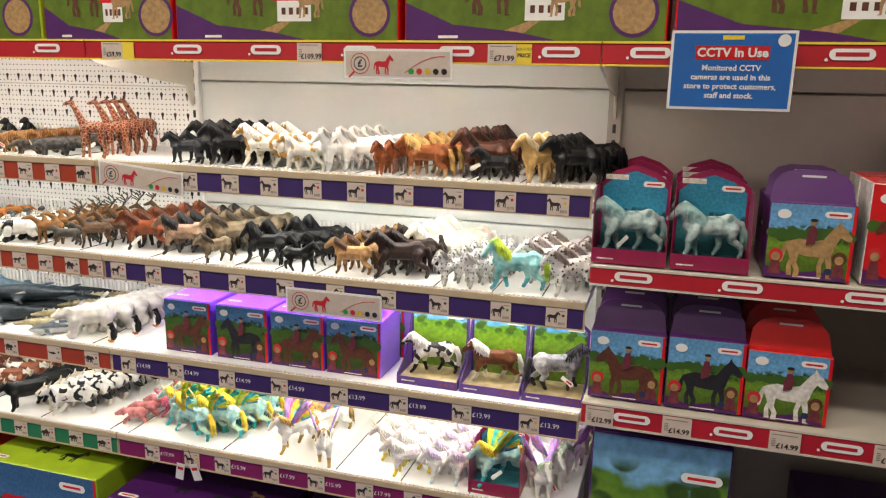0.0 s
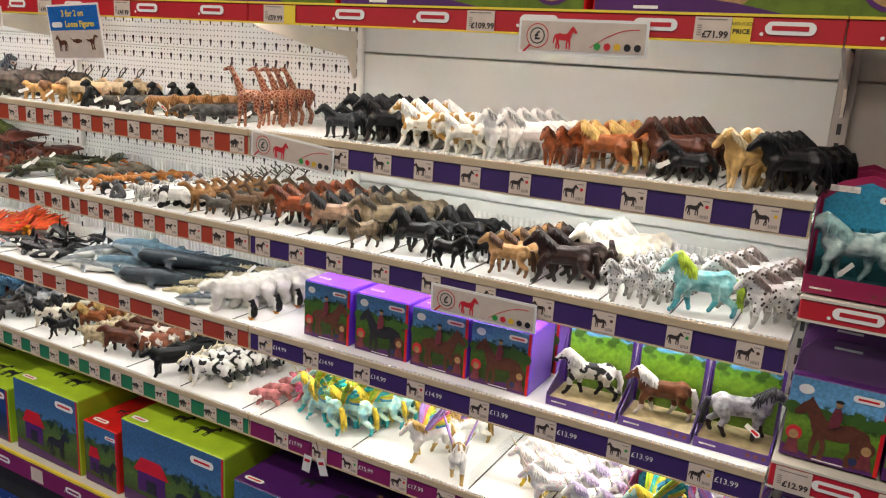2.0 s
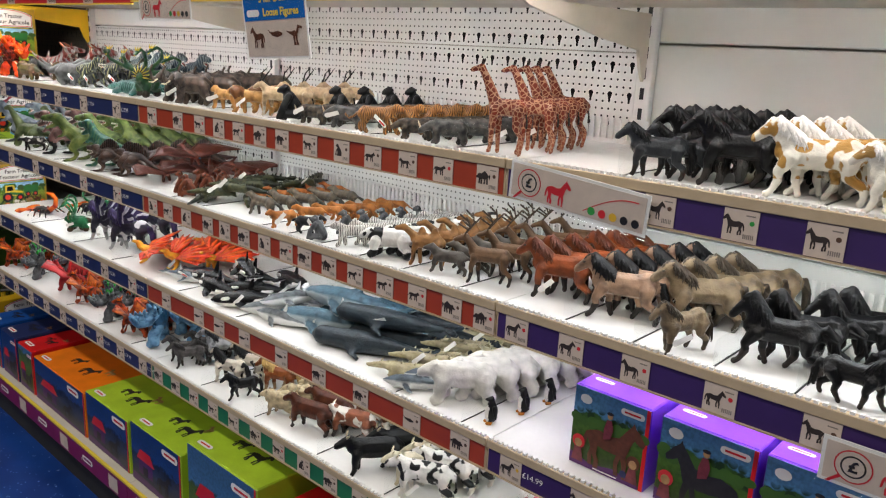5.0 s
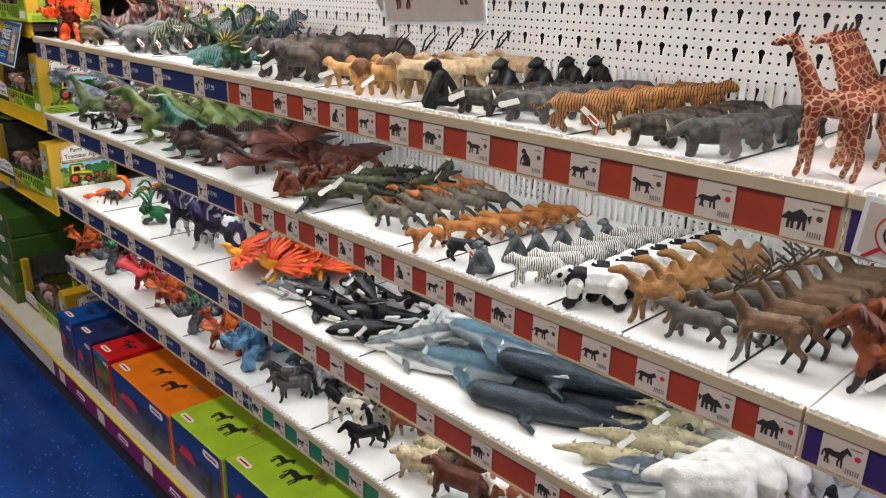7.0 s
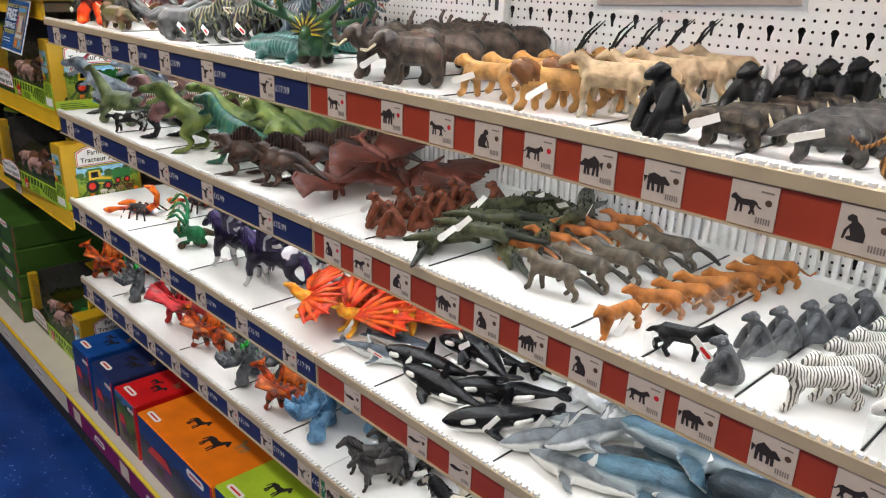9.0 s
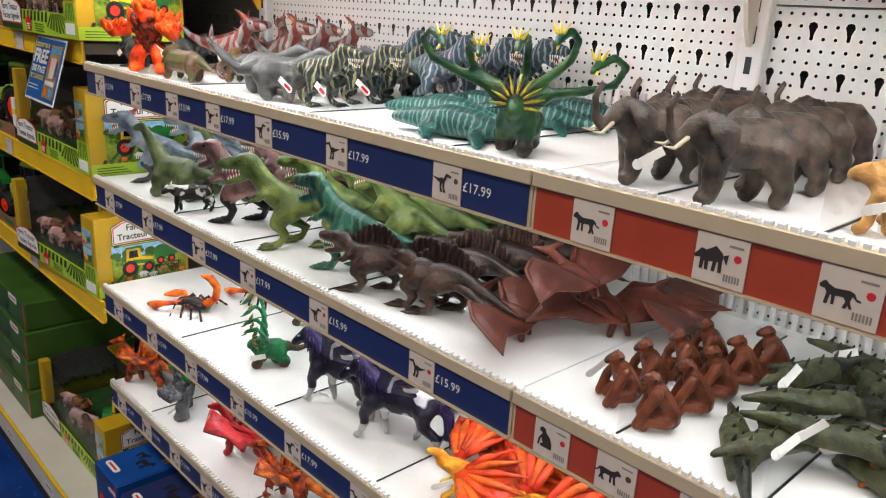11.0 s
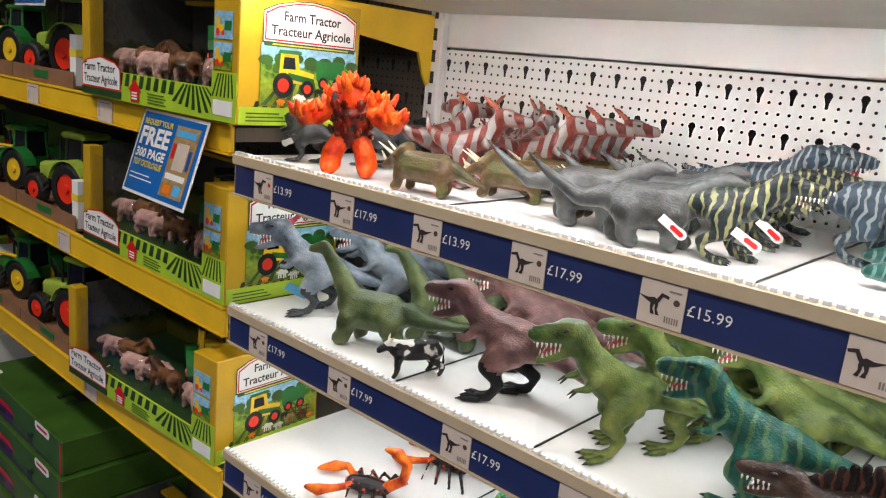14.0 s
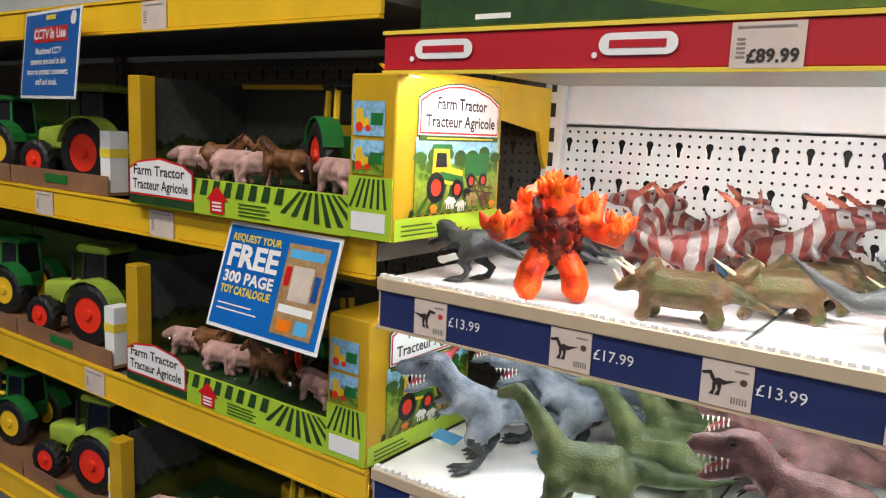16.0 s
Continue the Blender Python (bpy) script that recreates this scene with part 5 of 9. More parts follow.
def pterosaur():
    ch = [(0, 0.9, [(-0.03, 0, 0.03, 0.008), (0.0, 0, 0.034, 0.014), (0.025, 0, 0.042, 0.009), (0.045, 0, 0.055, 0.0075), (0.075, 0, 0.052, 0.003)]), (0, 0.6, [(0.045, 0, 0.058, 0.006), (0.02, 0, 0.078, 0.003)])]
    ch += mirror((0, 1, [(-0.02, 0.008, 0.026, 0.006), (-0.022, 0.014, 0.004, 0.005)]))
    ch += mirror((0, 1, [(0.015, 0.01, 0.04, 0.006), (0.04, 0.05, 0.055, 0.0045), (0.01, 0.1, 0.055, 0.0034)]))
    raw = []
    for s in (1, -1):
        raw.append(("web", 1, [(0.02, s * 0.008, 0.04), (0.043, s * 0.05, 0.056), (0.018, s * 0.095, 0.056), (-0.05, s * 0.15, 0.044), (-0.03, s * 0.09, 0.04), (-0.04, s * 0.045, 0.032), (-0.035, s * 0.006, 0.028)]))
        raw.append((0, 1, [(0.012, s * 0.098, 0.056, 0.003), (-0.05, s * 0.15, 0.044, 0.0008)]))
    return ch, raw


def scorpion():
    ch = [(0, 1.2, [(-0.03, 0, 0.016, 0.01), (0, 0, 0.018, 0.014), (0.025, 0, 0.018, 0.01)]), (1, 1, [(-0.03, 0, 0.018, 0.009), (-0.055, 0, 0.035, 0.0085), (-0.06, 0, 0.06, 0.0085), (-0.045, 0, 0.078, 0.009), (-0.026, 0, 0.08, 0.004)])]
    ch += mirror((1, 1, [(0.02, 0.01, 0.018, 0.006), (0.04, 0.034, 0.022, 0.0058), (0.062, 0.036, 0.016, 0.0095), (0.085, 0.028, 0.012, 0.004)]))
    for k in range(4):
        ch += mirror((0, 1, [(0.016 - 0.014 * k, 0.01, 0.016, 0.0042), (0.018 - 0.018 * k, 0.03, 0.024, 0.0036), (0.02 - 0.024 * k, 0.048, 0.003, 0.003)]))
    return ch, []


def pig():
    ch, (a, b) = quad(0.034, 0.024, 0.0125, (0.006, 0.0045, 0.004), (0.008, 0.001, 0.0105, 0.0085), (0.013, -0.005, 0.0078, 0.0048), [(0, 0, 0.002), (-0.004, 0.003, 0.0016)], 0.004, 1.08, foot=0)
    return ch + ears(a, b, 0.008, 0.005), []


def sheep():
    ch, (a, b) = quad(0.036, 0.031, 0.0165, (0.0065, 0.004, 0.004), (0.01, 0.008, 0.0105, 0.008), (0.013, -0.006, 0.0075, 0.0045), [(0, 0, 0.004), (-0.003, -0.006, 0.004)], 0.005, 1.1)
    rng = random.Random(2)
    ch += [(0, 1, [(x := rng.uniform(-0.026, 0.024), y := rng.uniform(-0.012, 0.012), 0.036 + rng.uniform(0, 0.008), 0.006), (x + 0.002, y, 0.041 + rng.uniform(0, 0.006), 0.005)]) for _ in range(22)]
    return ch + ears(a, b, 0.007, 0.005, 2, 1.4), []


def penguin():
    ch = [(0, 0.9, [(0, 0, 0.012, 0.011), (0, 0, 0.028, 0.0115), (0.002, 0, 0.042, 0.0075), (0.003, 0, 0.05, 0.007), (0.014, 0, 0.05, 0.002)]), (1, 0.8, [(0.006, 0, 0.012, 0.008), (0.006, 0, 0.03, 0.0085)])]
    ch += mirror((0, 0.5, [(0, 0.011, 0.036, 0.0045), (-0.002, 0.016, 0.016, 0.003)])) + mirror((2, 1.2, [(0.004, 0.005, 0.003, 0.004), (0.012, 0.006, 0.003, 0.003)]))
    return ch, []


# ---- the toy animals on the shelves ----
HOOF = toy("hoof_dark", (0.05, 0.04, 0.035))
IVORY = toy("ivory", (0.7, 0.62, 0.45))
JET = toy("jet_hair", (0.008, 0.008, 0.009), rough=0.5)
BONE = toy("bone_white", (0.72, 0.68, 0.6))
GOLDM = toy("blond_mane", (0.62, 0.42, 0.16))


def coat(name, *a, **k):
    return toy("coat_" + name, *a, **k)


def kind_of(name, shape, mats, size=1.0, fine=44):
    """Makes the mesh of one kind of figure."""
    ch, raw = shape
    me = fused(name, ch, raw, mats, fine)
    if size != 1.0:
        me.transform(Matrix.Diagonal((size, size, size, 1)))
    return me


def blue_tag(ob, rng):
    """A folded blue and white maker's tag tied to the figure."""
    bm = bmesh.new()
    cuboid(bm, -0.016, 0.016, -0.0004, 0.0004, -0.009, 0.009)
    poly(bm, [(-0.014, 0.002), (0.014, 0.002), (0.014, 0.007), (-0.014, 0.007)], -0.0007, 1)
    poly(bm, [(-0.014, -0.006), (0.002, -0.006), (0.002, -0.004), (-0.014, -0.004)], -0.0007, 1)
    t = to_mesh("swing_card", bm, [SKYC, PAPER])
    part("swing_card", t, None, ob, "blue and white swing card", Matrix.Translation((0.03, rng.choice((-1, 1)) * 0.03, 0.018)) @ Euler((radians(rng.uniform(-70, -20)), radians(rng.uniform(-30, 40)), radians(rng.uniform(-40, 40)))).to_matrix().to_4x4())


def swing_tag(ob, rng):
    """A small white paper tag with a red mark, hung on the figure."""
    bm = bmesh.new()
    cuboid(bm, -0.011, 0.009, -0.0003, 0.0003, -0.0036, 0.0036)
    pill(bm, 0.009, 0, 0.012, 0.0086, -0.0004, 0)
    pill(bm, 0.006, 0, 0.013, 0.004, -0.0007, 1)
    t = to_mesh("price_tag", bm, [PAPER, SCARLET])
    part("price_tag", t, None, ob, "white paper tag with a red mark", Matrix.Translation((0.018, rng.choice((-1, 1)) * 0.021, 0.024)) @ Euler((radians(rng.uniform(-35, 35)), radians(rng.uniform(15, 50)), radians(rng.uniform(-30, 30)))).to_matrix().to_4x4())


def herd(me, label, category, x, y, top, ang, n=1, dy=0.045, dx=0.0, jit=5, group="", lean=0.0):
    """A row of alike figures, one behind the other, on a shelf."""
    rng = random.Random(int((x + 5) * 1000) + int(top * 100))
    row = []
    for k in range(n):
        yy = y + k * dy
        if yy > 0.325:
            break
        ob = new(me.name.split(".")[0], me)
        ob.matrix_basis = pose(x + k * dx + rng.uniform(-0.003, 0.003), yy + rng.uniform(-0.003, 0.003), top + 0.0003, lean, 0, ang + rng.uniform(-jit, jit))
        tagged(ob, label, category, group or category + "s")
        if k == 0 and rng.random() < 0.45 and top < 1.2:
            (blue_tag if ("dinosaur" in category or "ptero" in category) and rng.random() < 0.4 else swing_tag)(ob, rng)
        row.append(ob)
    return row


HW = coat("snow", (0.78, 0.76, 0.72))
K = {}


def hk(key, body, hair, hoof=HOOF, extra=IVORY, size=0.95, **kw):
    K[key] = kind_of("toy_horse", horse(**kw), [body, hair, hoof, extra, *MORE], size * (0.8 if key == "bay" else 0.88), 72)


RAIN = [toy("wing_pink", (0.75, 0.16, 0.35)), toy("wing_yellow", (0.8, 0.6, 0.08)), toy("wing_blue", (0.1, 0.4, 0.65)), toy("wing_lilac", (0.45, 0.3, 0.65)), toy("wing_teal", (0.05, 0.5, 0.52)), toy("wing_lime", (0.5, 0.65, 0.08))]
MORE = RAIN
hk("black", coat("black", (0.009, 0.009, 0.01), rough=0.38), JET, HOOF, stride=0.016)
hk("slate", coat("slate", (0.05, 0.055, 0.062)), JET, size=0.72)
hk("pinto", coat("pinto", (0.75, 0.72, 0.64), (0.42, 0.25, 0.07), "patch", 52), HW, coat("snow_leg", (0.76, 0.73, 0.66)), stride=0.022)
hk("pinto_foal", coat("pinto_foal", (0.75, 0.72, 0.64), (0.42, 0.27, 0.1), "patch", 42), HW, coat("snow_leg", (0.7, 0.7, 0.7)), size=0.78, stride=0.02)
hk("white", HW, coat("grey_mane", (0.5, 0.5, 0.48)), coat("grey_leg", (0.55, 0.55, 0.53)))
hk("chest", coat("chestnut", (0.3, 0.085, 0.025)), coat("chest_mane", (0.16, 0.045, 0.016)), size=0.95)
hk("chest_foal", coat("chest_foal", (0.35, 0.11, 0.035)), coat("chest_mane", (0.2, 0.05, 0.02)), coat("chest_leg", (0.3, 0.1, 0.03)), size=0.72)
hk("flax", coat("flaxen", (0.33, 0.11, 0.03)), GOLDM, coat("flax_leg", (0.5, 0.34, 0.2)), size=0.86, mane=1.35)
hk("bay", coat("bay", (0.11, 0.035, 0.018)), coat("bay_mane", (0.06, 0.025, 0.014)), size=1.08, arch=1)
hk("palo", coat("palomino", (0.62, 0.41, 0.17)), coat("cream_mane", (0.72, 0.6, 0.4)), coat("palo_leg", (0.55, 0.4, 0.22)), size=0.98)
hk("dun", coat("dun", (0.36, 0.24, 0.165)), JET, coat("dun_leg", (0.04, 0.032, 0.028)), size=0.95, mane=1.4, stride=0.02)
hk("tan_foal", coat("grulla", (0.25, 0.19, 0.12)), coat("brown_mane", (0.08, 0.06, 0.04)), coat("grulla_leg", (0.1, 0.08, 0.055)), size=0.74)
hk("grulla", coat("grulla", (0.25, 0.19, 0.12)), coat("brown_mane", (0.08, 0.06, 0.04)), coat("grulla_leg", (0.1, 0.08, 0.055)), size=1.0)
hk("friesian", coat("black", (0.009, 0.009, 0.01)), JET, size=0.9, mane=1.6, arch=1.5, stride=0.024, tailup=0.008)
hk("black_foal", coat("black", (0.009, 0.009, 0.01)), JET, size=0.68, stride=0.02)
hk("buck", coat("buckskin", (0.5, 0.3, 0.14)), coat("buck_mane", (0.12, 0.06, 0.03)), coat("buck_leg", (0.22, 0.13, 0.07)), size=0.8)
hk("seal", coat("seal", (0.045, 0.018, 0.014)), coat("seal_mane", (0.03, 0.014, 0.011)), size=1.0, stride=0.024)
hk("cream", coat("cream", (0.72, 0.66, 0.55)), HW, coat("cream_leg", (0.6, 0.5, 0.4)), size=1.05, arch=1)
hk("appaloosa", coat("appaloosa", (0.72, 0.71, 0.69), (0.05, 0.045, 0.04), "spots", 190), coat("appa_mane", (0.5, 0.48, 0.46)), coat("appa_leg", (0.5, 0.48, 0.46)), size=0.78)
hk("appa_big", coat("appa_big", (0.72, 0.71, 0.69), (0.06, 0.04, 0.03), "spots", 130), coat("appa_mane2", (0.35, 0.3, 0.27)), coat("appa_leg", (0.5, 0.48, 0.46)), size=0.95)
hk("teal", coat("teal", (0.16, 0.44, 0.45), (0.42, 0.68, 0.66), "blend", 40), RAIN[5], coat("teal_leg", (0.12, 0.45, 0.52)), size=1.0, mane=1.5, stride=0.02, arch=1)
hk("pegasus", HW, GOLDM, coat("gold_leg", (0.55, 0.38, 0.15)), size=0.98, wings=(7, 7, 4, 5, 5, 9, 6), horn=True, stride=0.02)
hk("sky_pegasus", coat("aqua", (0.3, 0.6, 0.64), (0.6, 0.74, 0.6), "blend", 45), RAIN[1], RAIN[4], size=1.0, wings=(9, 5, 8, 8, 9, 5, 6), horn=True, stride=0.024, mane=1.4)
hk("lilac_pegasus", HW, coat("mint_mane", (0.5, 0.68, 0.45)), coat("snow_leg", (0.7, 0.7, 0.7)), size=1.0, wings=(7, 7, 7, 4, 7, 7, 7), horn=True)
hk("unicorn", coat("unicorn", (0.78, 0.76, 0.73), (0.75, 0.4, 0.5), "spots", 260, c3=(0.3, 0.55, 0.72)), HW, RAIN[1], size=0.9, horn=True, mane=1.4)
hk("unicorn_foal", HW, coat("lilac_mane", (0.6, 0.52, 0.68)), coat("rain_leg", (0.75, 0.55, 0.5), (0.3, 0.6, 0.7), "blend", 90), size=0.85, horn=True, mane=1.3)
hk("pony", coat("pony", (0.7, 0.64, 0.54), (0.025, 0.02, 0.018), "patch", 46), JET, coat("pony_leg", (0.62, 0.56, 0.48)), size=0.88, mane=1.3)
hk("mule", coat("mule", (0.13, 0.12, 0.115)), coat("mule_mane", (0.05, 0.045, 0.042)), size=0.72, mane=0.8)
hk("roan", coat("grey_roan", (0.3, 0.3, 0.31), (0.55, 0.55, 0.56), "blend", 60), coat("roan_mane", (0.06, 0.06, 0.065)), size=1.0)

HL = "toy horse, {}, on shelf"


def horses(key, what, x, y, top, ang, n, dy=0.046, dx=0.008, **kw):
    herd(K[key], HL.format(what), "toy horse", x, y, top, ang, n, dy, dx, **kw)


for spec in (
    ("slate", "slate grey foal", 0.192, 0.045, 205, 2), ("black", "glossy black", 0.225, 0.10, 200, 4), ("black", "glossy black", 0.275, 0.065, 200, 5),
    ("pinto", "white with golden patches", 0.365, 0.055, 195, 4), ("pinto_foal", "white and tan patched foal", 0.452, 0.04, 200, 5),
    ("white", "snow white", 0.517, 0.055, 250, 2), ("white", "snow white with grey mane", 0.556, 0.085, 215, 4),
    ("chest_foal", "chestnut foal", 0.607, 0.055, 260, 3), ("flax", "chestnut with blond mane", 0.69, 0.055, 190, 5), ("bay", "dark bay", 0.795, 0.085, 195, 5),
    ("black_foal", "black foal", 0.822, 0.05, 190, 1), ("palo", "cream gold palomino", 0.905, 0.06, 235, 3), ("black", "glossy black", 0.958, 0.07, 210, 4),
):
    horses(spec[0], spec[1], spec[2], spec[3], S1, spec[4], spec[5], 0.033, 0.012)
for spec in (
    ("chest", "red chestnut", 0.045, 0.085, 200, 6), ("dun", "pinkish dun with black mane", 0.15, 0.075, 200, 6), ("tan_foal", "grey-brown foal", 0.253, 0.035, 250, 1),
    ("grulla", "grey-brown", 0.235, 0.13, 220, 4), ("friesian", "black with a flowing mane", 0.355, 0.065, 200, 2), ("friesian", "black with a flowing mane", 0.41, 0.15, 205, 2),
    ("black_foal", "black foal", 0.435, 0.03, 5, 1), ("black_foal", "black foal", 0.47, 0.1, 15, 3), ("buck", "sandy buckskin foal", 0.547, 0.055, 190, 6), ("seal", "dark seal brown", 0.645, 0.06, 200, 3), ("cream", "cream white", 0.69, 0.14, 205, 4),
    ("appaloosa", "white foal with dark spots", 0.748, 0.05, 245, 5), ("appaloosa", "white foal with dark spots", 0.793, 0.05, 250, 5), ("teal", "teal with lime green mane", 0.868, 0.055, 195, 1),
    ("appa_big", "white with brown spots", 0.91, 0.13, 215, 4), ("appa_big", "white with brown spots", 0.965, 0.06, 225, 5),
):
    horses(spec[0], spec[1], spec[2], spec[3], S2, spec[4], spec[5], 0.036, 0.012)
for spec in (
    ("mule", "small grey donkey", -0.905, 0.05, 250, 3), ("mule", "small grey donkey", -0.945, 0.06, 230, 4), ("roan", "steel grey", -0.87, 0.12, 215, 4), ("pony", "cream and black patched pony", -0.765, 0.065, 200, 5), ("black_foal", "dark foal", -0.69, 0.05, 250, 1), ("flax", "chestnut pony", -0.66, 0.12, 205, 4),
    ("sky_pegasus", "aqua pegasus with yellow wings", 0.12, 0.10, 200, 3), ("sky_pegasus", "aqua pegasus with yellow wings", 0.215, 0.075, 195, 5), ("pegasus", "white pegasus with rainbow wings", 0.40, 0.075, 240, 1), ("pegasus", "white pegasus with rainbow wings", 0.475, 0.05, 300, 1), ("pegasus", "white pegasus with rainbow wings", 0.44, 0.16, 230, 1),
    ("sky_pegasus", "aqua pegasus with yellow wings", 0.165, 0.05, 170, 5), ("sky_pegasus", "aqua pegasus with yellow wings", 0.25, 0.12, 215, 4), ("unicorn", "white unicorn with bright flowers", 0.665, 0.05, 215, 6), ("unicorn_foal", "white unicorn with lilac mane", 0.78, 0.06, 235, 6), ("unicorn", "white unicorn with bright flowers", 0.625, 0.10, 205, 5), ("unicorn_foal", "white unicorn with lilac mane", 0.735, 0.05, 225, 6), ("lilac_pegasus", "white pegasus with lilac wings", 0.925, 0.06, 300, 2), ("lilac_pegasus", "white pegasus with lilac wings", 0.97, 0.16, 260, 2),
):
    horses(spec[0], spec[1], spec[2], spec[3], S4, spec[4], spec[5])

# wild animals, top shelf
AL = "plastic toy {} on shelf"


def wild(me, what, cat_, x, y, top, ang, n=1, dy=0.045, dx=0.004, **kw):
    herd(me, AL.format(what), "toy " + cat_, x, y, top, ang, n, dy, dx, **kw)


gir = kind_of("toy_giraffe", giraffe(), [coat("giraffe", (0.24, 0.05, 0.022), (0.46, 0.27, 0.17), "net", 150), HOOF, coat("giraffe_leg", (0.36, 0.12, 0.06), (0.48, 0.29, 0.19), "net", 190), IVORY], 0.78, 56)
wild(gir, "giraffe with red-brown patches", "giraffe", -0.035, 0.045, S1, 200, 1)
wild(gir, "giraffe with red-brown patches", "giraffe", -0.03, 0.105, S1, 200, 4, 0.038, -0.006)
ele = kind_of("toy_elephant", elephant(), [coat("elephant", (0.06, 0.05, 0.044), (0.15, 0.115, 0.09), "blend", 70), coat("elephant", (0.1, 0.085, 0.075)), HOOF, IVORY], 0.6)
wild(ele, "dark grey elephant with raised trunk", "elephant", -0.85, 0.05, S1, 230, 4, 0.07, -0.006)
wild(ele, "dark grey elephant with raised trunk", "elephant", -0.93, 0.06, S1, 240, 4, 0.07, -0.01)
lionf = kind_of("toy_lioness", cat(), [coat("lioness", (0.52, 0.3, 0.11)), coat("lion_tail", (0.4, 0.22, 0.08)), coat("lioness", (0.5, 0.3, 0.1)), IVORY], 0.76)
wild(lionf, "sandy lioness", "lioness", -0.735, 0.05, S1, 190, 6, 0.045)
wild(kind_of("toy_lion", cat(True), [coat("lioness", (0.5, 0.3, 0.1)), coat("lion_tail", (0.4, 0.22, 0.08)), HOOF, coat("lion_mane", (0.22, 0.1, 0.035))], 0.84), "lion with a brown mane", "lion", -0.645, 0.05, S1, 220, 4)
wild(kind_of("toy_oryx", oryx(), [coat("oryx", (0.55, 0.42, 0.27)), JET, coat("oryx_leg", (0.6, 0.55, 0.45)), JET], 0.74, 50), "pale antelope with long black horns", "antelope", -0.585, 0.065, S1, 195, 5)
gor = kind_of("toy_gorilla", sitter(), [coat("gorilla", (0.012, 0.012, 0.013), rough=0.5), coat("gorilla_face", (0.03, 0.03, 0.032)), JET, JET], 0.80)
wild(gor, "black gorilla leaning on its arms", "gorilla", -0.512, 0.04, S1, 235, 1)
wild(gor, "black gorilla leaning on its arms", "gorilla", -0.475, 0.13, S1, 250, 4, 0.05, 0.012)
rhi = kind_of("toy_rhino", rhino(), [coat("rhino", (0.05, 0.05, 0.052), (0.14, 0.13, 0.12), "blend", 90), HOOF, HOOF, IVORY], 0.5)
boar = kind_of("toy_boar", rhino(), [coat("boar", (0.03, 0.026, 0.024), (0.11, 0.085, 0.06), "blend", 120), HOOF, HOOF, IVORY], 0.45)
wild(boar, "dark warthog", "warthog", -0.455, 0.045, S1, 200, 5, 0.042)
wild(rhi, "grey rhinoceros", "rhinoceros", -0.385, 0.06, S1, 200, 5, 0.05)
tig = kind_of("toy_tiger", cat(), [coat("tiger", (0.4, 0.2, 0.06), (0.1, 0.05, 0.02), "stripes", 95), coat("tiger", (0.5, 0.25, 0.07), (0.02, 0.016, 0.014), "stripes", 75), HOOF, IVORY], 0.82)
wild(tig, "orange tiger with black stripes", "tiger", -0.3, 0.05, S1, 15, 6, 0.042)
wild(boar, "dark grey hippo calf", "hippopotamus", -0.21, 0.045, S1, 220, 5, 0.045)
wild(rhi, "grey rhinoceros", "rhinoceros", -0.145, 0.05, S1, 230, 4, 0.055)
# small animals, second shelf
oran = kind_of("toy_orangutan", sitter(), [coat("orang", (0.2, 0.06, 0.025)), coat("orang_face", (0.08, 0.04, 0.03)), HOOF, IVORY], 0.61)
wild(oran, "red-brown orang-utan", "orang-utan", -0.93, 0.06, S2, 230, 4, 0.045)
wild(oran, "red-brown orang-utan", "orang-utan", -0.885, 0.05, S2, 210, 5, 0.045)
cro = kind_of("toy_crocodile", croc(), [coat("croc", (0.055, 0.065, 0.035), (0.12, 0.12, 0.06), "blend", 90), coat("croc_spine", (0.04, 0.045, 0.03)), HOOF, IVORY], 0.92, 60)
for k in range(15):
    herd(cro, AL.format("dark green crocodile in a loose pile"), "toy crocodile", -0.82 + 0.028 * (k % 4), 0.05 + 0.017 * k, S2 + 0.011 * (k % 3), 200 + 26 * ((k * 5) % 7 - 3), 1)
fox = kind_of("toy_fox", dog(0.0105, 0.028), [coat("fox", (0.5, 0.19, 0.05)), coat("fox_tail", (0.5, 0.25, 0.1)), HOOF, IVORY], 0.68)
wild(fox, "rust orange fox", "fox", -0.72, 0.11, S2, 205, 5, 0.045, 0.006)
wolf = kind_of("toy_wolf", dog(0.0125, 0.028), [coat("wolf", (0.22, 0.18, 0.13), (0.06, 0.055, 0.05), "blend", 50), coat("wolf_tail", (0.08, 0.07, 0.06)), HOOF, IVORY], 0.83)
wild(wolf, "grey-brown wolf", "wolf", -0.635, 0.06, S2, 192, 5, 0.045, 0.01)
cub = kind_of("toy_caracal", cat(), [coat("caracal", (0.55, 0.23, 0.06)), coat("caracal", (0.55, 0.2, 0.06)), HOOF, IVORY], 0.61)
wild(cub, "orange wild cat cub", "wild cat", -0.532, 0.04, S2, 262, 1)
wild(cub, "orange wild cat cub", "wild cat", -0.528, 0.10, S2, 225, 6, 0.036, 0.008)
wild(kind_of("toy_baboon", dog(0.0135, 0.012), [coat("baboon", (0.018, 0.018, 0.02)), JET, HOOF, IVORY], 0.66), "black baboon on all fours", "baboon", -0.468, 0.04, S2, 20, 1)
koa = kind_of("toy_koala", sitter(), [coat("koala", (0.16, 0.165, 0.175)), coat("koala_face", (0.1, 0.1, 0.11)), coat("koala_ear", (0.3, 0.3, 0.3)), IVORY], 0.56)
wild(koa, "grey koala", "koala", -0.415, 0.03, S2, 200, 1)
wild(koa, "grey koala", "koala", -0.42, 0.095, S2, 210, 5, 0.036, 0.012)
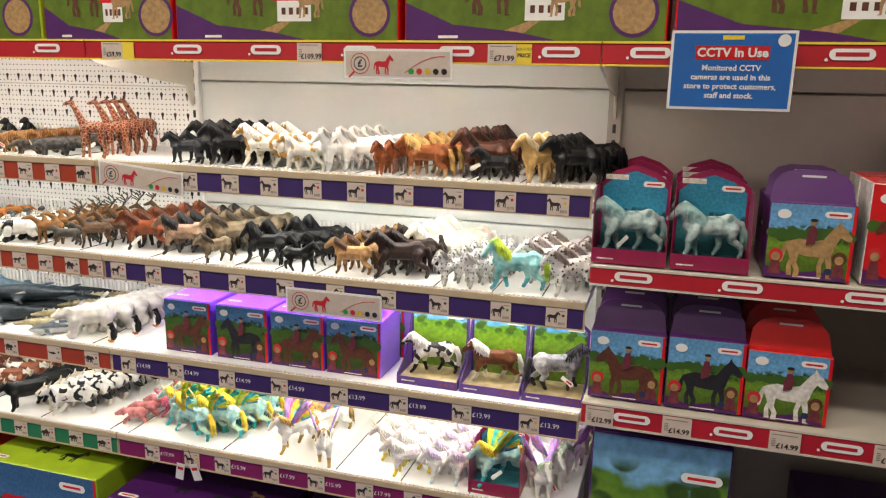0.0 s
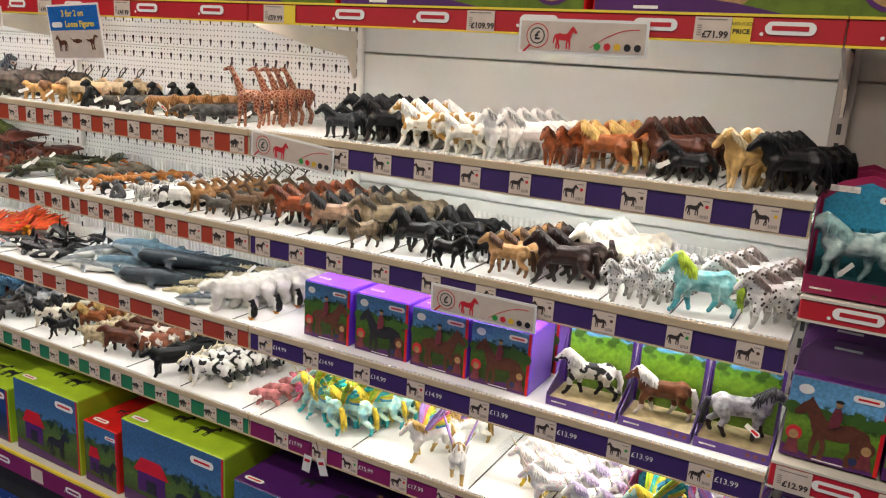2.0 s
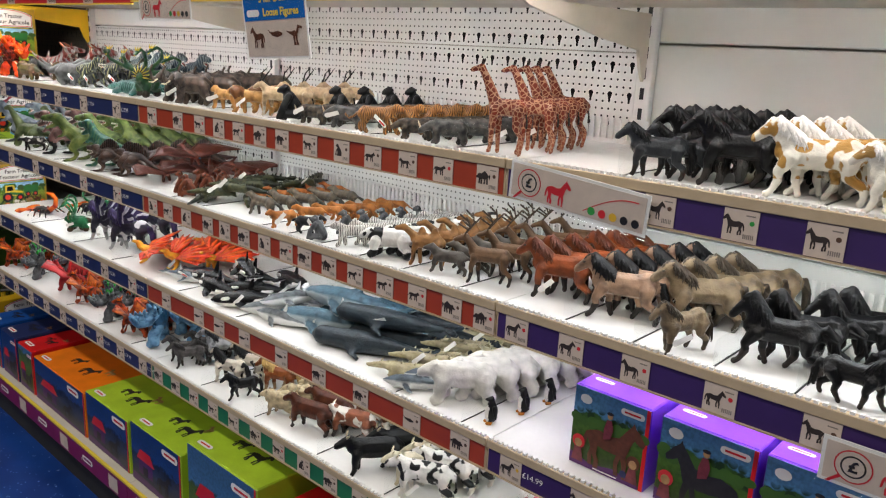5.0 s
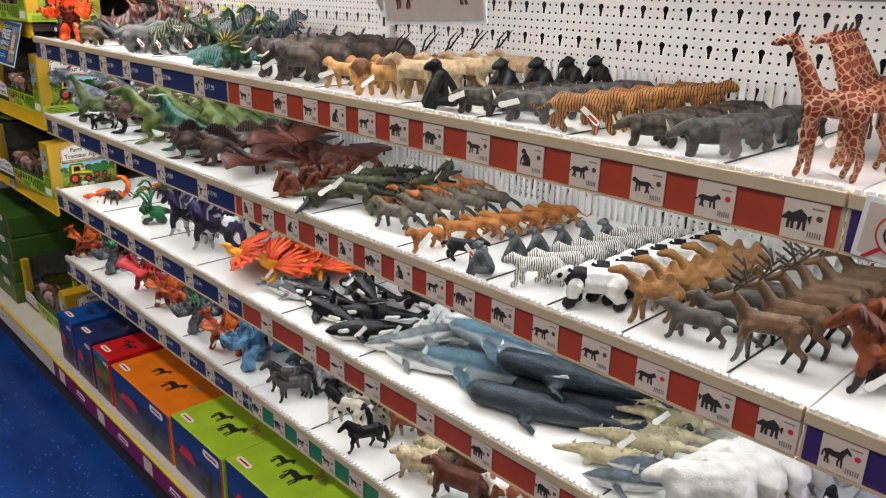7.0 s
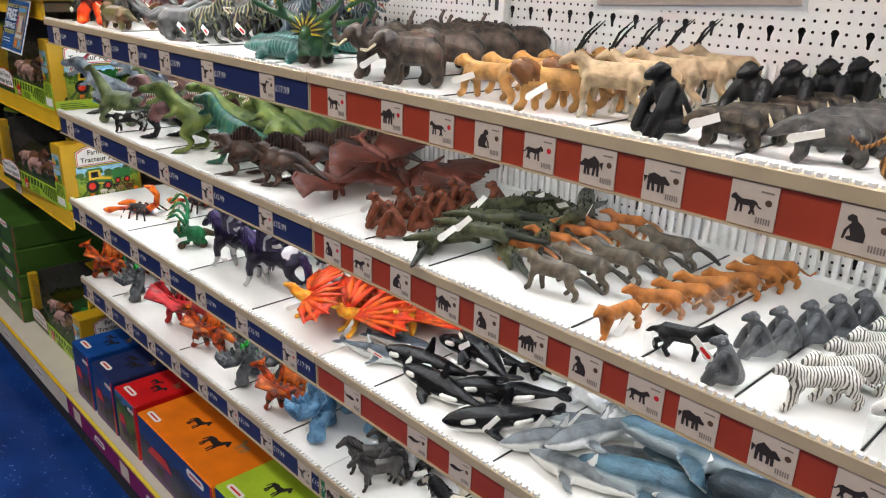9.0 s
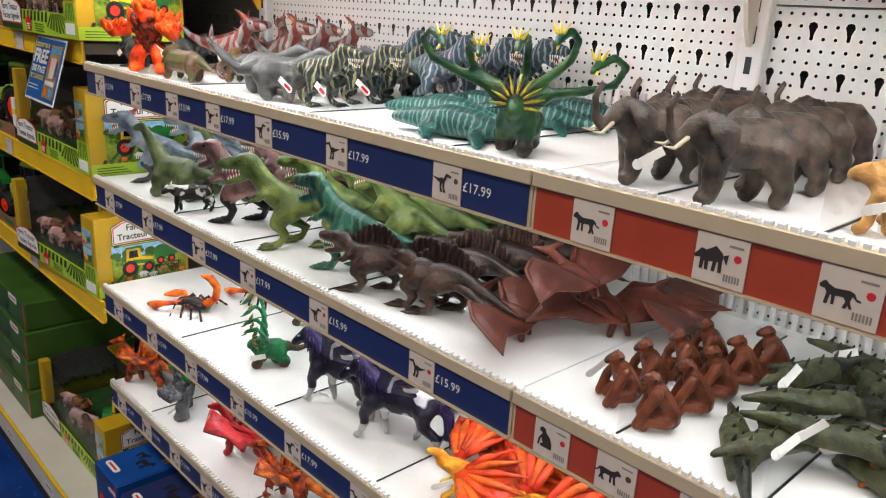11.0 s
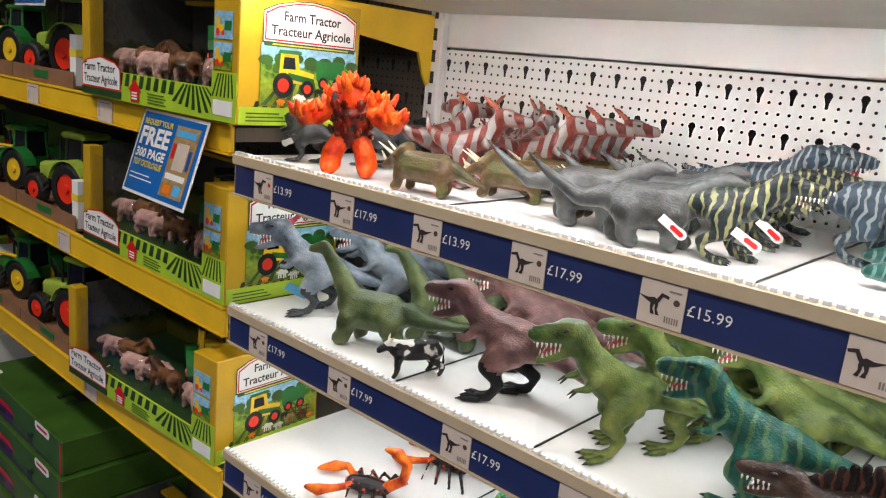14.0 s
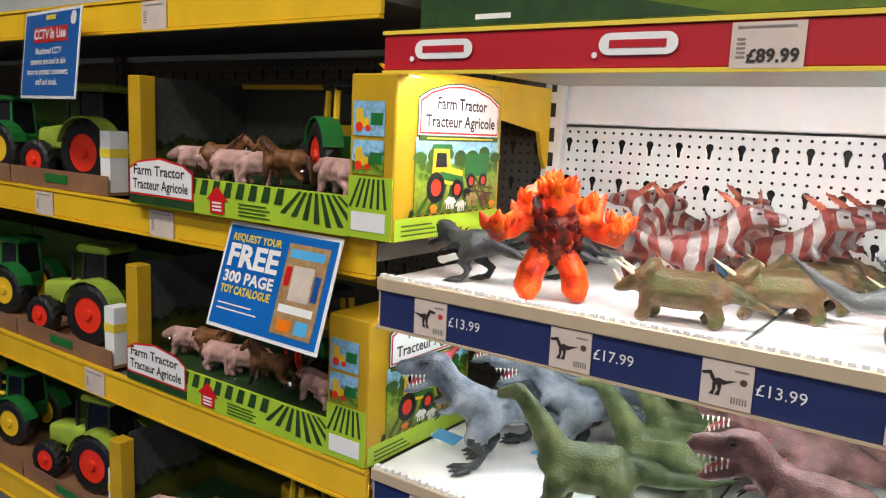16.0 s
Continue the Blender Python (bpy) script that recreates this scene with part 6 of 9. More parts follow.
wild(kind_of("toy_white_tiger", cat(), [coat("white_tiger", (0.74, 0.71, 0.66), (0.12, 0.11, 0.1), "stripes", 110), coat("white_tiger", (0.7, 0.7, 0.6), (0.05, 0.04, 0.035), "stripes", 90), coat("wt_leg", (0.65, 0.6, 0.52)), IVORY], 0.72), "white tiger with dark stripes", "white tiger", -0.345, 0.05, S2, 235, 7, 0.038)
wild(kind_of("toy_panda", bear(), [coat("panda", (0.76, 0.74, 0.7)), JET, JET, IVORY], 0.78, 64), "black and white panda", "panda", -0.258, 0.05, S2, 222, 8, 0.036)
wild(kind_of("toy_camel", camel(), [coat("camel", (0.36, 0.19, 0.07)), HOOF, HOOF, IVORY], 0.72), "two-humped brown camel", "camel", -0.19, 0.06, S2, 205, 5, 0.045)
wild(kind_of("toy_anteater", dog(0.013, 0.04), [coat("anteater", (0.13, 0.115, 0.1)), coat("anteater", (0.13, 0.12, 0.1)), HOOF, IVORY], 0.79), "dark grey anteater", "anteater", -0.135, 0.055, S2, 200, 4, 0.045)
wild(kind_of("toy_deer", deer(), [coat("deer", (0.2, 0.12, 0.065)), coat("deer", (0.2, 0.12, 0.06)), HOOF, coat("antler", (0.1, 0.065, 0.04))], 0.81, 50), "brown stag with antlers", "deer", -0.065, 0.06, S2, 205, 6, 0.045)
# sea animals and bears, third shelf
orca = kind_of("toy_orca", sea_beast(0.17, 0.022, True, 0.03, patch=True), [coat("orca", (0.012, 0.012, 0.014), (0.78, 0.77, 0.75), "bib", rough=0.25), HW, HOOF, HOOF], 0.85, 56)
for x, y, ang, dz in ((-0.86, 0.09, 200, 0), (-0.80, 0.06, 185, 0), (-0.74, 0.12, 215, 0), (-0.83, 0.17, 190, 0), (-0.70, 0.07, 240, 0.0), (-0.74, 0.22, 170, 0), (-0.78, 0.12, 160, 0.036)):
    herd(orca, AL.format("glossy black and white orca"), "toy orca", x, y, S3 + dz, ang)
shark = kind_of("toy_shark", sea_beast(0.17, 0.018, False, 0.022, 0.35), [coat("shark", (0.2, 0.22, 0.235), (0.7, 0.7, 0.68), "belly"), HOOF, HOOF, HOOF], 0.85)
for x, y, ang, dz in ((-0.625, 0.09, 240, 0), (-0.56, 0.06, 195, 0), (-0.6, 0.15, 215, 0), (-0.52, 0.13, 205, 0), (-0.58, 0.1, 255, 0.03)):
    herd(shark, AL.format("grey shark with a white belly"), "toy shark", x, y, S3 + dz, ang)
belu = kind_of("toy_beluga", sea_beast(0.11, 0.015, True, 0), [coat("beluga", (0.7, 0.7, 0.69)), HOOF, HOOF, HOOF], 1.0)
for x, y, ang, dz in ((-0.66, 0.2, 150, 0), (-0.6, 0.21, 60, 0.02), (-0.62, 0.24, 190, 0), (-0.55, 0.24, 220, 0)):
    herd(belu, AL.format("white beluga whale"), "toy beluga", x, y, S3 + dz, ang)
blue = kind_of("toy_whale", sea_beast(0.23, 0.024, True, 0.006), [coat("blue_whale", (0.085, 0.16, 0.21), (0.4, 0.45, 0.47), "belly"), HOOF, HOOF, HOOF], 1.0)
for x, y, ang, dz in ((-0.47, 0.1, 205, 0), (-0.43, 0.17, 200, 0), (-0.46, 0.23, 215, 0), (-0.45, 0.14, 190, 0.04)):
    herd(blue, AL.format("blue-grey whale"), "toy whale", x, y, S3 + dz, ang)
sperm = kind_of("toy_sperm_whale", sea_beast(0.23, 0.022, True, 0, 0.85), [coat("sperm", (0.04, 0.055, 0.068)), HOOF, HOOF, HOOF], 1.0)
for x, y, ang, dz in ((-0.345, 0.09, 205, 0), (-0.31, 0.15, 200, 0), (-0.3, 0.21, 210, 0), (-0.3, 0.27, 205, 0), (-0.33, 0.13, 195, 0.038)):
    herd(sperm, AL.format("dark slate blue sperm whale"), "toy whale", x, y, S3 + dz, ang)
pale = kind_of("toy_pale_crocodile", croc(), [coat("pale_croc", (0.6, 0.53, 0.36), (0.3, 0.26, 0.15), "blend", 120), coat("pale_spine", (0.62, 0.56, 0.4)), HOOF, IVORY], 1.05, 60)
for k in range(6):
    herd(pale, AL.format("pale cream crocodile"), "toy crocodile", -0.222 + 0.008 * (k % 2), 0.07 + 0.04 * k, S3 + 0.01 * (k % 2), 215, 1)
dol = kind_of("toy_dolphin", sea_beast(0.11, 0.013, True, 0.014, 0.3), [coat("dolphin", (0.12, 0.15, 0.18), (0.65, 0.66, 0.65), "belly"), HOOF, HOOF, HOOF], 1.0)
wild(dol, "grey dolphin with a pale belly", "dolphin", -0.185, 0.04, S3, 215, 2, 0.05)
wild(dol, "grey dolphin with a pale belly", "dolphin", -0.945, 0.06, S3, 20, 2, 0.05)
wild(kind_of("toy_polar_bear", bear(), [coat("polar", (0.64, 0.62, 0.57)), coat("polar", (0.64, 0.62, 0.57)), coat("polar", (0.74, 0.7, 0.7)), IVORY], 1.12), "white polar bear", "polar bear", -0.1, 0.065, S3, 222, 7, 0.04, 0.012)
wild(kind_of("toy_penguin", penguin(), [JET, HW, coat("penguin_foot", (0.6, 0.25, 0.03)), IVORY], 0.8, 34), "small black and white penguin", "penguin", -0.028, 0.045, S3, 240, 3, 0.06, 0.012)
# farm animals, fourth shelf
wild(kind_of("toy_sheep", sheep(), [coat("sheep", (0.6, 0.5, 0.33)), HOOF, coat("sheep_leg", (0.4, 0.3, 0.2)), IVORY], 1.05), "woolly cream sheep", "sheep", -0.57, 0.06, S4, 210, 5, 0.045)
bull = kind_of("toy_bull", cow(True), [coat("bull", (0.15, 0.05, 0.025)), HOOF, HOOF, IVORY], 0.92)
wild(bull, "dark red-brown bull", "bull", -0.48, 0.065, S4, 195, 5, 0.048)
wild(kind_of("toy_brown_cow", cow(), [coat("brown_cow", (0.33, 0.12, 0.06), (0.74, 0.7, 0.64), "patch", 46), HOOF, HOOF, IVORY], 0.9), "brown and white cow", "cow", -0.4, 0.1, S4, 198, 4, 0.05)
wild(kind_of("toy_black_bull", cow(True), [coat("black_bull", (0.015, 0.015, 0.016)), JET, JET, IVORY], 0.98), "black bull", "bull", -0.285, 0.055, S4, 235, 4, 0.055, 0.012)
hol = kind_of("toy_dairy_cow", cow(), [coat("holstein", (0.75, 0.73, 0.7), (0.014, 0.014, 0.015), "patch", 48), JET, coat("holstein_leg", (0.7, 0.66, 0.6)), IVORY], 0.98)
wild(hol, "black and white dairy cow", "cow", -0.165, 0.06, S4, 205, 5, 0.046, 0.008)
wild(kind_of("toy_pale_cow", cow(), [coat("charolais", (0.68, 0.62, 0.48)), IVORY, IVORY, IVORY], 0.85), "cream cow", "cow", -0.21, 0.08, S4, 225, 5, 0.046, 0.004)
wild(kind_of("toy_pig", pig(), [coat("pig", (0.68, 0.28, 0.28)), coat("pig", (0.6, 0.3, 0.3)), HOOF, IVORY], 1.0), "pink pig", "pig", 0.0, 0.06, S4, 205, 6, 0.042)
wild(kind_of("toy_flamingo", bird(0.05), [RAIN[0], coat("flamingo", (0.7, 0.2, 0.26)), HOOF, RAIN[0]], 0.8), "pink bird with folded wings", "flamingo", 0.05, 0.12, S4, 200, 3, 0.06)

# dinosaurs
DL = "toy dinosaur, {}, on shelf"


def dino(me, what, x, y, top, ang, n=1, dy=0.055, dx=0.006, **kw):
    return herd(me, DL.format(what), "toy dinosaur", x, y, top, ang, n, dy, dx, **kw)


gol = kind_of("toy_lava_golem", golem(), [coat("lava", (0.74, 0.04, 0.006), (0.82, 0.14, 0.01), "blend", 50), coat("lava_rock", (0.02, 0.01, 0.008), (0.3, 0.03, 0.004), "blend", 110), HOOF, coat("flame", (0.82, 0.17, 0.008))], 0.87, 52)
herd(gol, "translucent orange and black lava monster figure on a shelf", "toy monster", -1.835, 0.045, S1, -50, 1)
red_par = kind_of("toy_dinosaur", theropod(crest=True, jaw=False, low=-0.004, curl=0.02, rise=0.06), [coat("banded", (0.21, 0.045, 0.03), (0.27, 0.255, 0.24), "bands", 17, scaly=True), coat("banded_crest", (0.372, 0.124, 0.074), scaly=True), HOOF, IVORY], 0.68, 58)
for x_, y_, a_ in ((-1.735, 0.13, 20), (-1.8, 0.16, 70), (-1.7, 0.2, 100), (-1.76, 0.26, 330)):
    dino(red_par, "red and white banded with a crest", x_, y_, S1, a_, 1)
dino(red_par, "red and white banded with a crest", -1.79, 0.2, S1, 160, 2, 0.06)
dino(red_par, "red and white banded with a crest", -1.67, 0.18, S1, 10, 3, 0.05)
raptor = kind_of("toy_dinosaur", theropod(low=0.012), [coat("grey_raptor", (0.068, 0.068, 0.068), scaly=True), coat("mouth", (0.4, 0.1, 0.09)), HOOF, BONE], 0.56, 48)
dino(raptor, "small dark grey raptor", -1.88, 0.12, S1, 170, 4, 0.05, -0.01)
tri = kind_of("toy_dinosaur", ceratops(), [coat("tri", (0.19, 0.105, 0.055), (0.105, 0.125, 0.036), "blend", 26, scaly=True), coat("tri_frill", (0.12, 0.12, 0.045), (0.2, 0.1, 0.05), "blend", 60, scaly=True), HOOF, IVORY], 0.7, 56)
dino(tri, "brown-green horned triceratops", -1.715, 0.045, S1, 190, 1)
dino(tri, "brown-green horned triceratops", -1.655, 0.12, S1, 200, 3, 0.06)
sau = kind_of("toy_dinosaur", sauropod(0.55, 1.5), [coat("grey_sauropod", (0.085, 0.084, 0.08), (0.16, 0.165, 0.165), "blend", 44, scaly=True), coat("grey_sauropod", (0.07, 0.074, 0.074), (0.17, 0.19, 0.2), "blend", 70, scaly=True), HOOF, IVORY], 0.74, 58)
dino(sau, "grey long-necked sauropod", -1.535, 0.075, S1, 20, 1)
dino(sau, "grey long-necked sauropod", -1.495, 0.14, S1, 30, 3, 0.06, 0.01)
strp = kind_of("toy_dinosaur", theropod(low=0.004, curl=-0.018, rise=0.012), [coat("striped_dino", (0.032, 0.042, 0.048), (0.27, 0.27, 0.14), "stripes", 42, scaly=True), coat("mouth_pale", (0.3, 0.2, 0.12)), HOOF, BONE], 0.64, 58)
dino(strp, "dark green with pale stripes", -1.405, 0.075, S1, 10, 1)
dino(strp, "dark green with pale stripes", -1.415, 0.14, S1, 20, 2)
blur = kind_of("toy_dinosaur", theropod(low=0.002, curl=0.02, rise=0.02), [coat("blue_raptor", (0.06, 0.09, 0.12), (0.25, 0.285, 0.28), "stripes", 42, scaly=True), coat("mouth", (0.5, 0.12, 0.12)), HOOF, BONE], 0.76, 58)
dino(blur, "blue-grey striped with open jaws", -1.33, 0.2, S1, 0, 3, 0.05, 0.02)
dino(blur, "blue-grey striped with open jaws", -1.44, 0.22, S1, 5, 2, 0.05)
swim = kind_of("toy_dinosaur", swimmer(), [coat("teal_reptile", (0.024, 0.11, 0.098), (0.13, 0.25, 0.22), "stripes", 46, scaly=True), coat("teal_fin", (0.03, 0.14, 0.12), scaly=True), HOOF, IVORY], 0.66, 56)
dino(swim, "teal striped sea reptile with paddles", -1.225, 0.12, S1, 195, 1)
dino(swim, "teal striped sea reptile with paddles", -1.155, 0.065, S1, 190, 1)
dino(swim, "teal striped sea reptile with paddles", -1.165, 0.2, S1, 200, 2, 0.07)
hyd = kind_of("toy_hydra", hydra(), [coat("hydra", (0.012, 0.074, 0.034), (0.050, 0.124, 0.031), "blend", 50, scaly=True), coat("hydra_foot", (0.037, 0.025, 0.019), scaly=True), coat("hydra", (0.012, 0.062, 0.031), scaly=True), coat("hydra_tip", (0.62, 0.5, 0.06))], 0.72, 72)
herd(hyd, "green many-headed toy dragon with yellow crests on a shelf", "toy dragon", -1.075, 0.06, S1, -60, 1)

gry = kind_of("toy_dinosaur", theropod(low=-0.006, crest=True, shin=2), [coat("blue_grey_dino", (0.15, 0.185, 0.225), (0.34, 0.37, 0.4), "blend", 40, scaly=True), coat("pink_crest", (0.5, 0.1, 0.12), scaly=True), coat("grey_claw", (0.08, 0.085, 0.09)), BONE], 0.86, 58)
dino(gry, "pale blue-grey raptor standing tall", -1.925, 0.085, S2, 230, 1)
dino(gry, "pale blue-grey raptor standing tall", -1.91, 0.18, S2, 200, 3, 0.05, 0.02)
bra = kind_of("toy_dinosaur", sauropod(1.15, 0.5), [coat("green_sauropod", (0.085, 0.12, 0.045), (0.17, 0.195, 0.09), "blend", 34, scaly=True), coat("green_tail", (0.08, 0.11, 0.045), scaly=True), HOOF, IVORY], 0.9, 60)
dino(bra, "green long-necked brachiosaurus", -1.79, 0.06, S2, 205, 1)
dino(bra, "green long-necked brachiosaurus", -1.75, 0.14, S2, 200, 3, 0.065)
rex = kind_of("toy_dinosaur", theropod(low=0.003, curl=0.022, shin=2), [coat("rex", (0.29, 0.16, 0.145), (0.12, 0.07, 0.065), "blend", 34, scaly=True), coat("rex_jaw", (0.42, 0.13, 0.12), scaly=True), JET, BONE], 0.95, 66)
dino(rex, "brown and pink tyrannosaurus with open jaws", -1.6, 0.075, S2, 200, 1)
dino(rex, "brown and pink tyrannosaurus with open jaws", -1.63, 0.17, S2, 205, 3, 0.055, 0.01)
calf = kind_of("toy_calf", cow(), [coat("calf", (0.03, 0.026, 0.024), (0.6, 0.58, 0.54), "patch", 60), JET, HOOF, IVORY], 0.6)
herd(calf, AL.format("black and white calf misplaced among dinosaurs"), "toy calf", -1.7, 0.04, S2, 240, 1)
allo = kind_of("toy_dinosaur", theropod(low=-0.008, curl=0.02), [coat("green_allo", (0.075, 0.135, 0.03), (0.26, 0.29, 0.09), "blend", 40, scaly=True), coat("mouth", (0.5, 0.14, 0.12)), HOOF, BONE], 0.86, 62)
teala = kind_of("toy_dinosaur", theropod(low=-0.003, curl=-0.02), [coat("teal_allo", (0.03, 0.15, 0.115), (0.11, 0.2, 0.1), "stripes", 26, scaly=True), coat("mouth", (0.5, 0.14, 0.12)), HOOF, BONE], 0.86, 62)
dino(allo, "bright green with open jaws", -1.435, 0.13, S2, 215, 4, 0.05, 0.012)
dino(teala, "teal green with open jaws", -1.35, 0.075, S2, 195, 1)
dino(allo, "bright green with open jaws", -1.34, 0.16, S2, 200, 4, 0.05, 0.01)
spi = kind_of("toy_dinosaur", theropod(sail=True, low=0.016, curl=0.016), [coat("spino", (0.035, 0.022, 0.018), (0.12, 0.07, 0.05), "blend", 70, scaly=True), coat("spino_sail", (0.04, 0.028, 0.024), (0.13, 0.06, 0.04), "stripes", 40, scaly=True), HOOF, BONE], 0.78, 60)
spi.transform(Matrix.Diagonal((1.05, 1, 0.84, 1)))
dino(spi, "dark brown spinosaurus with a tall back sail", -1.195, 0.07, S2, 192, 1)
dino(spi, "dark brown spinosaurus with a tall back sail", -1.185, 0.14, S2, 192, 3, 0.055, 0.01)
pte = kind_of("toy_pterosaur", pterosaur(), [coat("pterosaur", (0.24, 0.065, 0.035), (0.11, 0.045, 0.035), "blend", 45, scaly=True), coat("ptero_wing", (0.26, 0.075, 0.045), (0.1, 0.045, 0.04), "blend", 34, scaly=True), HOOF, BONE], 0.78, 60)
for x, y, ang, dz in ((-1.085, 0.09, 200, 0), (-1.03, 0.19, 150, 0), (-1.11, 0.22, 215, 0), (-1.05, 0.15, 185, 0.04), (-0.98, 0.24, 195, 0)):
    for ob in herd(pte, "red-brown toy pterosaur with spread wings in a pile", "toy pterosaur", x, y, S2 + dz, ang):
        if y < 0.16:
            blue_tag(ob, random.Random(3))
            blue_tag(ob, random.Random(8))

for me, what, x, y, ang in ((allo, "bright green with open jaws", -1.47, 0.065, 225), (spi, "dark brown with a tall back sail", -1.27, 0.055, 196), (spi, "dark brown with a tall back sail", -1.17, 0.07, 190), (gry, "pale blue-grey raptor", -1.86, 0.16, 215), (spi, "dark brown with a tall back sail", -1.18, 0.19, 195)):
    dino(me, what, x, y, S2, ang, 1)
for me, what, x, y, ang in ((sau, "grey long-necked sauropod", -1.465, 0.055, 25), (swim, "teal striped sea reptile with paddles", -1.25, 0.2, 200), (raptor, "small dark grey raptor", -1.93, 0.06, 190), (tri, "brown-green horned triceratops", -1.54, 0.12, 195)):
    dino(me, what, x, y, S1, ang, 1)

# fantasy creatures
sco = kind_of("toy_scorpion", scorpion(), [coat("scorpion", (0.02, 0.014, 0.014), (0.55, 0.06, 0.02), "spots", 110), coat("scorpion_red", (0.65, 0.06, 0.015), (0.8, 0.25, 0.02), "blend", 60), HOOF, IVORY], 0.85, 54)
ML = "toy creature, {}, on shelf"
for x, y, ang in ((-1.8, 0.08, 215), (-1.77, 0.2, 190)):
    herd(sco, ML.format("black and red scorpion"), "toy creature", x, y, S3, ang)
plant = kind_of("toy_plant_dragon", hydra(4), [coat("plant", (0.02, 0.15, 0.06), (0.03, 0.25, 0.1), "blend", 50), coat("plant_foot", (0.12, 0.08, 0.04)), HOOF, coat("plant_leaf", (0.3, 0.3, 0.06))], 0.62, 60)
for x, y, ang in ((-1.53, 0.075, 240), (-1.5, 0.2, 215), (-1.62, 0.2, 200)):
    herd(plant, ML.format("green plant-like dragon"), "toy creature", x, y, S3, ang)
grif = kind_of("toy_griffin", horse(wings=(1, 1, 4, 1, 1, 0, 1), stride=0.018, mane=1.3), [coat("griffin", (0.03, 0.025, 0.05), (0.6, 0.58, 0.6), "patch", 22), coat("griffin_wing", (0.05, 0.03, 0.12)), coat("griffin_leg", (0.5, 0.5, 0.5)), IVORY, coat("griffin_pale", (0.6, 0.6, 0.64))], 1.05)
for x, y, ang in ((-1.36, 0.085, 200), (-1.31, 0.19, 195), (-1.25, 0.09, 205)):
    herd(grif, ML.format("black, violet and white winged beast"), "toy creature", x, y, S3, ang)
pho = kind_of("toy_phoenix", bird(), [coat("phoenix", (0.7, 0.035, 0.015), (0.75, 0.12, 0.02), "blend", 30), coat("phoenix_body", (0.8, 0.25, 0.02), (0.75, 0.5, 0.05), "blend", 70), HOOF, coat("phoenix_gold", (0.8, 0.16, 0.015))], 0.95)
pho.transform(Matrix.Diagonal((1, 1, 0.72, 1)))
for x, y, ang in ((-1.13, 0.075, 225), (-1.03, 0.09, 262), (-1.07, 0.2, 240), (-0.965, 0.15, 285)):
    herd(pho, ML.format("red and orange phoenix with spread wings"), "toy creature", x, y, S3, ang)
lav = kind_of("toy_lava_beast", dragon(0.045), [coat("lava_beast", (0.03, 0.016, 0.012), (0.6, 0.1, 0.01), "blend", 80), coat("lava_wing", (0.25, 0.05, 0.015), (0.7, 0.2, 0.02), "blend", 70), HOOF, coat("flame2", (0.8, 0.2, 0.01))], 1.17)
rdr = kind_of("toy_red_dragon", dragon(0.075), [coat("red_dragon", (0.5, 0.02, 0.025)), coat("red_wing", (0.55, 0.04, 0.045)), HOOF, coat("red_spike", (0.3, 0.02, 0.02))], 1.19)
stone = kind_of("toy_stone_monster", golem(), [coat("stone", (0.1, 0.105, 0.11), (0.2, 0.21, 0.22), "blend", 60), coat("stone", (0.1, 0.1, 0.11)), HOOF, coat("neon_leaf", (0.06, 0.5, 0.09))], 0.86, 46)
ice = kind_of("toy_ice_monster", golem(), [coat("ice", (0.1, 0.25, 0.42), (0.24, 0.42, 0.6), "blend", 60), coat("ice_dark", (0.06, 0.17, 0.3)), HOOF, coat("ice_lite", (0.3, 0.5, 0.66))], 1.03, 50)
for me, what, x, y, ang in (
    (lav, "black and orange fire beast", -1.95, 0.05, 215), (lav, "black and orange fire beast", -1.9, 0.13, 205), (lav, "black and orange fire beast", -1.94, 0.2, 205), (stone, "grey-green stone monster", -1.79, 0.055, 240), (stone, "grey-green stone monster", -1.76, 0.14, 230),
    (rdr, "red dragon with folded wings", -1.6, 0.07, 205), (rdr, "red dragon with folded wings", -1.56, 0.17, 200), (lav, "black and orange fire beast", -1.46, 0.06, 205), (lav, "black and orange fire beast", -1.42, 0.14, 215), (grif, "dark violet winged beast", -1.37, 0.16, 200),
    (stone, "grey stone beast with green crystals", -1.3, 0.055, 215), (stone, "grey stone beast with green crystals", -1.25, 0.11, 200), (stone, "grey stone beast with green crystals", -1.22, 0.2, 210), (lav, "small black and orange beast", -1.17, 0.05, 205),
    (ice, "pale blue ice monster", -1.07, 0.065, 215), (ice, "pale blue ice monster", -1.03, 0.15, 205), (ice, "pale blue ice monster", -1.0, 0.235, 205), (ice, "pale blue ice monster", -1.11, 0.16, 215),
):
    herd(me, ML.format(what), "toy creature", x, y, S4, ang)
    if y < 0.08:
        herd(me, ML.format(what), "toy creature", x + 0.045, y + 0.085, S4, ang + 25)
        herd(me, ML.format(what), "toy creature", x - 0.01, y + 0.175, S4, ang - 15)


# ---- boxes ----
MEADOW = scenery("meadow_print", (0.16, 0.42, 0.72), (0.07, 0.16, 0.02), (0.16, 0.3, 0.025))
LEAS = scenery("bright_meadow_print", (0.12, 0.4, 0.78), (0.12, 0.3, 0.02), (0.22, 0.42, 0.03), 0.17)
# Darker copy of the meadow print: the shade on box fronts is coloured in.
MEADOW_SHADE = scenery("shaded_meadow_print", (0.08, 0.22, 0.42), (0.03, 0.08, 0.012), (0.06, 0.13, 0.012))
# Grey-sky farm print, darkened further for the shade inside the window boxes.
FARM_SHADE = scenery("shaded_farm_print", (0.075, 0.075, 0.072), (0.018, 0.035, 0.008), (0.09, 0.085, 0.01))
LAGOON = scenery("lagoon_print", (0.03, 0.3, 0.5), (0.02, 0.22, 0.32), (0.04, 0.3, 0.36))
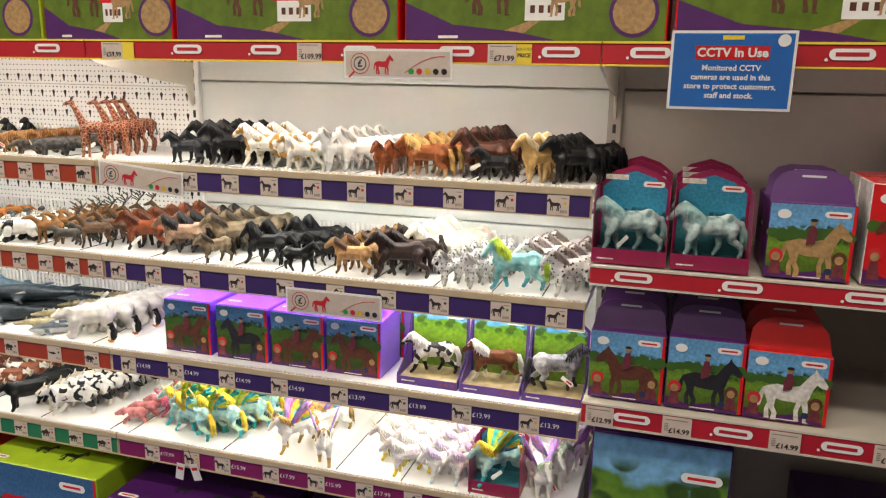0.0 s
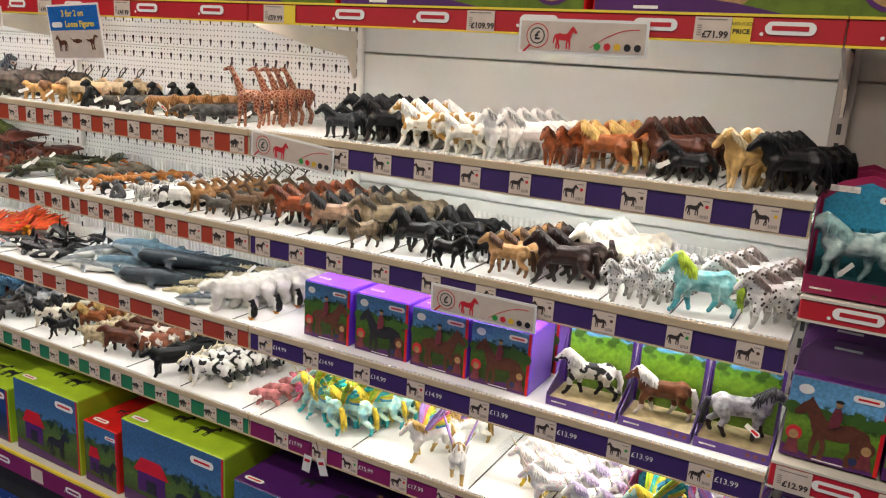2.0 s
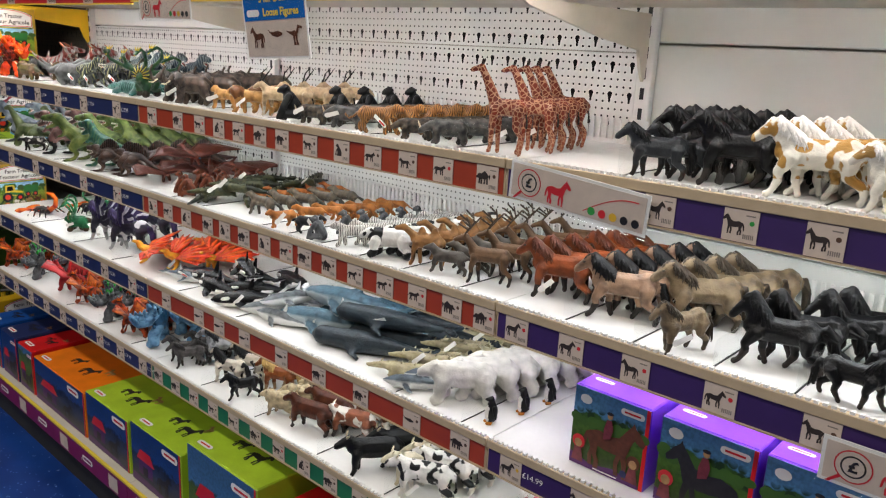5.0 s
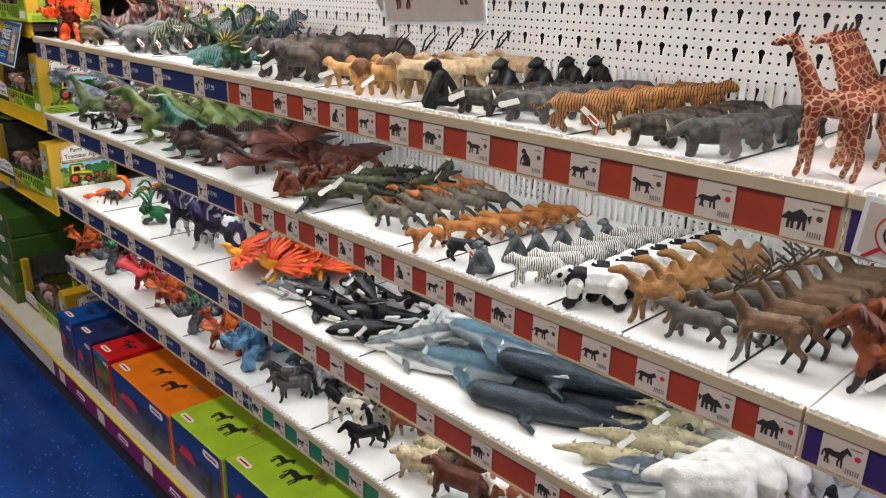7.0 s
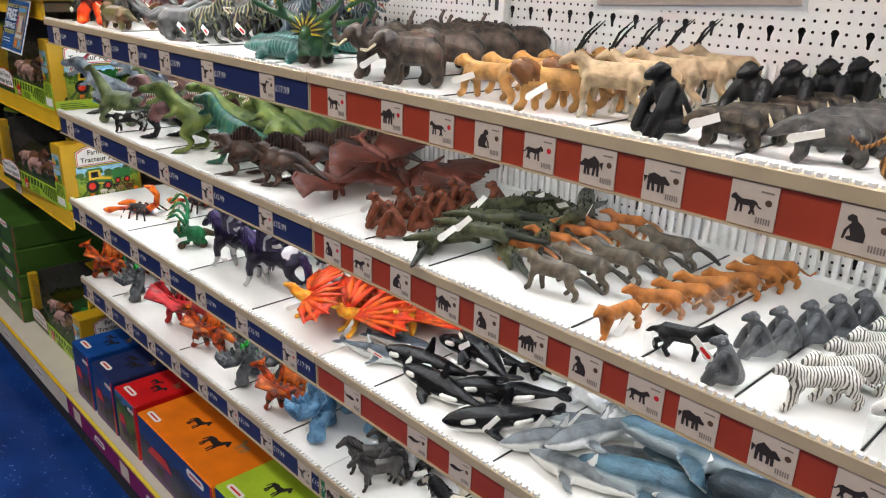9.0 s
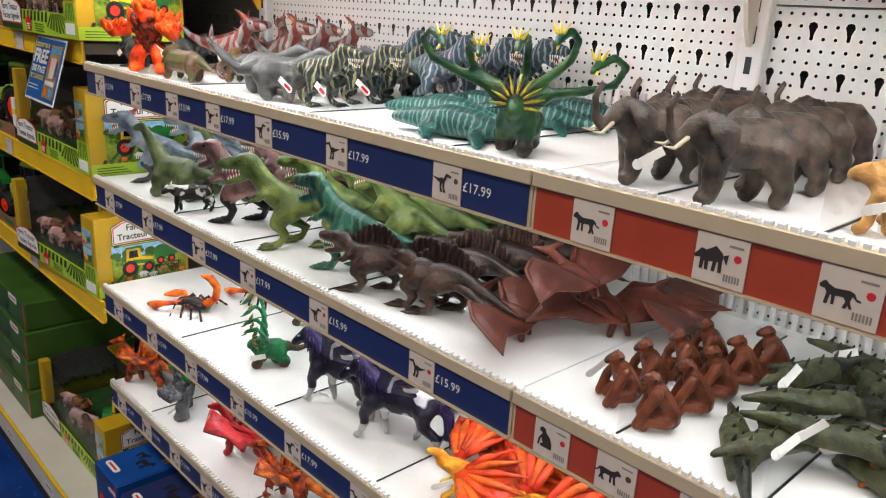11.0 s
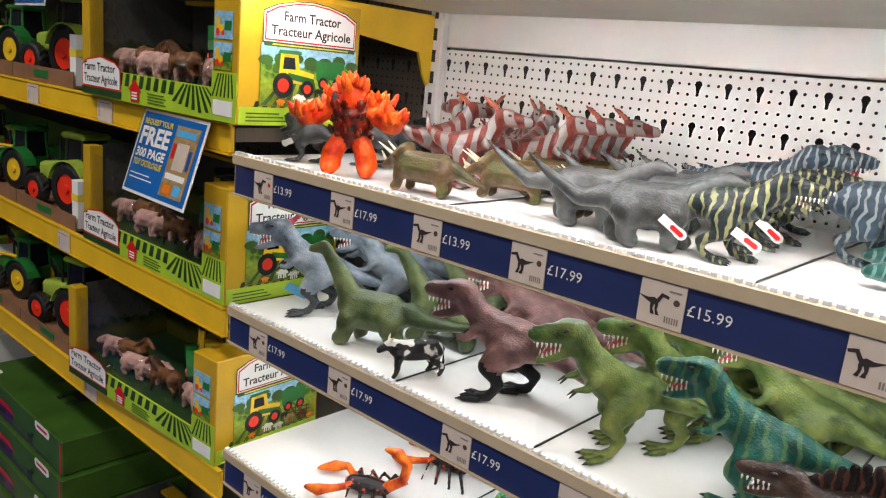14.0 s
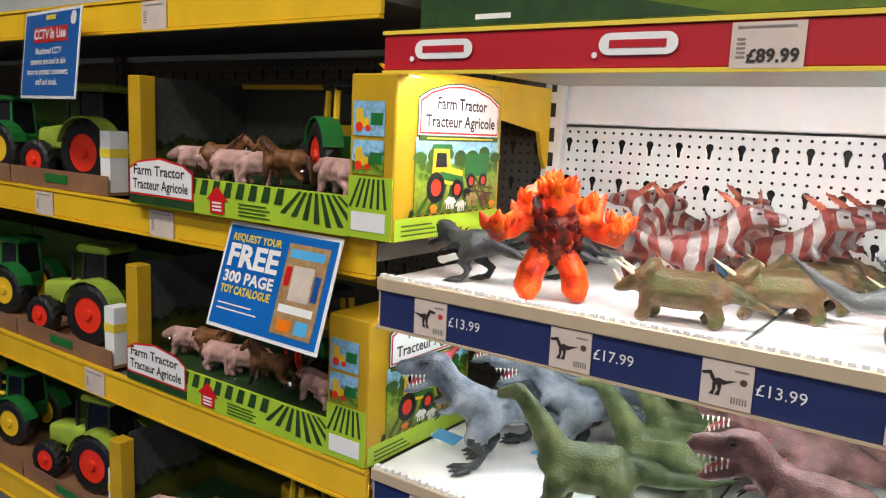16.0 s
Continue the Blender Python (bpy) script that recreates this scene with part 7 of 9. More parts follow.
FIELDS = scenery("wide_meadow_print", (0.2, 0.45, 0.7), (0.1, 0.22, 0.02), (0.24, 0.38, 0.03), 0.55)
FARMP = scenery("farm_print", (0.35, 0.65, 0.9), (0.14, 0.3, 0.02), (0.3, 0.38, 0.03), 0.115)
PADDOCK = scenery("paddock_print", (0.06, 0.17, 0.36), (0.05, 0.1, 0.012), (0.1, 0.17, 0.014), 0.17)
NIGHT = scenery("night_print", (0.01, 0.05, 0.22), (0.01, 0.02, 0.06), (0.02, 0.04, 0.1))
BROWNP = paint("brown_print", (0.11, 0.035, 0.016), 0.4, 0.3, 120)
WHITEP = paint("pale_print", (0.7, 0.66, 0.6), 0.4, 0.3, 120)
DARKP = paint("dark_print", (0.02, 0.018, 0.02), 0.4, 0.3, 120)
TANP = paint("tan_print", (0.4, 0.24, 0.1), 0.4, 0.3, 120)
PINKP = paint("pink_print", (0.17, 0.03, 0.042), 0.4, 0.3, 120)
STRIPE = paint("hedge_stripe", (0.02, 0.06, 0.015), 0.4, 0.3, 60)


def badge(parent, x, z, w, y, m=None):
    bm = bmesh.new()
    pill(bm, x, z, w, w * 0.27, y, 0)
    poly(bm, [(x - w * 0.34, z - w * 0.04), (x + w * 0.34, z - w * 0.04), (x + w * 0.34, z + w * 0.04), (x - w * 0.34, z + w * 0.04)], y - 0.0003, 1)
    part("badge", bm, [PAPER, SCARLET], parent, "white oval badge", m)


def rider_print(parent, w, h, y, body, coat_m):
    """The printed picture: a large horse with a plain rider shape, bushes, flowers and two small side shapes."""
    rng = random.Random(int(w * 10000))
    bm = bmesh.new()
    for k in range(9):
        disc(bm, w * (-0.44 + 0.11 * k), h * (0.58 + 0.05 * rng.random()), w * 0.08, w * rng.uniform(0.05, 0.1), y + 0.0004 - 0.00004 * k, 9)
    part("hedge_print", bm, LEAFC, parent, "printed dark hedge")
    bm = bmesh.new()
    beast_print(bm, w * 0.03, h * 0.42, w * 0.74, y, 0, rng.choice((1, -1)))
    part("picture", bm, coat_m, parent, "printed horse picture")
    bm = bmesh.new()
    poly(bm, [(-w * 0.05, h * 0.46), (w * 0.05, h * 0.5), (w * 0.07, h * 0.62), (w * 0.04, h * 0.72), (-w * 0.02, h * 0.72), (-w * 0.05, h * 0.6)], y - 0.0026, 0)
    disc(bm, w * 0.015, h * 0.77, w * 0.036, w * 0.042, y - 0.0028, 10, 1)
    disc(bm, w * 0.015, h * 0.8, w * 0.045, w * 0.022, y - 0.003, 10, 2)
    part("rider_shape", bm, [body, TANP, DARKP], parent, "plain printed rider shape")
    for sx, m in ((-0.38, DOTS[1]), (0.35, BROWNP)):
        bm = bmesh.new()
        disc(bm, w * sx, h * 0.31, w * 0.085, w * 0.09, y - 0.0003, 12, 1)
        poly(bm, [(w * (sx - 0.08), h * 0.06), (w * (sx + 0.08), h * 0.06), (w * (sx + 0.045), h * 0.24), (w * (sx - 0.045), h * 0.24)], y - 0.0005, 0)
        disc(bm, w * sx, h * 0.29, w * 0.052, w * 0.056, y - 0.0007, 12, 2)
        part("side_shape", bm, [PINKP, m, TANP], parent, "small plain printed shape")


def carton(x, y, z, w, d, h, art, side, top, label, header=None, coat_m=BROWNP, trim=SCARLET, group="boxed riders", yaw=0.0):
    """A printed card box with a picture front, a coloured top and a carry flap."""
    e = thing("toy_box", pose(x, y, z, 0, 0, yaw), label, "toy box", group)
    bm = bmesh.new()
    cuboid(bm, -w / 2, w / 2, 0, d, 0, h)
    bevelled(bm, 0.0012)
    part("carton", bm, side, e)
    slab("top_panel", (-w / 2 + 0.002, w / 2 - 0.002, 0.002, d - 0.002, h, h + 0.0008), top, e)
    slab("front_print", (-w / 2 + 0.001, w / 2 - 0.001, -0.0008, 0, 0.001, h - 0.001), art, e, "printed meadow front")
    slab("corner_stripe", (w / 2 - 0.006, w / 2 - 0.0008, -0.0013, -0.0009, 0.001, h - 0.001), trim, e)
    bm = bmesh.new()
    poly(bm, [(-w / 2 + 0.001, 0.001), (w / 2 - 0.007, 0.001), (w / 2 - 0.007, h * 0.05), (w * 0.1, h * 0.13), (-w * 0.2, h * 0.07), (-w / 2 + 0.001, h * 0.16)], -0.0012)
    poly(bm, [(-w * 0.16, h * 0.03), (w * 0.16, h * 0.03), (w * 0.16, h * 0.045), (-w * 0.16, h * 0.045)], -0.0016, 1)
    part("footer", bm, [PLUM, PAPER], e)
    rider_print(e, w, h, -0.0018, PINKP, coat_m)
    badge(e, w * 0.28, h * 0.88, w * 0.3, -0.0018)
    badge(e, -w * 0.28, d * 0.3, w * 0.26, 0, Matrix.Translation((0, 0.0, h + 0.0012)) @ Matrix.Rotation(radians(-90), 4, "X"))
    for mx, mz, mw, mh, mm_ in ((-0.33, 0.86, 0.08, 0.06, PAPER), (0.24, 0.13, 0.045, 0.045, NAVY)):
        bm = bmesh.new()
        disc(bm, w * mx, h * mz, w * mw, w * mh, -0.002, 12)
        part("emblem", bm, mm_, e)
    if header == "rear":
        bm = bmesh.new()
        cuboid(bm, -w / 2 + 0.001, w / 2 - 0.001, d - 0.004, d - 0.0015, h, h + 0.03)
        part("hang_flap", bm, top, e, "upright violet card flap")
    elif header:
        bm = bmesh.new()
        pts = [(-w / 2 + 0.001, h), (w / 2 - 0.001, h), (w / 2 - 0.006, h + 0.03), (w * 0.36, h + 0.044), (w * 0.2, h + 0.05), (-w * 0.2, h + 0.05), (-w * 0.36, h + 0.044), (-w / 2 + 0.006, h + 0.03)]
        rows = [[bm.verts.new((a, yy + (c - h) * 0.35, c)) for a, c in pts] for yy in (0.02, 0.022)]
        bm.faces.new(rows[0])
        bm.faces.new(rows[1][::-1])
        for k in range(len(pts)):
            bm.faces.new([rows[0][k], rows[1][k], rows[1][(k + 1) % len(pts)], rows[0][(k + 1) % len(pts)]])
        part("carry_flap", bm, header, e, "rounded card carry flap")
        slab("handle_slot", (-w * 0.14, w * 0.14, 0.0335, 0.0342, h + 0.036, h + 0.042), GREYW, e)
    return e


RB = "boxed toy horse with a meadow print"
for k, (a, b, c) in enumerate(((0.112, 0.224, BROWNP), (0.238, 0.358, DARKP), (0.366, 0.484, BROWNP), (0.49, 0.606, BROWNP))):
    carton((a + b) / 2, 0.04, S3, b - a, 0.11, 0.115, MEADOW_SHADE, VIOLET, VIOLET, RB + ", violet top", "rear", c)
    carton((a + b) / 2 + 0.004, 0.165, S3, b - a, 0.11, 0.115, MEADOW_SHADE, VIOLET, VIOLET, RB + ", violet top", "rear", c)
for row in range(3):
    y = 0.03 + row * 0.09
    if row < 2:
        carton(1.341, y, 0.9225, 0.127, 0.085, 0.122, MEADOW, PLUM, PLUM, RB + ", plum flap", PLUM, TANP)
        carton(1.482, y, 0.9225, 0.125, 0.085, 0.16, SCARLET, WHITEP, SCARLET, "boxed toy horse in a white and red festive box", None, BROWNP)
    carton(1.073, y, 0.6755, 0.128, 0.085, 0.125, MEADOW, PLUM, PLUM, RB + ", plum flap", PLUM, BROWNP)
    carton(1.204, y, 0.6755, 0.126, 0.085, 0.128, MEADOW, PLUM, PLUM, RB + ", plum flap", PLUM, DARKP)
    carton(1.334, y, 0.6755, 0.13, 0.085, 0.12, MEADOW, SCARLET, SCARLET, RB + ", scarlet top and flap", SCARLET, WHITEP)
for x, z, mm in ((1.56, 0.9225, VIOLET), (1.68, 0.9225, VIOLET), (1.62, 0.6755, PLUM)):
    for y in (0.05, 0.18):
        carton(x, y, z, 0.11, 0.12, 0.24 if z > 0.9 else 0.2, MEADOW_SHADE, mm, SCARLET if z > 0.9 else PLUM, "tall boxed toy in a violet and red carton", None, WHITEP)


def showcase(x, z, y, w, h, frame_m, art, label, horse_me, coat_label, ang=195, arch=False, wedge=True):
    """An open display pack: tray, printed back card, side wings, clear front; the toy stands in it."""
    e = thing("display_pack", pose(x, y, z), label, "display pack", "display packs")
    d = 0.085
    slab("tray", (-w / 2, w / 2, 0, d, 0, 0.012), frame_m, e, "card tray", 0.001)
    slab("tray_print", (-w / 2 + 0.004, w / 2 - 0.004, 0.003, d - 0.004, 0.0121, 0.0128), LAGOON if arch else SAND, e, "printed tray floor")
    slab("front_lip", (-w / 2, w / 2, -0.0012, 0.0, 0, 0.026 if arch else 0.016), frame_m, e, "printed card lip")
    bm = bmesh.new()
    pts = [(-w / 2, 0.012), (w / 2, 0.012), (w / 2, h - 0.02), (w * 0.3, h), (0, h + (0.012 if arch else -0.012)), (-w * 0.3, h), (-w / 2, h - 0.02)]
    rows = [[bm.verts.new((a, yy, c)) for a, c in pts] for yy in (d - 0.002, d)]
    bm.faces.new(rows[0])
    q = 0.9
    poly(bm, [(a * q, 0.012 + (c - 0.012) * (0.93 if arch else 0.97)) for a, c in pts], d - 0.0026, 1)
    bm.faces.new(rows[1][::-1])
    for k in range(len(pts)):
        bm.faces.new([rows[0][k], rows[1][k], rows[1][(k + 1) % len(pts)], rows[0][(k + 1) % len(pts)]])
    part("back_card", bm, [frame_m, art], e, "printed scenery card")
    for sx in (-1, 1):
        bm = bmesh.new()
        pr = [(0.0, 0.012), (d - 0.002, 0.012), (d - 0.002, h - 0.022), (0.05, h * (0.85 if arch else 0.3)), (0.0, h * (0.75 if arch else 0.15))]
        rows = [[bm.verts.new((sx * (w / 2 - o), yy, c)) for yy, c in pr] for o in (0.0, 0.0015)]
        bm.faces.new(rows[0])
        bm.faces.new(rows[1][::-1])
        for k in range(len(pr)):
            bm.faces.new([rows[0][k], rows[1][k], rows[1][(k + 1) % len(pr)], rows[0][(k + 1) % len(pr)]])
        part("side_wing", bm, frame_m, e)
    badge(e, w * 0.26, h * 0.86, w * 0.3, d - 0.0035)
    for k in range(3):
        bm = bmesh.new()
        disc(bm, w * (0.22 + 0.1 * k), 0.009, 0.0035, 0.0035, -0.0016, 10)
        part("emblem", bm, PINKP, e)
    bm = bmesh.new()
    poly(bm, [(-w * 0.42, 0.007), (-w * 0.2, 0.007), (-w * 0.2, 0.0095), (-w * 0.42, 0.0095)], -0.0016)
    part("text_line", bm, WHITEP, e)
    if arch:
        slab("title_bar", (-w * 0.42, -w * 0.1, d - 0.0036, d - 0.0026, h * 0.9, h * 0.96), WHITEP, e)
    herd(horse_me, coat_label, "toy horse", x, y + 0.045, z + 0.013, ang, 1, group="horses in display packs")


fancy = kind_of("toy_horse", horse(stride=0.022, mane=1.4), [coat("spotted_arab", (0.7, 0.67, 0.62), (0.03, 0.028, 0.03), "patch", 60), HW, JET, IVORY, *MORE], 0.8, 58)
brown = kind_of("toy_horse", horse(stride=0.02, mane=1.4), [coat("rich_brown", (0.2, 0.075, 0.03)), HW, coat("white_leg", (0.6, 0.55, 0.5)), IVORY, *MORE], 0.8, 58)
INDIGO = paint("indigo_card", (0.075, 0.022, 0.2), 0.32, 0.15, 15)
SAND = paint("sandy_print", (0.42, 0.33, 0.18), 0.4, 0.3, 60)
SP = "violet open display pack with a printed meadow card"
showcase(0.703, S3, 0.035, 0.122, 0.14, INDIGO, LEAS, SP, fancy, "toy horse, black and white, in violet pack")
showcase(0.826, S3, 0.035, 0.116, 0.14, INDIGO, LEAS, SP, brown, "toy horse, brown with white mane, in pack", 190)
showcase(0.944, S3, 0.035, 0.112, 0.14, INDIGO, LEAS, SP, K["roan"], "toy horse, steel grey, in violet pack", 20)
sea_h = kind_of("toy_horse", horse(stride=0.022, mane=1.5), [coat("sea_horse", (0.3, 0.45, 0.45), (0.55, 0.65, 0.62), "blend", 60), coat("sea_mane", (0.4, 0.6, 0.58)), coat("sea_fin", (0.35, 0.5, 0.5)), IVORY, *MORE], 0.95)
MP = "wine red display pack with a blue underwater card"
for row in range(3):
    for x in (1.062, 1.193):
        showcase(x, 0.9225, 0.03 + row * 0.095, 0.124, 0.15, WINE, LAGOON, MP, sea_h, "toy sea horse, pale teal, in wine pack", 200, True)
showcase(0.845, S4, 0.02, 0.10, 0.11, WINE, LAGOON, "wine red open display pack with a blue card", K["sky_pegasus"], "toy pegasus, aqua, in a wine pack", 230, True)


def big_box(x0, x1, y, z, d, h, art, top, label, side=None, band=PLUM, pics=True, group="large boxed playsets"):
    """A large boxed playset: art front, plain sides, a wavy footer and printed panels."""
    w = x1 - x0 - 0.006
    e = thing("playset_box", pose((x0 + x1) / 2, y, z), label, "toy box", group)
    bm = bmesh.new()
    cuboid(bm, -w / 2, w / 2, 0, d, 0, h)
    bevelled(bm, 0.002)
    part("carton", bm, side or top, e)
    slab("front_print", (-w / 2 + 0.003, w / 2 - 0.003, -0.0008, 0, 0.002, h - 0.002), art, e, "printed picture front")
    slab("top_panel", (-w / 2 + 0.002, w / 2 - 0.002, 0.002, d - 0.002, h, h + 0.0008), top, e)
    bm = bmesh.new()
    if pics:
        poly(bm, [(-w / 2 + 0.003, 0.003), (w * 0.12, 0.003), (-w * 0.05, h * 0.06), (-w * 0.3, h * 0.1), (-w / 2 + 0.003, h * 0.22)], -0.0012, 0)
        disc(bm, w * 0.38, h * 0.16, h * 0.13, h * 0.13, -0.0013, 20, 0)
        disc(bm, w * 0.38, h * 0.16, h * 0.11, h * 0.11, -0.0016, 20, 2)
        poly(bm, [(-w * 0.36, h * 0.025), (-w * 0.28, h * 0.025), (-w * 0.28, h * 0.04), (-w * 0.36, h * 0.04)], -0.0016, 1)
        beast_print(bm, -w * 0.15, h * 0.3, h * 0.3, -0.0018, 3)
        beast_print(bm, w * 0.12, h * 0.24, h * 0.2, -0.0018, 2, -1)
        poly(bm, [(-w * 0.02, h * 0.12), (w * 0.13, h * 0.12), (w * 0.13, h * 0.24), (-w * 0.02, h * 0.24)], -0.0013, 1)
        poly(bm, [(-w * 0.04, h * 0.24), (w * 0.15, h * 0.24), (w * 0.12, h * 0.34), (-w * 0.01, h * 0.34)], -0.0014, 4)
        for k in range(4):
            poly(bm, [(w * (0.0 + 0.033 * k), h * 0.16), (w * (0.018 + 0.033 * k), h * 0.16), (w * (0.018 + 0.033 * k), h * 0.2), (w * (0.0 + 0.033 * k), h * 0.2)], -0.0017, 3)
        poly(bm, [(-w * 0.2, 0.004), (-w * 0.06, 0.004), (w * 0.04, h * 0.12), (w * 0.0, h * 0.12)], -0.001, 2)
        for k in range(7):
            disc(bm, w * (-0.45 + 0.13 * k), h * (0.36 + 0.03 * (k % 3)), h * 0.07, h * 0.09, -0.0009 - 0.00005 * k, 10, 5)
        part("print", bm, [band, PAPER, TANP, BROWNP, SCARLET, STRIPE], e)
    else:
        beast_print(bm, w * 0.16, h * 0.32, h * 0.4, -0.0018, 0)
        part("print", bm, [DARKP], e)
        bm = bmesh.new()
        poly(bm, [(-w * 0.34, h * 0.2), (-w * 0.06, h * 0.2), (-w * 0.06, h * 0.44), (-w * 0.34, h * 0.44)], -0.0013, 0)
        poly(bm, [(-w * 0.38, h * 0.44), (-w * 0.02, h * 0.44), (-w * 0.1, h * 0.62), (-w * 0.3, h * 0.62)], -0.0015, 1)
        poly(bm, [(-w * 0.25, h * 0.2), (-w * 0.15, h * 0.2), (-w * 0.15, h * 0.36), (-w * 0.25, h * 0.36)], -0.0017, 2)
        part("barn_picture", bm, [band, SCARLET, DARKP], e, "printed barn")
        slab("corner_stripe", (w / 2 - 0.008, w / 2 - 0.0025, -0.0013, -0.0009, 0.002, h - 0.002), SCARLET, e)
        bm = bmesh.new()
        poly(bm, [(-w / 2 + 0.003, 0.003), (w / 2 - 0.009, 0.003), (w / 2 - 0.009, h * 0.06), (0, h * 0.12), (-w / 2 + 0.003, h * 0.16)], -0.0012)
        part("footer", bm, band, e)
    badge(e, w * 0.3, h * 0.86, min(0.07, w * 0.3), -0.0018)
    T = Matrix.Translation((0, 0.0, h + 0.0014)) @ Matrix.Rotation(radians(-90), 4, "X")
    badge(e, -w / 2 + 0.04, 0.02, 0.05, 0, T)
    bm = bmesh.new()
    beast_print(bm, w * 0.12, d * 0.4, min(w, d) * 0.3, 0, 0)
    beast_print(bm, -w * 0.14, d * 0.45, min(w, d) * 0.24, 0, 0)
    beast_print(bm, w * 0.28, d * 0.6, min(w, d) * 0.2, 0, 1, -1)
    part("top_print", bm, [DARKP, TANP], e, "", T)


TB = "large playset box with a green meadow picture"
for x0, x1, mm in ((-1.98, -1.52, LEAFC), (-1.51, -1.02, LIME), (-1.01, -0.62, PLUM), (-0.61, -0.12, LIME), (-0.118, 0.19, SCARLET), (0.192, 0.65, SCARLET), (0.655, 1.1, PLUM), (1.105, 1.6, PLUM), (1.62, 2.1, PLUM)):
    big_box(x0, x1, 0.02, TZ1 + 0.001, 0.26, 0.3, FIELDS, mm, TB, SCARLET if mm is PLUM else mm, STRIPE if x0 < -1.6 else PLUM)
BBL = "boxed toy set with {} top on base shelf"
for x0, x1, h, mm, nm in ((-1.985, -1.87, 0.145, COBALT, "dark blue"), (-1.86, -1.73, 0.14, NAVY, "navy"), (-1.725, -1.61, 0.135, SCARLET, "red"), (-1.605, -1.27, 0.128, ORANGE, "orange"), (-1.265, -1.03, 0.14, LIME, "lime green"), (-1.022, -0.785, 0.152, LIME, "lime green"), (-0.762, -0.5, 0.2, LIME, "lime green"), (-0.488, -0.36, 0.16, SCARLET, "red"), (-0.35, -0.02, 0.205, LIME, "lime green"), (0.0, 0.4, 0.17, PLUM, "plum"), (0.42, 0.9, 0.17, PLUM, "plum")):
    for y in (-0.05, 0.14):
        big_box(x0, x1, y, DECK, 0.18, h, NIGHT if mm in (COBALT, NAVY, ORANGE) or x0 in (-1.265, -1.022) else PADDOCK, mm, BBL.format(nm), None, PLUM, False, "boxes on the base shelf")
big_box(1.02, 1.267, 0.03, DECK, 0.25, 0.455, FIELDS, PLUM, "tall playset box showing horses and jumps", None, PLUM)
big_box(1.4, 1.7, 0.06, DECK, 0.25, 0.3, FIELDS, PLUM, "playset box in deep shade", None, PLUM)


# ---- tractors and farm playsets in the yellow bay ----
TYELL = paint("tractor_yellow", (0.8, 0.5, 0.02), 0.3, 0.12, 40)
TYRES = {}


def tyre_mesh(r, wd):
    """A ribbed tyre: one skin of stepped rings."""
    key = (round(r, 5), round(wd, 5))
    if key not in TYRES:
        n = 32
        vs, fs = [], []
        rings = ((-0.5, 0.6, 0), (-0.5, 0.86, 0), (-0.36, 1.0, 1), (0.0, 1.03, 1), (0.36, 1.0, 1), (0.5, 0.86, 0), (0.5, 0.6, 0))
        for q, (y, f, lug) in enumerate(rings):
            for k in range(n):
                rr = r * f * (1.05 if lug and (k + (q > 3)) % 2 else 1.0)
                vs.append((rr * math.cos(2 * math.pi * k / n), wd * y, rr * math.sin(2 * math.pi * k / n)))
        for q in range(len(rings) - 1):
            for k in range(n):
                j = (k + 1) % n
                fs.append((q * n + k, q * n + j, (q + 1) * n + j, (q + 1) * n + k))
        me = bpy.data.meshes.new("wheel")
        me.from_pydata(vs, [], fs)
        me.materials.append(BLACK)
        TYRES[key] = me
    return TYRES[key]


def wheel(parent, x, y, z, r, wd, rim_m):
    t = part("wheel", tyre_mesh(r, wd), None, parent, "black ribbed tyre", pose(x, y, z))
    for sy in (1, -1):
        bm = bmesh.new()
        bmesh.ops.create_cone(bm, cap_ends=True, segments=20, radius1=r * 0.62, radius2=r * 0.4, depth=wd * 0.3, matrix=pose(0, sy * wd * 0.26, 0, 90 * sy, 0, 0))
        bmesh.ops.create_cone(bm, cap_ends=True, segments=12, radius1=r * 0.2, radius2=r * 0.16, depth=wd * 0.24, matrix=pose(0, sy * wd * 0.44, 0, -90 * sy, 0, 0))
        part("rim", bm, rim_m, t, "bright dished wheel rim")


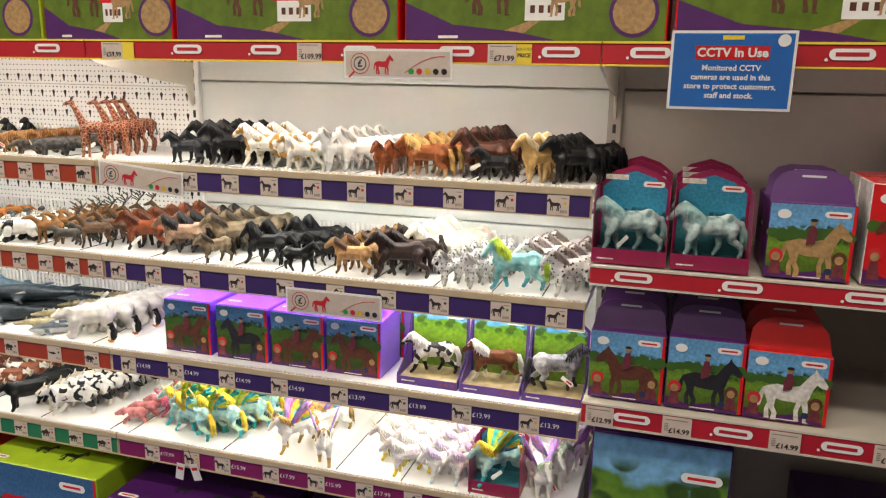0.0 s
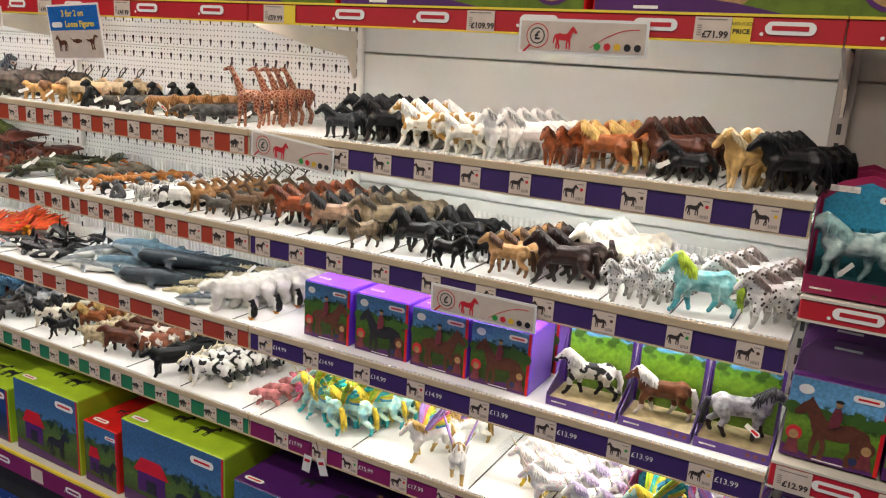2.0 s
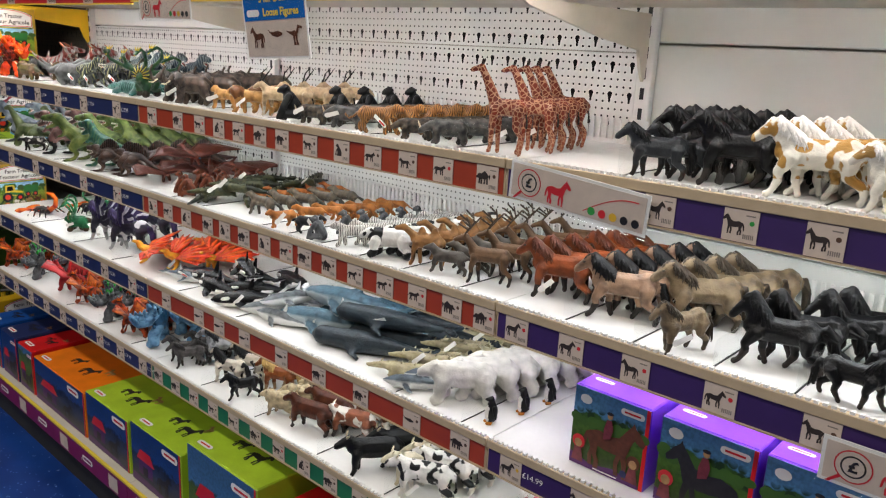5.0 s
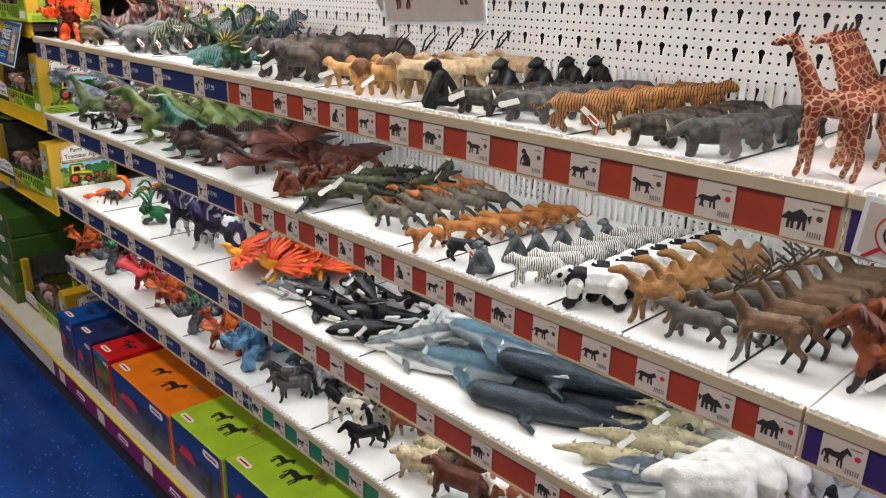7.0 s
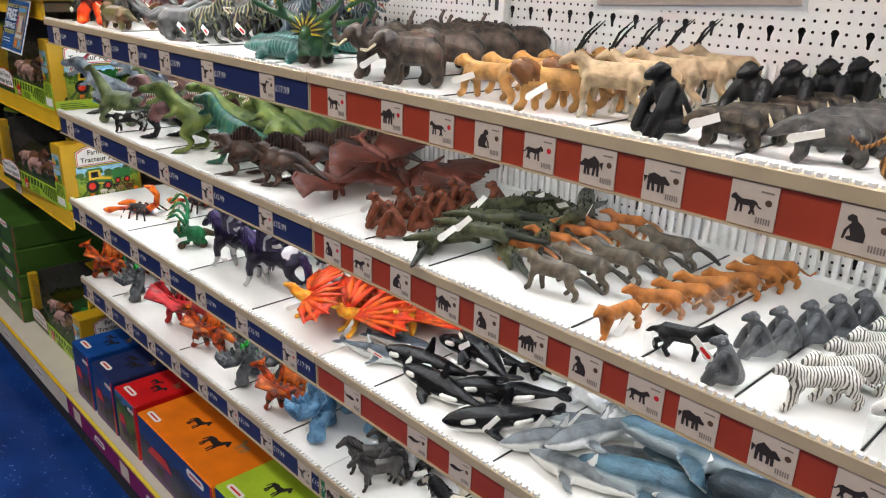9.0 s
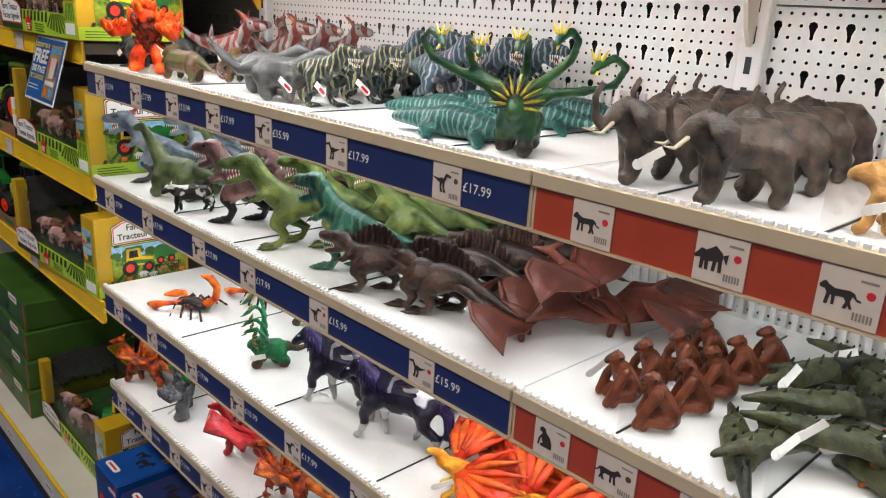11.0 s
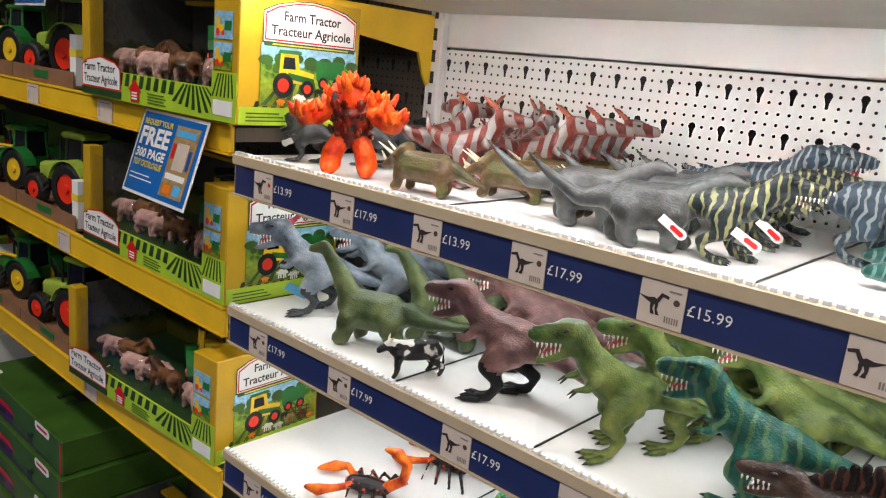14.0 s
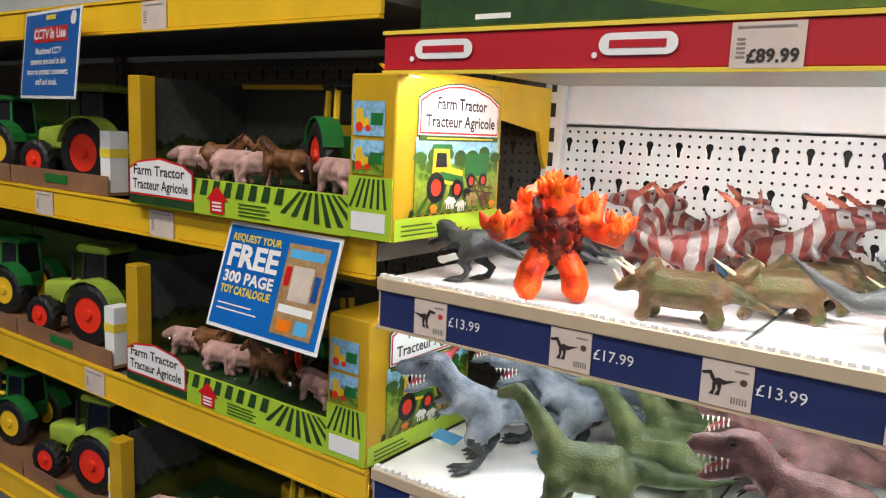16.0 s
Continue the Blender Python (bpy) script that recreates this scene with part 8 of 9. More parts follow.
def tractor(m, hood, cab_m, rim_m, label, s=1.0, roof_m=None, guard_m=None, loader=False):
    """A toy tractor that looks along +x: sloped hood, glazed cab, arched mudguards, four wheels."""
    e = thing("toy_tractor", m, label, "toy tractor", "toy tractors")
    bm = bmesh.new()
    for v in cuboid(bm, -0.002 * s, 0.062 * s, -0.0155 * s, 0.0155 * s, 0.03 * s, 0.06 * s):
        if v.co.x > 0.03 * s:
            v.co.y *= 0.78
            if v.co.z > 0.05 * s:
                v.co.z -= 0.008 * s
    bevelled(bm, 0.005 * s, 2)
    part("hood", bm, hood, e, "", None, True)
    slab("grille", (0.0615 * s, 0.0632 * s, -0.0085 * s, 0.0085 * s, 0.031 * s, 0.046 * s), BLACK, e, "black grille")
    slab("chassis", (-0.035 * s, 0.058 * s, -0.01 * s, 0.01 * s, 0.016 * s, 0.031 * s), BLACK, e, "", 0.002 * s)
    bm = bmesh.new()
    for v in cuboid(bm, -0.034 * s, -0.001 * s, -0.018 * s, 0.018 * s, 0.05 * s, 0.09 * s):
        if v.co.z > 0.07 * s:
            v.co.x = -0.017 * s + (v.co.x + 0.017 * s) * 0.86
            v.co.y *= 0.88
    bevelled(bm, 0.002 * s)
    part("cab_glass", bm, CLEAR if guard_m else GLASSY, e, "cab windows")
    for x in (-0.034, -0.0015):
        for y in (-0.0182, 0.0182):
            bm = bmesh.new()
            ring_tube(bm, 0, 1, [(x * s, y * s, 0.048 * s, (0.0034 if guard_m else 0.0021) * s), ((-0.017 + (x + 0.017) * 0.86) * s, y * 0.88 * s, 0.09 * s, (0.003 if guard_m else 0.0018) * s)], 6)
            part("cab_pillar", bm, cab_m, e)
    slab("cab_base", (-0.036 * s, 0.0005 * s, -0.0188 * s, 0.0188 * s, 0.028 * s, 0.0495 * s), guard_m or hood, e, "", 0.003 * s)
    slab("roof", (-0.039 * s, 0.005 * s, -0.021 * s, 0.021 * s, 0.0895 * s, 0.097 * s), roof_m or hood, e, "", 0.003 * s)
    for y in (-0.027, 0.027):
        bm = bmesh.new()
        rows = []
        for k in range(9):
            a = math.radians(15 + 150 * k / 8)
            ca, sa = math.cos(a), math.sin(a)
            rows.append([bm.verts.new((-0.026 * s + r * s * ca, (y + w) * s, 0.031 * s + r * s * sa)) for w, r in ((-0.0095, 0.0335), (0.0095, 0.0335), (0.0095, 0.0352), (-0.0095, 0.0352))])
        for p0, p1 in zip(rows, rows[1:]):
            for j in range(4):
                bm.faces.new((p0[j], p0[(j + 1) % 4], p1[(j + 1) % 4], p1[j]))
        bm.faces.new(rows[0])
        bm.faces.new(rows[-1][::-1])
        part("mudguard", bm, guard_m or hood, e)
        wheel(e, -0.026 * s, y * s, 0.031 * s, 0.0302 * s, 0.017 * s, rim_m)
        wheel(e, 0.046 * s, y * 0.9 * s, 0.02 * s, 0.0192 * s, 0.013 * s, rim_m)
    slab("exhaust", (0.018 * s, 0.0215 * s, 0.008 * s, 0.0115 * s, 0.056 * s, 0.086 * s), BLACK, e, "", 0.001 * s)
    if loader:
        for y in (-0.017, 0.017):
            bm = bmesh.new()
            ring_tube(bm, 0, 1, [(0.005 * s, y * s, 0.062 * s, 0.003 * s), (0.05 * s, y * s, 0.06 * s, 0.003 * s), (0.078 * s, y * s, 0.03 * s, 0.003 * s)], 6)
            part("loader_arm", bm, TYELL, e, "yellow loader arm")
        bm = bmesh.new()
        for v in cuboid(bm, 0.072 * s, 0.104 * s, -0.03 * s, 0.03 * s, 0.012 * s, 0.044 * s):
            if v.co.x > 0.09 * s and v.co.z > 0.03 * s:
                v.co.x -= 0.018 * s
        bevelled(bm, 0.003 * s)
        part("bucket", bm, TYELL, e, "yellow loader bucket")
    return e


HOTRIM = paint("hot_orange_rim", (0.8, 0.035, 0.012), 0.35, 0.1, 40)
DEERG = paint("tractor_green", (0.02, 0.16, 0.03), 0.3, 0.15, 40)
LIMET = paint("tractor_lime", (0.33, 0.45, 0.05), 0.3, 0.15, 40)
pigme = kind_of("toy_pig", pig(), [coat("pale_pig", (0.72, 0.45, 0.4)), coat("pale_pig", (0.72, 0.45, 0.4)), HOOF, IVORY], 1.05)
ponyme = kind_of("toy_horse", horse(), [coat("toy_bay", (0.28, 0.13, 0.05)), coat("toy_bay_mane", (0.15, 0.07, 0.03)), HOOF, IVORY, *MORE], 0.56)


def farm_box(z, yaw=0.0, dx=0.0):
    """A long yellow playset box with a picture end, a printed tray, a film window and toys inside."""
    w, d, h = 0.42, 0.185, 0.155
    e = thing("farm_playset_box", pose(-2.006 + dx, -0.004 - 0.4 * max(dx, 0), z, 0, 0, yaw), "yellow farm playset box with a film window", "toy box", "farm playset boxes")
    slab("end_block", (-0.055, 0, 0.0, d, 0, h), SUNNY, e, "yellow printed end of the box", 0.0015)
    slab("floor_tray", (-w, -0.0555, 0.003, d, 0, 0.006), LEAFC, e)
    slab("tray_insert", (-w + 0.003, -0.056, 0.004, d - 0.004, 0.0062, 0.034), STRIPE, e, "raised card insert")
    slab("tray_front", (-w, -0.0555, 0.0, 0.0025, 0, 0.04), LIME, e, "lime green printed tray front")
    for k in range(13):
        x = -0.405 + k * 0.0205
        bm = bmesh.new()
        poly(bm, [(x, 0.022), (x + 0.012, 0.022), (x + 0.016, 0.039), (x + 0.006, 0.039)], -0.0006)
        part("hedge_print", bm, STRIPE, e)
    for k in range(8):
        bm = bmesh.new()
        poly(bm, [(-0.15 + 0.0165 * k, 0.006 + 0.002 * abs(k - 4)), (-0.142 + 0.0165 * k, 0.006 + 0.002 * abs(k - 4)), (-0.118 + 0.0075 * k, 0.0385), (-0.122 + 0.0075 * k, 0.0385)], -0.0006)
        part("field_print", bm, STRIPE, e)
    for k in range(4):
        slab("text_line", (-0.215, -0.165 - 0.006 * (k % 2), -0.0011, -0.0004, 0.0045 + 0.004 * k, 0.0058 + 0.004 * k), LEAFC, e)
    slab("back_card", (-w, -0.0555, d - 0.003, d, 0.006, h), FARM_SHADE, e, "printed farm scenery")
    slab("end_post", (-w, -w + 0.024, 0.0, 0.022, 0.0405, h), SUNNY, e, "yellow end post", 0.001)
    slab("end_wall", (-w, -w + 0.002, 0.0305, d - 0.0035, 0.0065, h), FARM_SHADE, e, "printed end wall")
    slab("top_frame", (-w + 0.0245, -0.0555, d - 0.03, d - 0.0035, h - 0.006, h), SUNNY, e)
    slab("film_window", (-w + 0.025, -0.056, 0.004, 0.0046, 0.041, h - 0.012), FILM, e, "clear film window")
    rng = random.Random(int(z * 1000))
    bm = bmesh.new()
    nx, nz = 44, 7
    rows_ = [[bm.verts.new((-w + 0.03 + (w - 0.09) * i / nx, 0.011 + rng.uniform(-0.004, 0.004) + 0.022 * (k / nz) ** 2, 0.0405 + 0.034 * k / nz + rng.uniform(-0.002, 0.002))) for k in range(nz + 1)] for i in range(nx + 1)]
    for i in range(nx):
        for k in range(nz):
            bm.faces.new((rows_[i][k], rows_[i + 1][k], rows_[i + 1][k + 1], rows_[i][k + 1]))
    wrap = part("film_wrap", bm, WRAP, e, "crumpled clear film over the animals")
    wrap.visible_shadow = False
    bm = bmesh.new()
    poly(bm, [(-w + 0.002, 0.012), (-w + 0.128, 0.012), (-w + 0.128, 0.044), (-w + 0.11, 0.053), (-w + 0.065, 0.059), (-w + 0.02, 0.053), (-w + 0.002, 0.044)], -0.0014)
    rim_ = part("title_border", bm, SCARLET, e, "red border of the title")
    bm = bmesh.new()
    poly(bm, [(-w + 0.0045, 0.0145), (-w + 0.1255, 0.0145), (-w + 0.1255, 0.0425), (-w + 0.109, 0.0508), (-w + 0.065, 0.0565), (-w + 0.021, 0.0508), (-w + 0.0045, 0.0425)], -0.0017)
    t = part("title_plate", bm, PAPER, e, "cream arched title plate")
    slab("title_foot", (-w + 0.002, -w + 0.128, -0.0016, -0.0002, 0.002, 0.0115), STRIPE, e, "dark green band under the title")
    lettering("Farm Tractor", 0.017, INK, t, front(-w + 0.062, -0.002, 0.042), "lettering", 0.1, 0.0003)
    lettering("Tracteur Agricole", 0.017, INK, t, front(-w + 0.065, -0.002, 0.025), "lettering", 0.108, 0.0003)
    bm = bmesh.new()
    poly(bm, [(-0.262, 0.003), (-0.238, 0.003), (-0.238, 0.018), (-0.231, 0.018), (-0.25, 0.034), (-0.269, 0.018), (-0.262, 0.018)], -0.0014)
    part("red_arrow", bm, SCARLET, e, "red printed arrow")
    bm = bmesh.new()
    for k in range(3):
        poly(bm, [(-0.258, 0.006 + 0.004 * k), (-0.242, 0.006 + 0.004 * k), (-0.242, 0.0082 + 0.004 * k), (-0.258, 0.0082 + 0.004 * k)], -0.0018)
    part("arrow_lines", bm, PAPER, e)
    slab("caution_label", (-0.05, -0.008, -0.0014, -0.0004, 0.008, 0.026), PAPER, e)
    for k in range(2):
        slab("side_photo", (-0.05, -0.012, -0.0014, -0.0004, 0.062 + 0.036 * k, 0.094 + 0.036 * k), FARMP, e)
        bm = bmesh.new()
        zb = 0.07 + 0.036 * k
        poly(bm, [(-0.046, zb), (-0.03, zb), (-0.03, zb + 0.008), (-0.037, zb + 0.009), (-0.038, zb + 0.017), (-0.046, zb + 0.017)], -0.0017, 1)
        poly(bm, [(-0.028, zb + 0.002), (-0.014, zb + 0.002), (-0.013, zb + 0.013), (-0.028, zb + 0.013)], -0.0017, 2)
        disc(bm, -0.042, zb, 0.0045, 0.0045, -0.002, 12, 0)
        disc(bm, -0.031, zb - 0.001, 0.0032, 0.0032, -0.002, 12, 0)
        part("tractor_picture", bm, [HOTRIM, TYELL, DEERG], e)
    bm = bmesh.new()
    for k in range(6):
        poly(bm, [(-0.054 + 0.0088 * k, 0.03), (-0.0505 + 0.0088 * k, 0.03), (-0.038 + 0.0055 * k, 0.058), (-0.041 + 0.0055 * k, 0.058)], -0.0008)
    part("field_print", bm, STRIPE, e)
    slab("lime_corner", (-0.0548, -0.0005, -0.0007, -0.0001, 0.001, 0.06), LIME, e)
    # the picture end, which looks along the shelf
    R = Matrix.Translation((0.0004, 0, 0)) @ Matrix.Rotation(radians(90), 4, "Z")
    p = slab("end_picture", (0.03, 0.178, -0.0012, 0, 0.024, 0.0985), FARMP, e, "printed farm scene", 0, R)
    for k in range(9):
        bm = bmesh.new()
        poly(bm, [(0.032 + 0.0165 * k, 0.0255), (0.04 + 0.0165 * k, 0.0255), (0.072 + 0.0075 * k, 0.062), (0.069 + 0.0075 * k, 0.062)], -0.0014)
        part("field_stripe", bm, LEAFC, p)
    bm = bmesh.new()
    for k in range(7):
        disc(bm, 0.037 + 0.0225 * k, 0.079 + 0.002 * (k % 3), 0.011, 0.006 + 0.002 * (k % 2), -0.0014 - 0.00005 * k, 10)
    part("hedge_print", bm, LEAFC, p)
    bm = bmesh.new()
    for cx, cz, r in ((0.063, 0.05, 0.0155), (0.1, 0.047, 0.0105), (0.125, 0.055, 0.008), (0.148, 0.055, 0.008)):
        disc(bm, cx, cz, r, r, -0.0022, 18, 0)
        disc(bm, cx, cz, r * 0.55, r * 0.55, -0.0025, 14, 1)
    part("wheel_print", bm, [BLACK, HOTRIM], p)
    bm = bmesh.new()
    poly(bm, [(0.056, 0.056), (0.108, 0.05), (0.11, 0.066), (0.088, 0.07), (0.084, 0.088), (0.058, 0.088)], -0.0018, 0)
    poly(bm, [(0.062, 0.07), (0.081, 0.07), (0.079, 0.084), (0.063, 0.084)], -0.002, 1)
    poly(bm, [(0.054, 0.088), (0.09, 0.088), (0.088, 0.0925), (0.056, 0.0925)], -0.002, 2)
    poly(bm, [(0.07, 0.058), (0.108, 0.053), (0.109, 0.06), (0.07, 0.066)], -0.0021, 2)
    part("tractor_picture", bm, [TYELL, GLASSY, DEERG], p)
    bm = bmesh.new()
    poly(bm, [(0.114, 0.06), (0.156, 0.06), (0.16, 0.083), (0.112, 0.083)], -0.0018)
    part("trailer_picture", bm, DEERG, p)
    for cx, cz, sz, m2, fl in ((0.088, 0.035, 0.018, PAPER, 1), (0.108, 0.031, 0.017, WHITEP, -1), (0.128, 0.037, 0.02, TANP, 1), (0.152, 0.036, 0.02, BROWNP, -1), (0.118, 0.044, 0.014, BLACK, 1), (0.06, 0.03, 0.012, ORANGE, 1), (0.168, 0.03, 0.012, ORANGE, -1)):
        bm = bmesh.new()
        beast_print(bm, cx, cz, sz, -0.0024, 0, fl, "beast")
        part("animal_picture", bm, m2, p)
    bm = bmesh.new()
    for k in range(4):
        poly(bm, [(0.128 + 0.011 * k, 0.04 - 0.001 * k), (0.13 + 0.011 * k, 0.04 - 0.001 * k), (0.13 + 0.011 * k, 0.056 - 0.002 * k), (0.128 + 0.011 * k, 0.056 - 0.002 * k)], -0.0021)
    for zz2 in (0.044, 0.05):
        poly(bm, [(0.126, zz2), (0.168, zz2 - 0.005), (0.168, zz2 - 0.003), (0.126, zz2 + 0.002)], -0.0023)
    part("fence_picture", bm, BROWNP, p)
    bm = bmesh.new()
    arch_ = lambda g: [(0.036 - g, 0.104 - g), (0.172 + g, 0.104 - g), (0.172 + g, 0.132 + g), (0.155 + g * 0.6, 0.1405 + g), (0.13, 0.1465 + g), (0.104, 0.1485 + g), (0.078, 0.1465 + g), (0.053 - g * 0.6, 0.1405 + g), (0.036 - g, 0.132 + g)]  # noqa: E731
    poly(bm, arch_(0.0045), -0.0009)
    tb = part("title_edge", bm, STRIPE, e, "dark green edge of the title", R)
    for name2, g, yy2, m2 in (("title_field", 0.0032, -0.0012, PAPER), ("title_border", 0.0018, -0.0015, SCARLET)):
        bm = bmesh.new()
        poly(bm, arch_(g), yy2)
        part(name2, bm, m2, tb)
    bm = bmesh.new()
    poly(bm, arch_(0.0), -0.0018)
    tp = part("end_title", bm, PAPER, e, "white arched title plate", R)
    slab("subtitle_band", (0.034, 0.174, -0.0022, -0.0002, 0.0955, 0.1005), LEAFC, e, "", 0, R)
    slab("subtitle", (0.045, 0.163, -0.0026, -0.0023, 0.0972, 0.0988), GOLDY, e, "", 0, R)
    for k in range(3):
        slab("text_line", (0.012, 0.072 - 0.006 * k, -0.0013, -0.0009, 0.005 + 0.0045 * k, 0.0066 + 0.0045 * k), LEAFC, e, "", 0, R)
    for words, zz, ww in (("Farm Tractor", 0.1315, 0.088), ("Tracteur Agricole", 0.1142, 0.124)):
        lettering(words, 0.0165, INK, tp, front(0.104, -0.0024, zz), "lettering", ww, 0.0003)
    bm = bmesh.new()
    cuboid(bm, 0.002, 0.183, -0.0008, 0, 0.001, 0.022)
    part("lime_band", bm, LIME, e, "lime green band", R)
    bm = bmesh.new()
    for k in range(12):
        a = 0.022 + k * 0.0128
        poly(bm, [(a, 0.0225), (a + 0.007, 0.0225), (a + 0.01, 0.0295), (a + 0.003, 0.0295)], -0.0008)
    part("hedge_print", bm, STRIPE, e, "", R)
    m = pose(-2.006 + dx, -0.004 - 0.4 * max(dx, 0), z, 0, 0, yaw)
    tractor(m @ pose(-0.165, 0.11, 0.0345, 0, 0, 150), TYELL, TYELL, HOTRIM, "green and yellow toy tractor inside a box", 1.22, BLACK, DEERG)
    for k, (x, y, me, ang, lab, c) in enumerate(((-0.35, 0.05, pigme, 200, "pink toy pig inside a box", "toy pig"), (-0.27, 0.035, pigme, 10, "pink toy pig inside a box", "toy pig"), (-0.235, 0.045, pigme, 20, "pink toy pig inside a box", "toy pig"), (-0.31, 0.055, ponyme, 15, "small bay toy horse in a box", "toy horse"), (-0.18, 0.035, ponyme, 190, "small bay toy horse in a box", "toy horse"), (-0.1, 0.035, pigme, 170, "pink toy pig inside a box", "toy pig"))):
        ob = new(me.name.split(".")[0], me)
        ob.matrix_basis = m @ pose(x, y, 0.0345, 0, 0, ang)
        tagged(ob, lab, c, "farm animals in boxes")


for zz, yw in ((1.0905, 0), (0.8515, 0), (0.6145, 3), (DECK + 0.0035, 0)):
    farm_box(zz, yw, -0.05 if zz < 0.3 else (-0.012 if zz < 0.7 else (0.036 if zz > 1 else 0.0)))

TRAYC = paint("tray_card", (0.24, 0.12, 0.06), 0.5, 0.2, 20)
for zz in (1.0905, 0.8515, 0.6145):
    for x, hood, cab_m in ((-2.6, LIMET, BLACK), (-2.865, DEERG, DEERG), (-3.13, LIMET, BLACK), (-3.395, DEERG, DEERG), (-3.66, DEERG, DEERG), (-3.925, LIMET, BLACK)):
        e = thing("tractor_tray", pose(x, 0.002, zz), "open brown card tray for a toy tractor", "card tray", "tractor trays")
        slab("tray_floor", (-0.13, 0.13, 0, 0.16, 0, 0.004), TRAYC, e)
        slab("tray_front", (-0.13, 0.13, -0.0015, 0, 0, 0.026), TRAYC, e, "printed tray front")
        slab("tray_back", (-0.13, 0.13, 0.158, 0.16, 0.004, 0.13), LEAFC, e)
        slab("price_label", (-0.03, 0.03, -0.0025, -0.0016, 0.008, 0.02), DEERG, e)
        if x == -2.6:
            slab("side_card", (0.105, 0.128, 0.004, 0.03, 0.004, 0.085), PAPER, e, "white card corner")
            slab("side_band", (0.1045, 0.1285, 0.0035, 0.0305, 0.05, 0.062), GOLDY, e)
        tractor(pose(x - 0.035, 0.075, zz + 0.0045, 0, 0, 193), hood, cab_m, HOTRIM if hood is LIMET else TYELL, "toy tractor with bright wheels in a tray", 1.5 if hood is LIMET else 1.3, None, None, hood is DEERG)
        if hood is DEERG:
            continue
        tr = thing("toy_trailer", pose(x + 0.075, 0.08, zz + 0.0045, 0, 0, -12), "grey-green toy trailer in a tray", "toy trailer", "toy trailers")
        slab("bed", (-0.03, 0.035, -0.024, 0.024, 0.022, 0.05), paint("trailer_green", (0.16, 0.2, 0.1), 0.4, 0.15, 40), tr, "", 0.002)
        slab("rim_wall", (-0.032, 0.037, -0.026, 0.026, 0.0505, 0.062), GREYW, tr, "", 0.001)
        for y in (-0.028, 0.028):
            wheel(tr, 0.01, y, 0.017, 0.016, 0.01, HOTRIM)
GSH = "flat green machinery shed box stacked on the base"
for k, z in enumerate((DECK, DECK + 0.072, DECK + 0.144, DECK + 0.216)):
    big_box(-2.92 - 0.01 * k, -2.48 - 0.01 * k, -0.03 + 0.006 * k, z + 0.001 * k, 0.26, 0.07, LEAFC, LEAFC, GSH, LEAFC, PLUM, False, "green shed boxes")
for x0, x1, z in ((-3.4, -2.96, DECK),):
    big_box(x0, x1, -0.03, z, 0.26, 0.18, LEAFC, LEAFC, "green boxed farm building on the base", None, PLUM, False, "green shed boxes")



def digger_box(x, y, z, yaw):
    """A white card box with an open window and a yellow digger inside."""
    w, d, h = 0.17, 0.12, 0.15
    m = pose(x, y, z, 0, 0, yaw)
    e = thing("digger_box", m, "white window box with a yellow toy digger", "toy box", "digger boxes")
    slab("base", (-w / 2, w / 2, 0, d, 0, 0.012), PAPER, e)
    slab("back_card", (-w / 2, w / 2, d - 0.002, d, 0.012, h), SUNNY, e, "yellow printed back card")
    for sx in (-1, 1):
        slab("side_card", (min(sx * w / 2, sx * (w / 2 - 0.012)), max(sx * w / 2, sx * (w / 2 - 0.012)), 0, d - 0.003, 0.0125, h - 0.012), PAPER, e)
    slab("top_card", (-w / 2, w / 2, 0, d - 0.003, h - 0.0115, h), PAPER, e, "white card top")
    slab("top_label", (-0.05, 0.03, 0.02, 0.06, h, h + 0.0008), SCARLET, e, "red printed label")
    slab("top_band", (-0.07, 0.07, 0.07, 0.085, h, h + 0.0008), GOLDY, e)
    slab("front_band", (-0.06, 0.06, -0.001, -0.0002, h - 0.01, h - 0.003), GOLDY, e)
    tractor(m @ pose(-0.005, 0.06, 0.0125, 0, 0, 190), TYELL, BLACK, TYELL, "yellow toy digger inside a window box", 1.1, None, None, True)


for x, y, yw in ((-3.08, 0.0, 8), (-3.27, 0.005, -3)):
    digger_box(x, y, DECK + 0.1825, yw)


for x, z in ((0.165, 0.402), (0.2, 0.406), (0.655, 0.4)):
    e = thing("hanging_tag", pose(x, -0.008, z, 8, 12 if x < 0.2 else -10, 10), "white paper tag hanging from the shelf edge", "paper tag", "hanging tags")
    slab("card", (-0.009, 0.009, -0.0006, 0, -0.03, 0.012), PAPER, e)
    slab("red_mark", (-0.006, 0.006, -0.0011, -0.0007, -0.004, 0.003), SCARLET, e)
    slab("string", (-0.0005, 0.0005, -0.0005, 0.0005, 0.0125, 0.05), INK, e)


# ---- signs ----
def sign(m, w, h, face, label, name="hanging_sign"):
    e = thing(name, m, label, "sign", "shop signs")
    slab("card", (-w / 2, w / 2, 0, 0.0012, -h / 2, h / 2), PAPER, e, "white bordered card")
    slab("face", (-w / 2 + 0.004, w / 2 - 0.004, -0.0006, 0, -h / 2 + 0.004, h / 2 - 0.004), face, e)
    slab("sleeve", (-w / 2 - 0.002, w / 2 + 0.002, -0.0026, -0.0022, -h / 2 - 0.002, h / 2 + 0.002), CLEAR, e, "clear plastic sleeve")
    return e


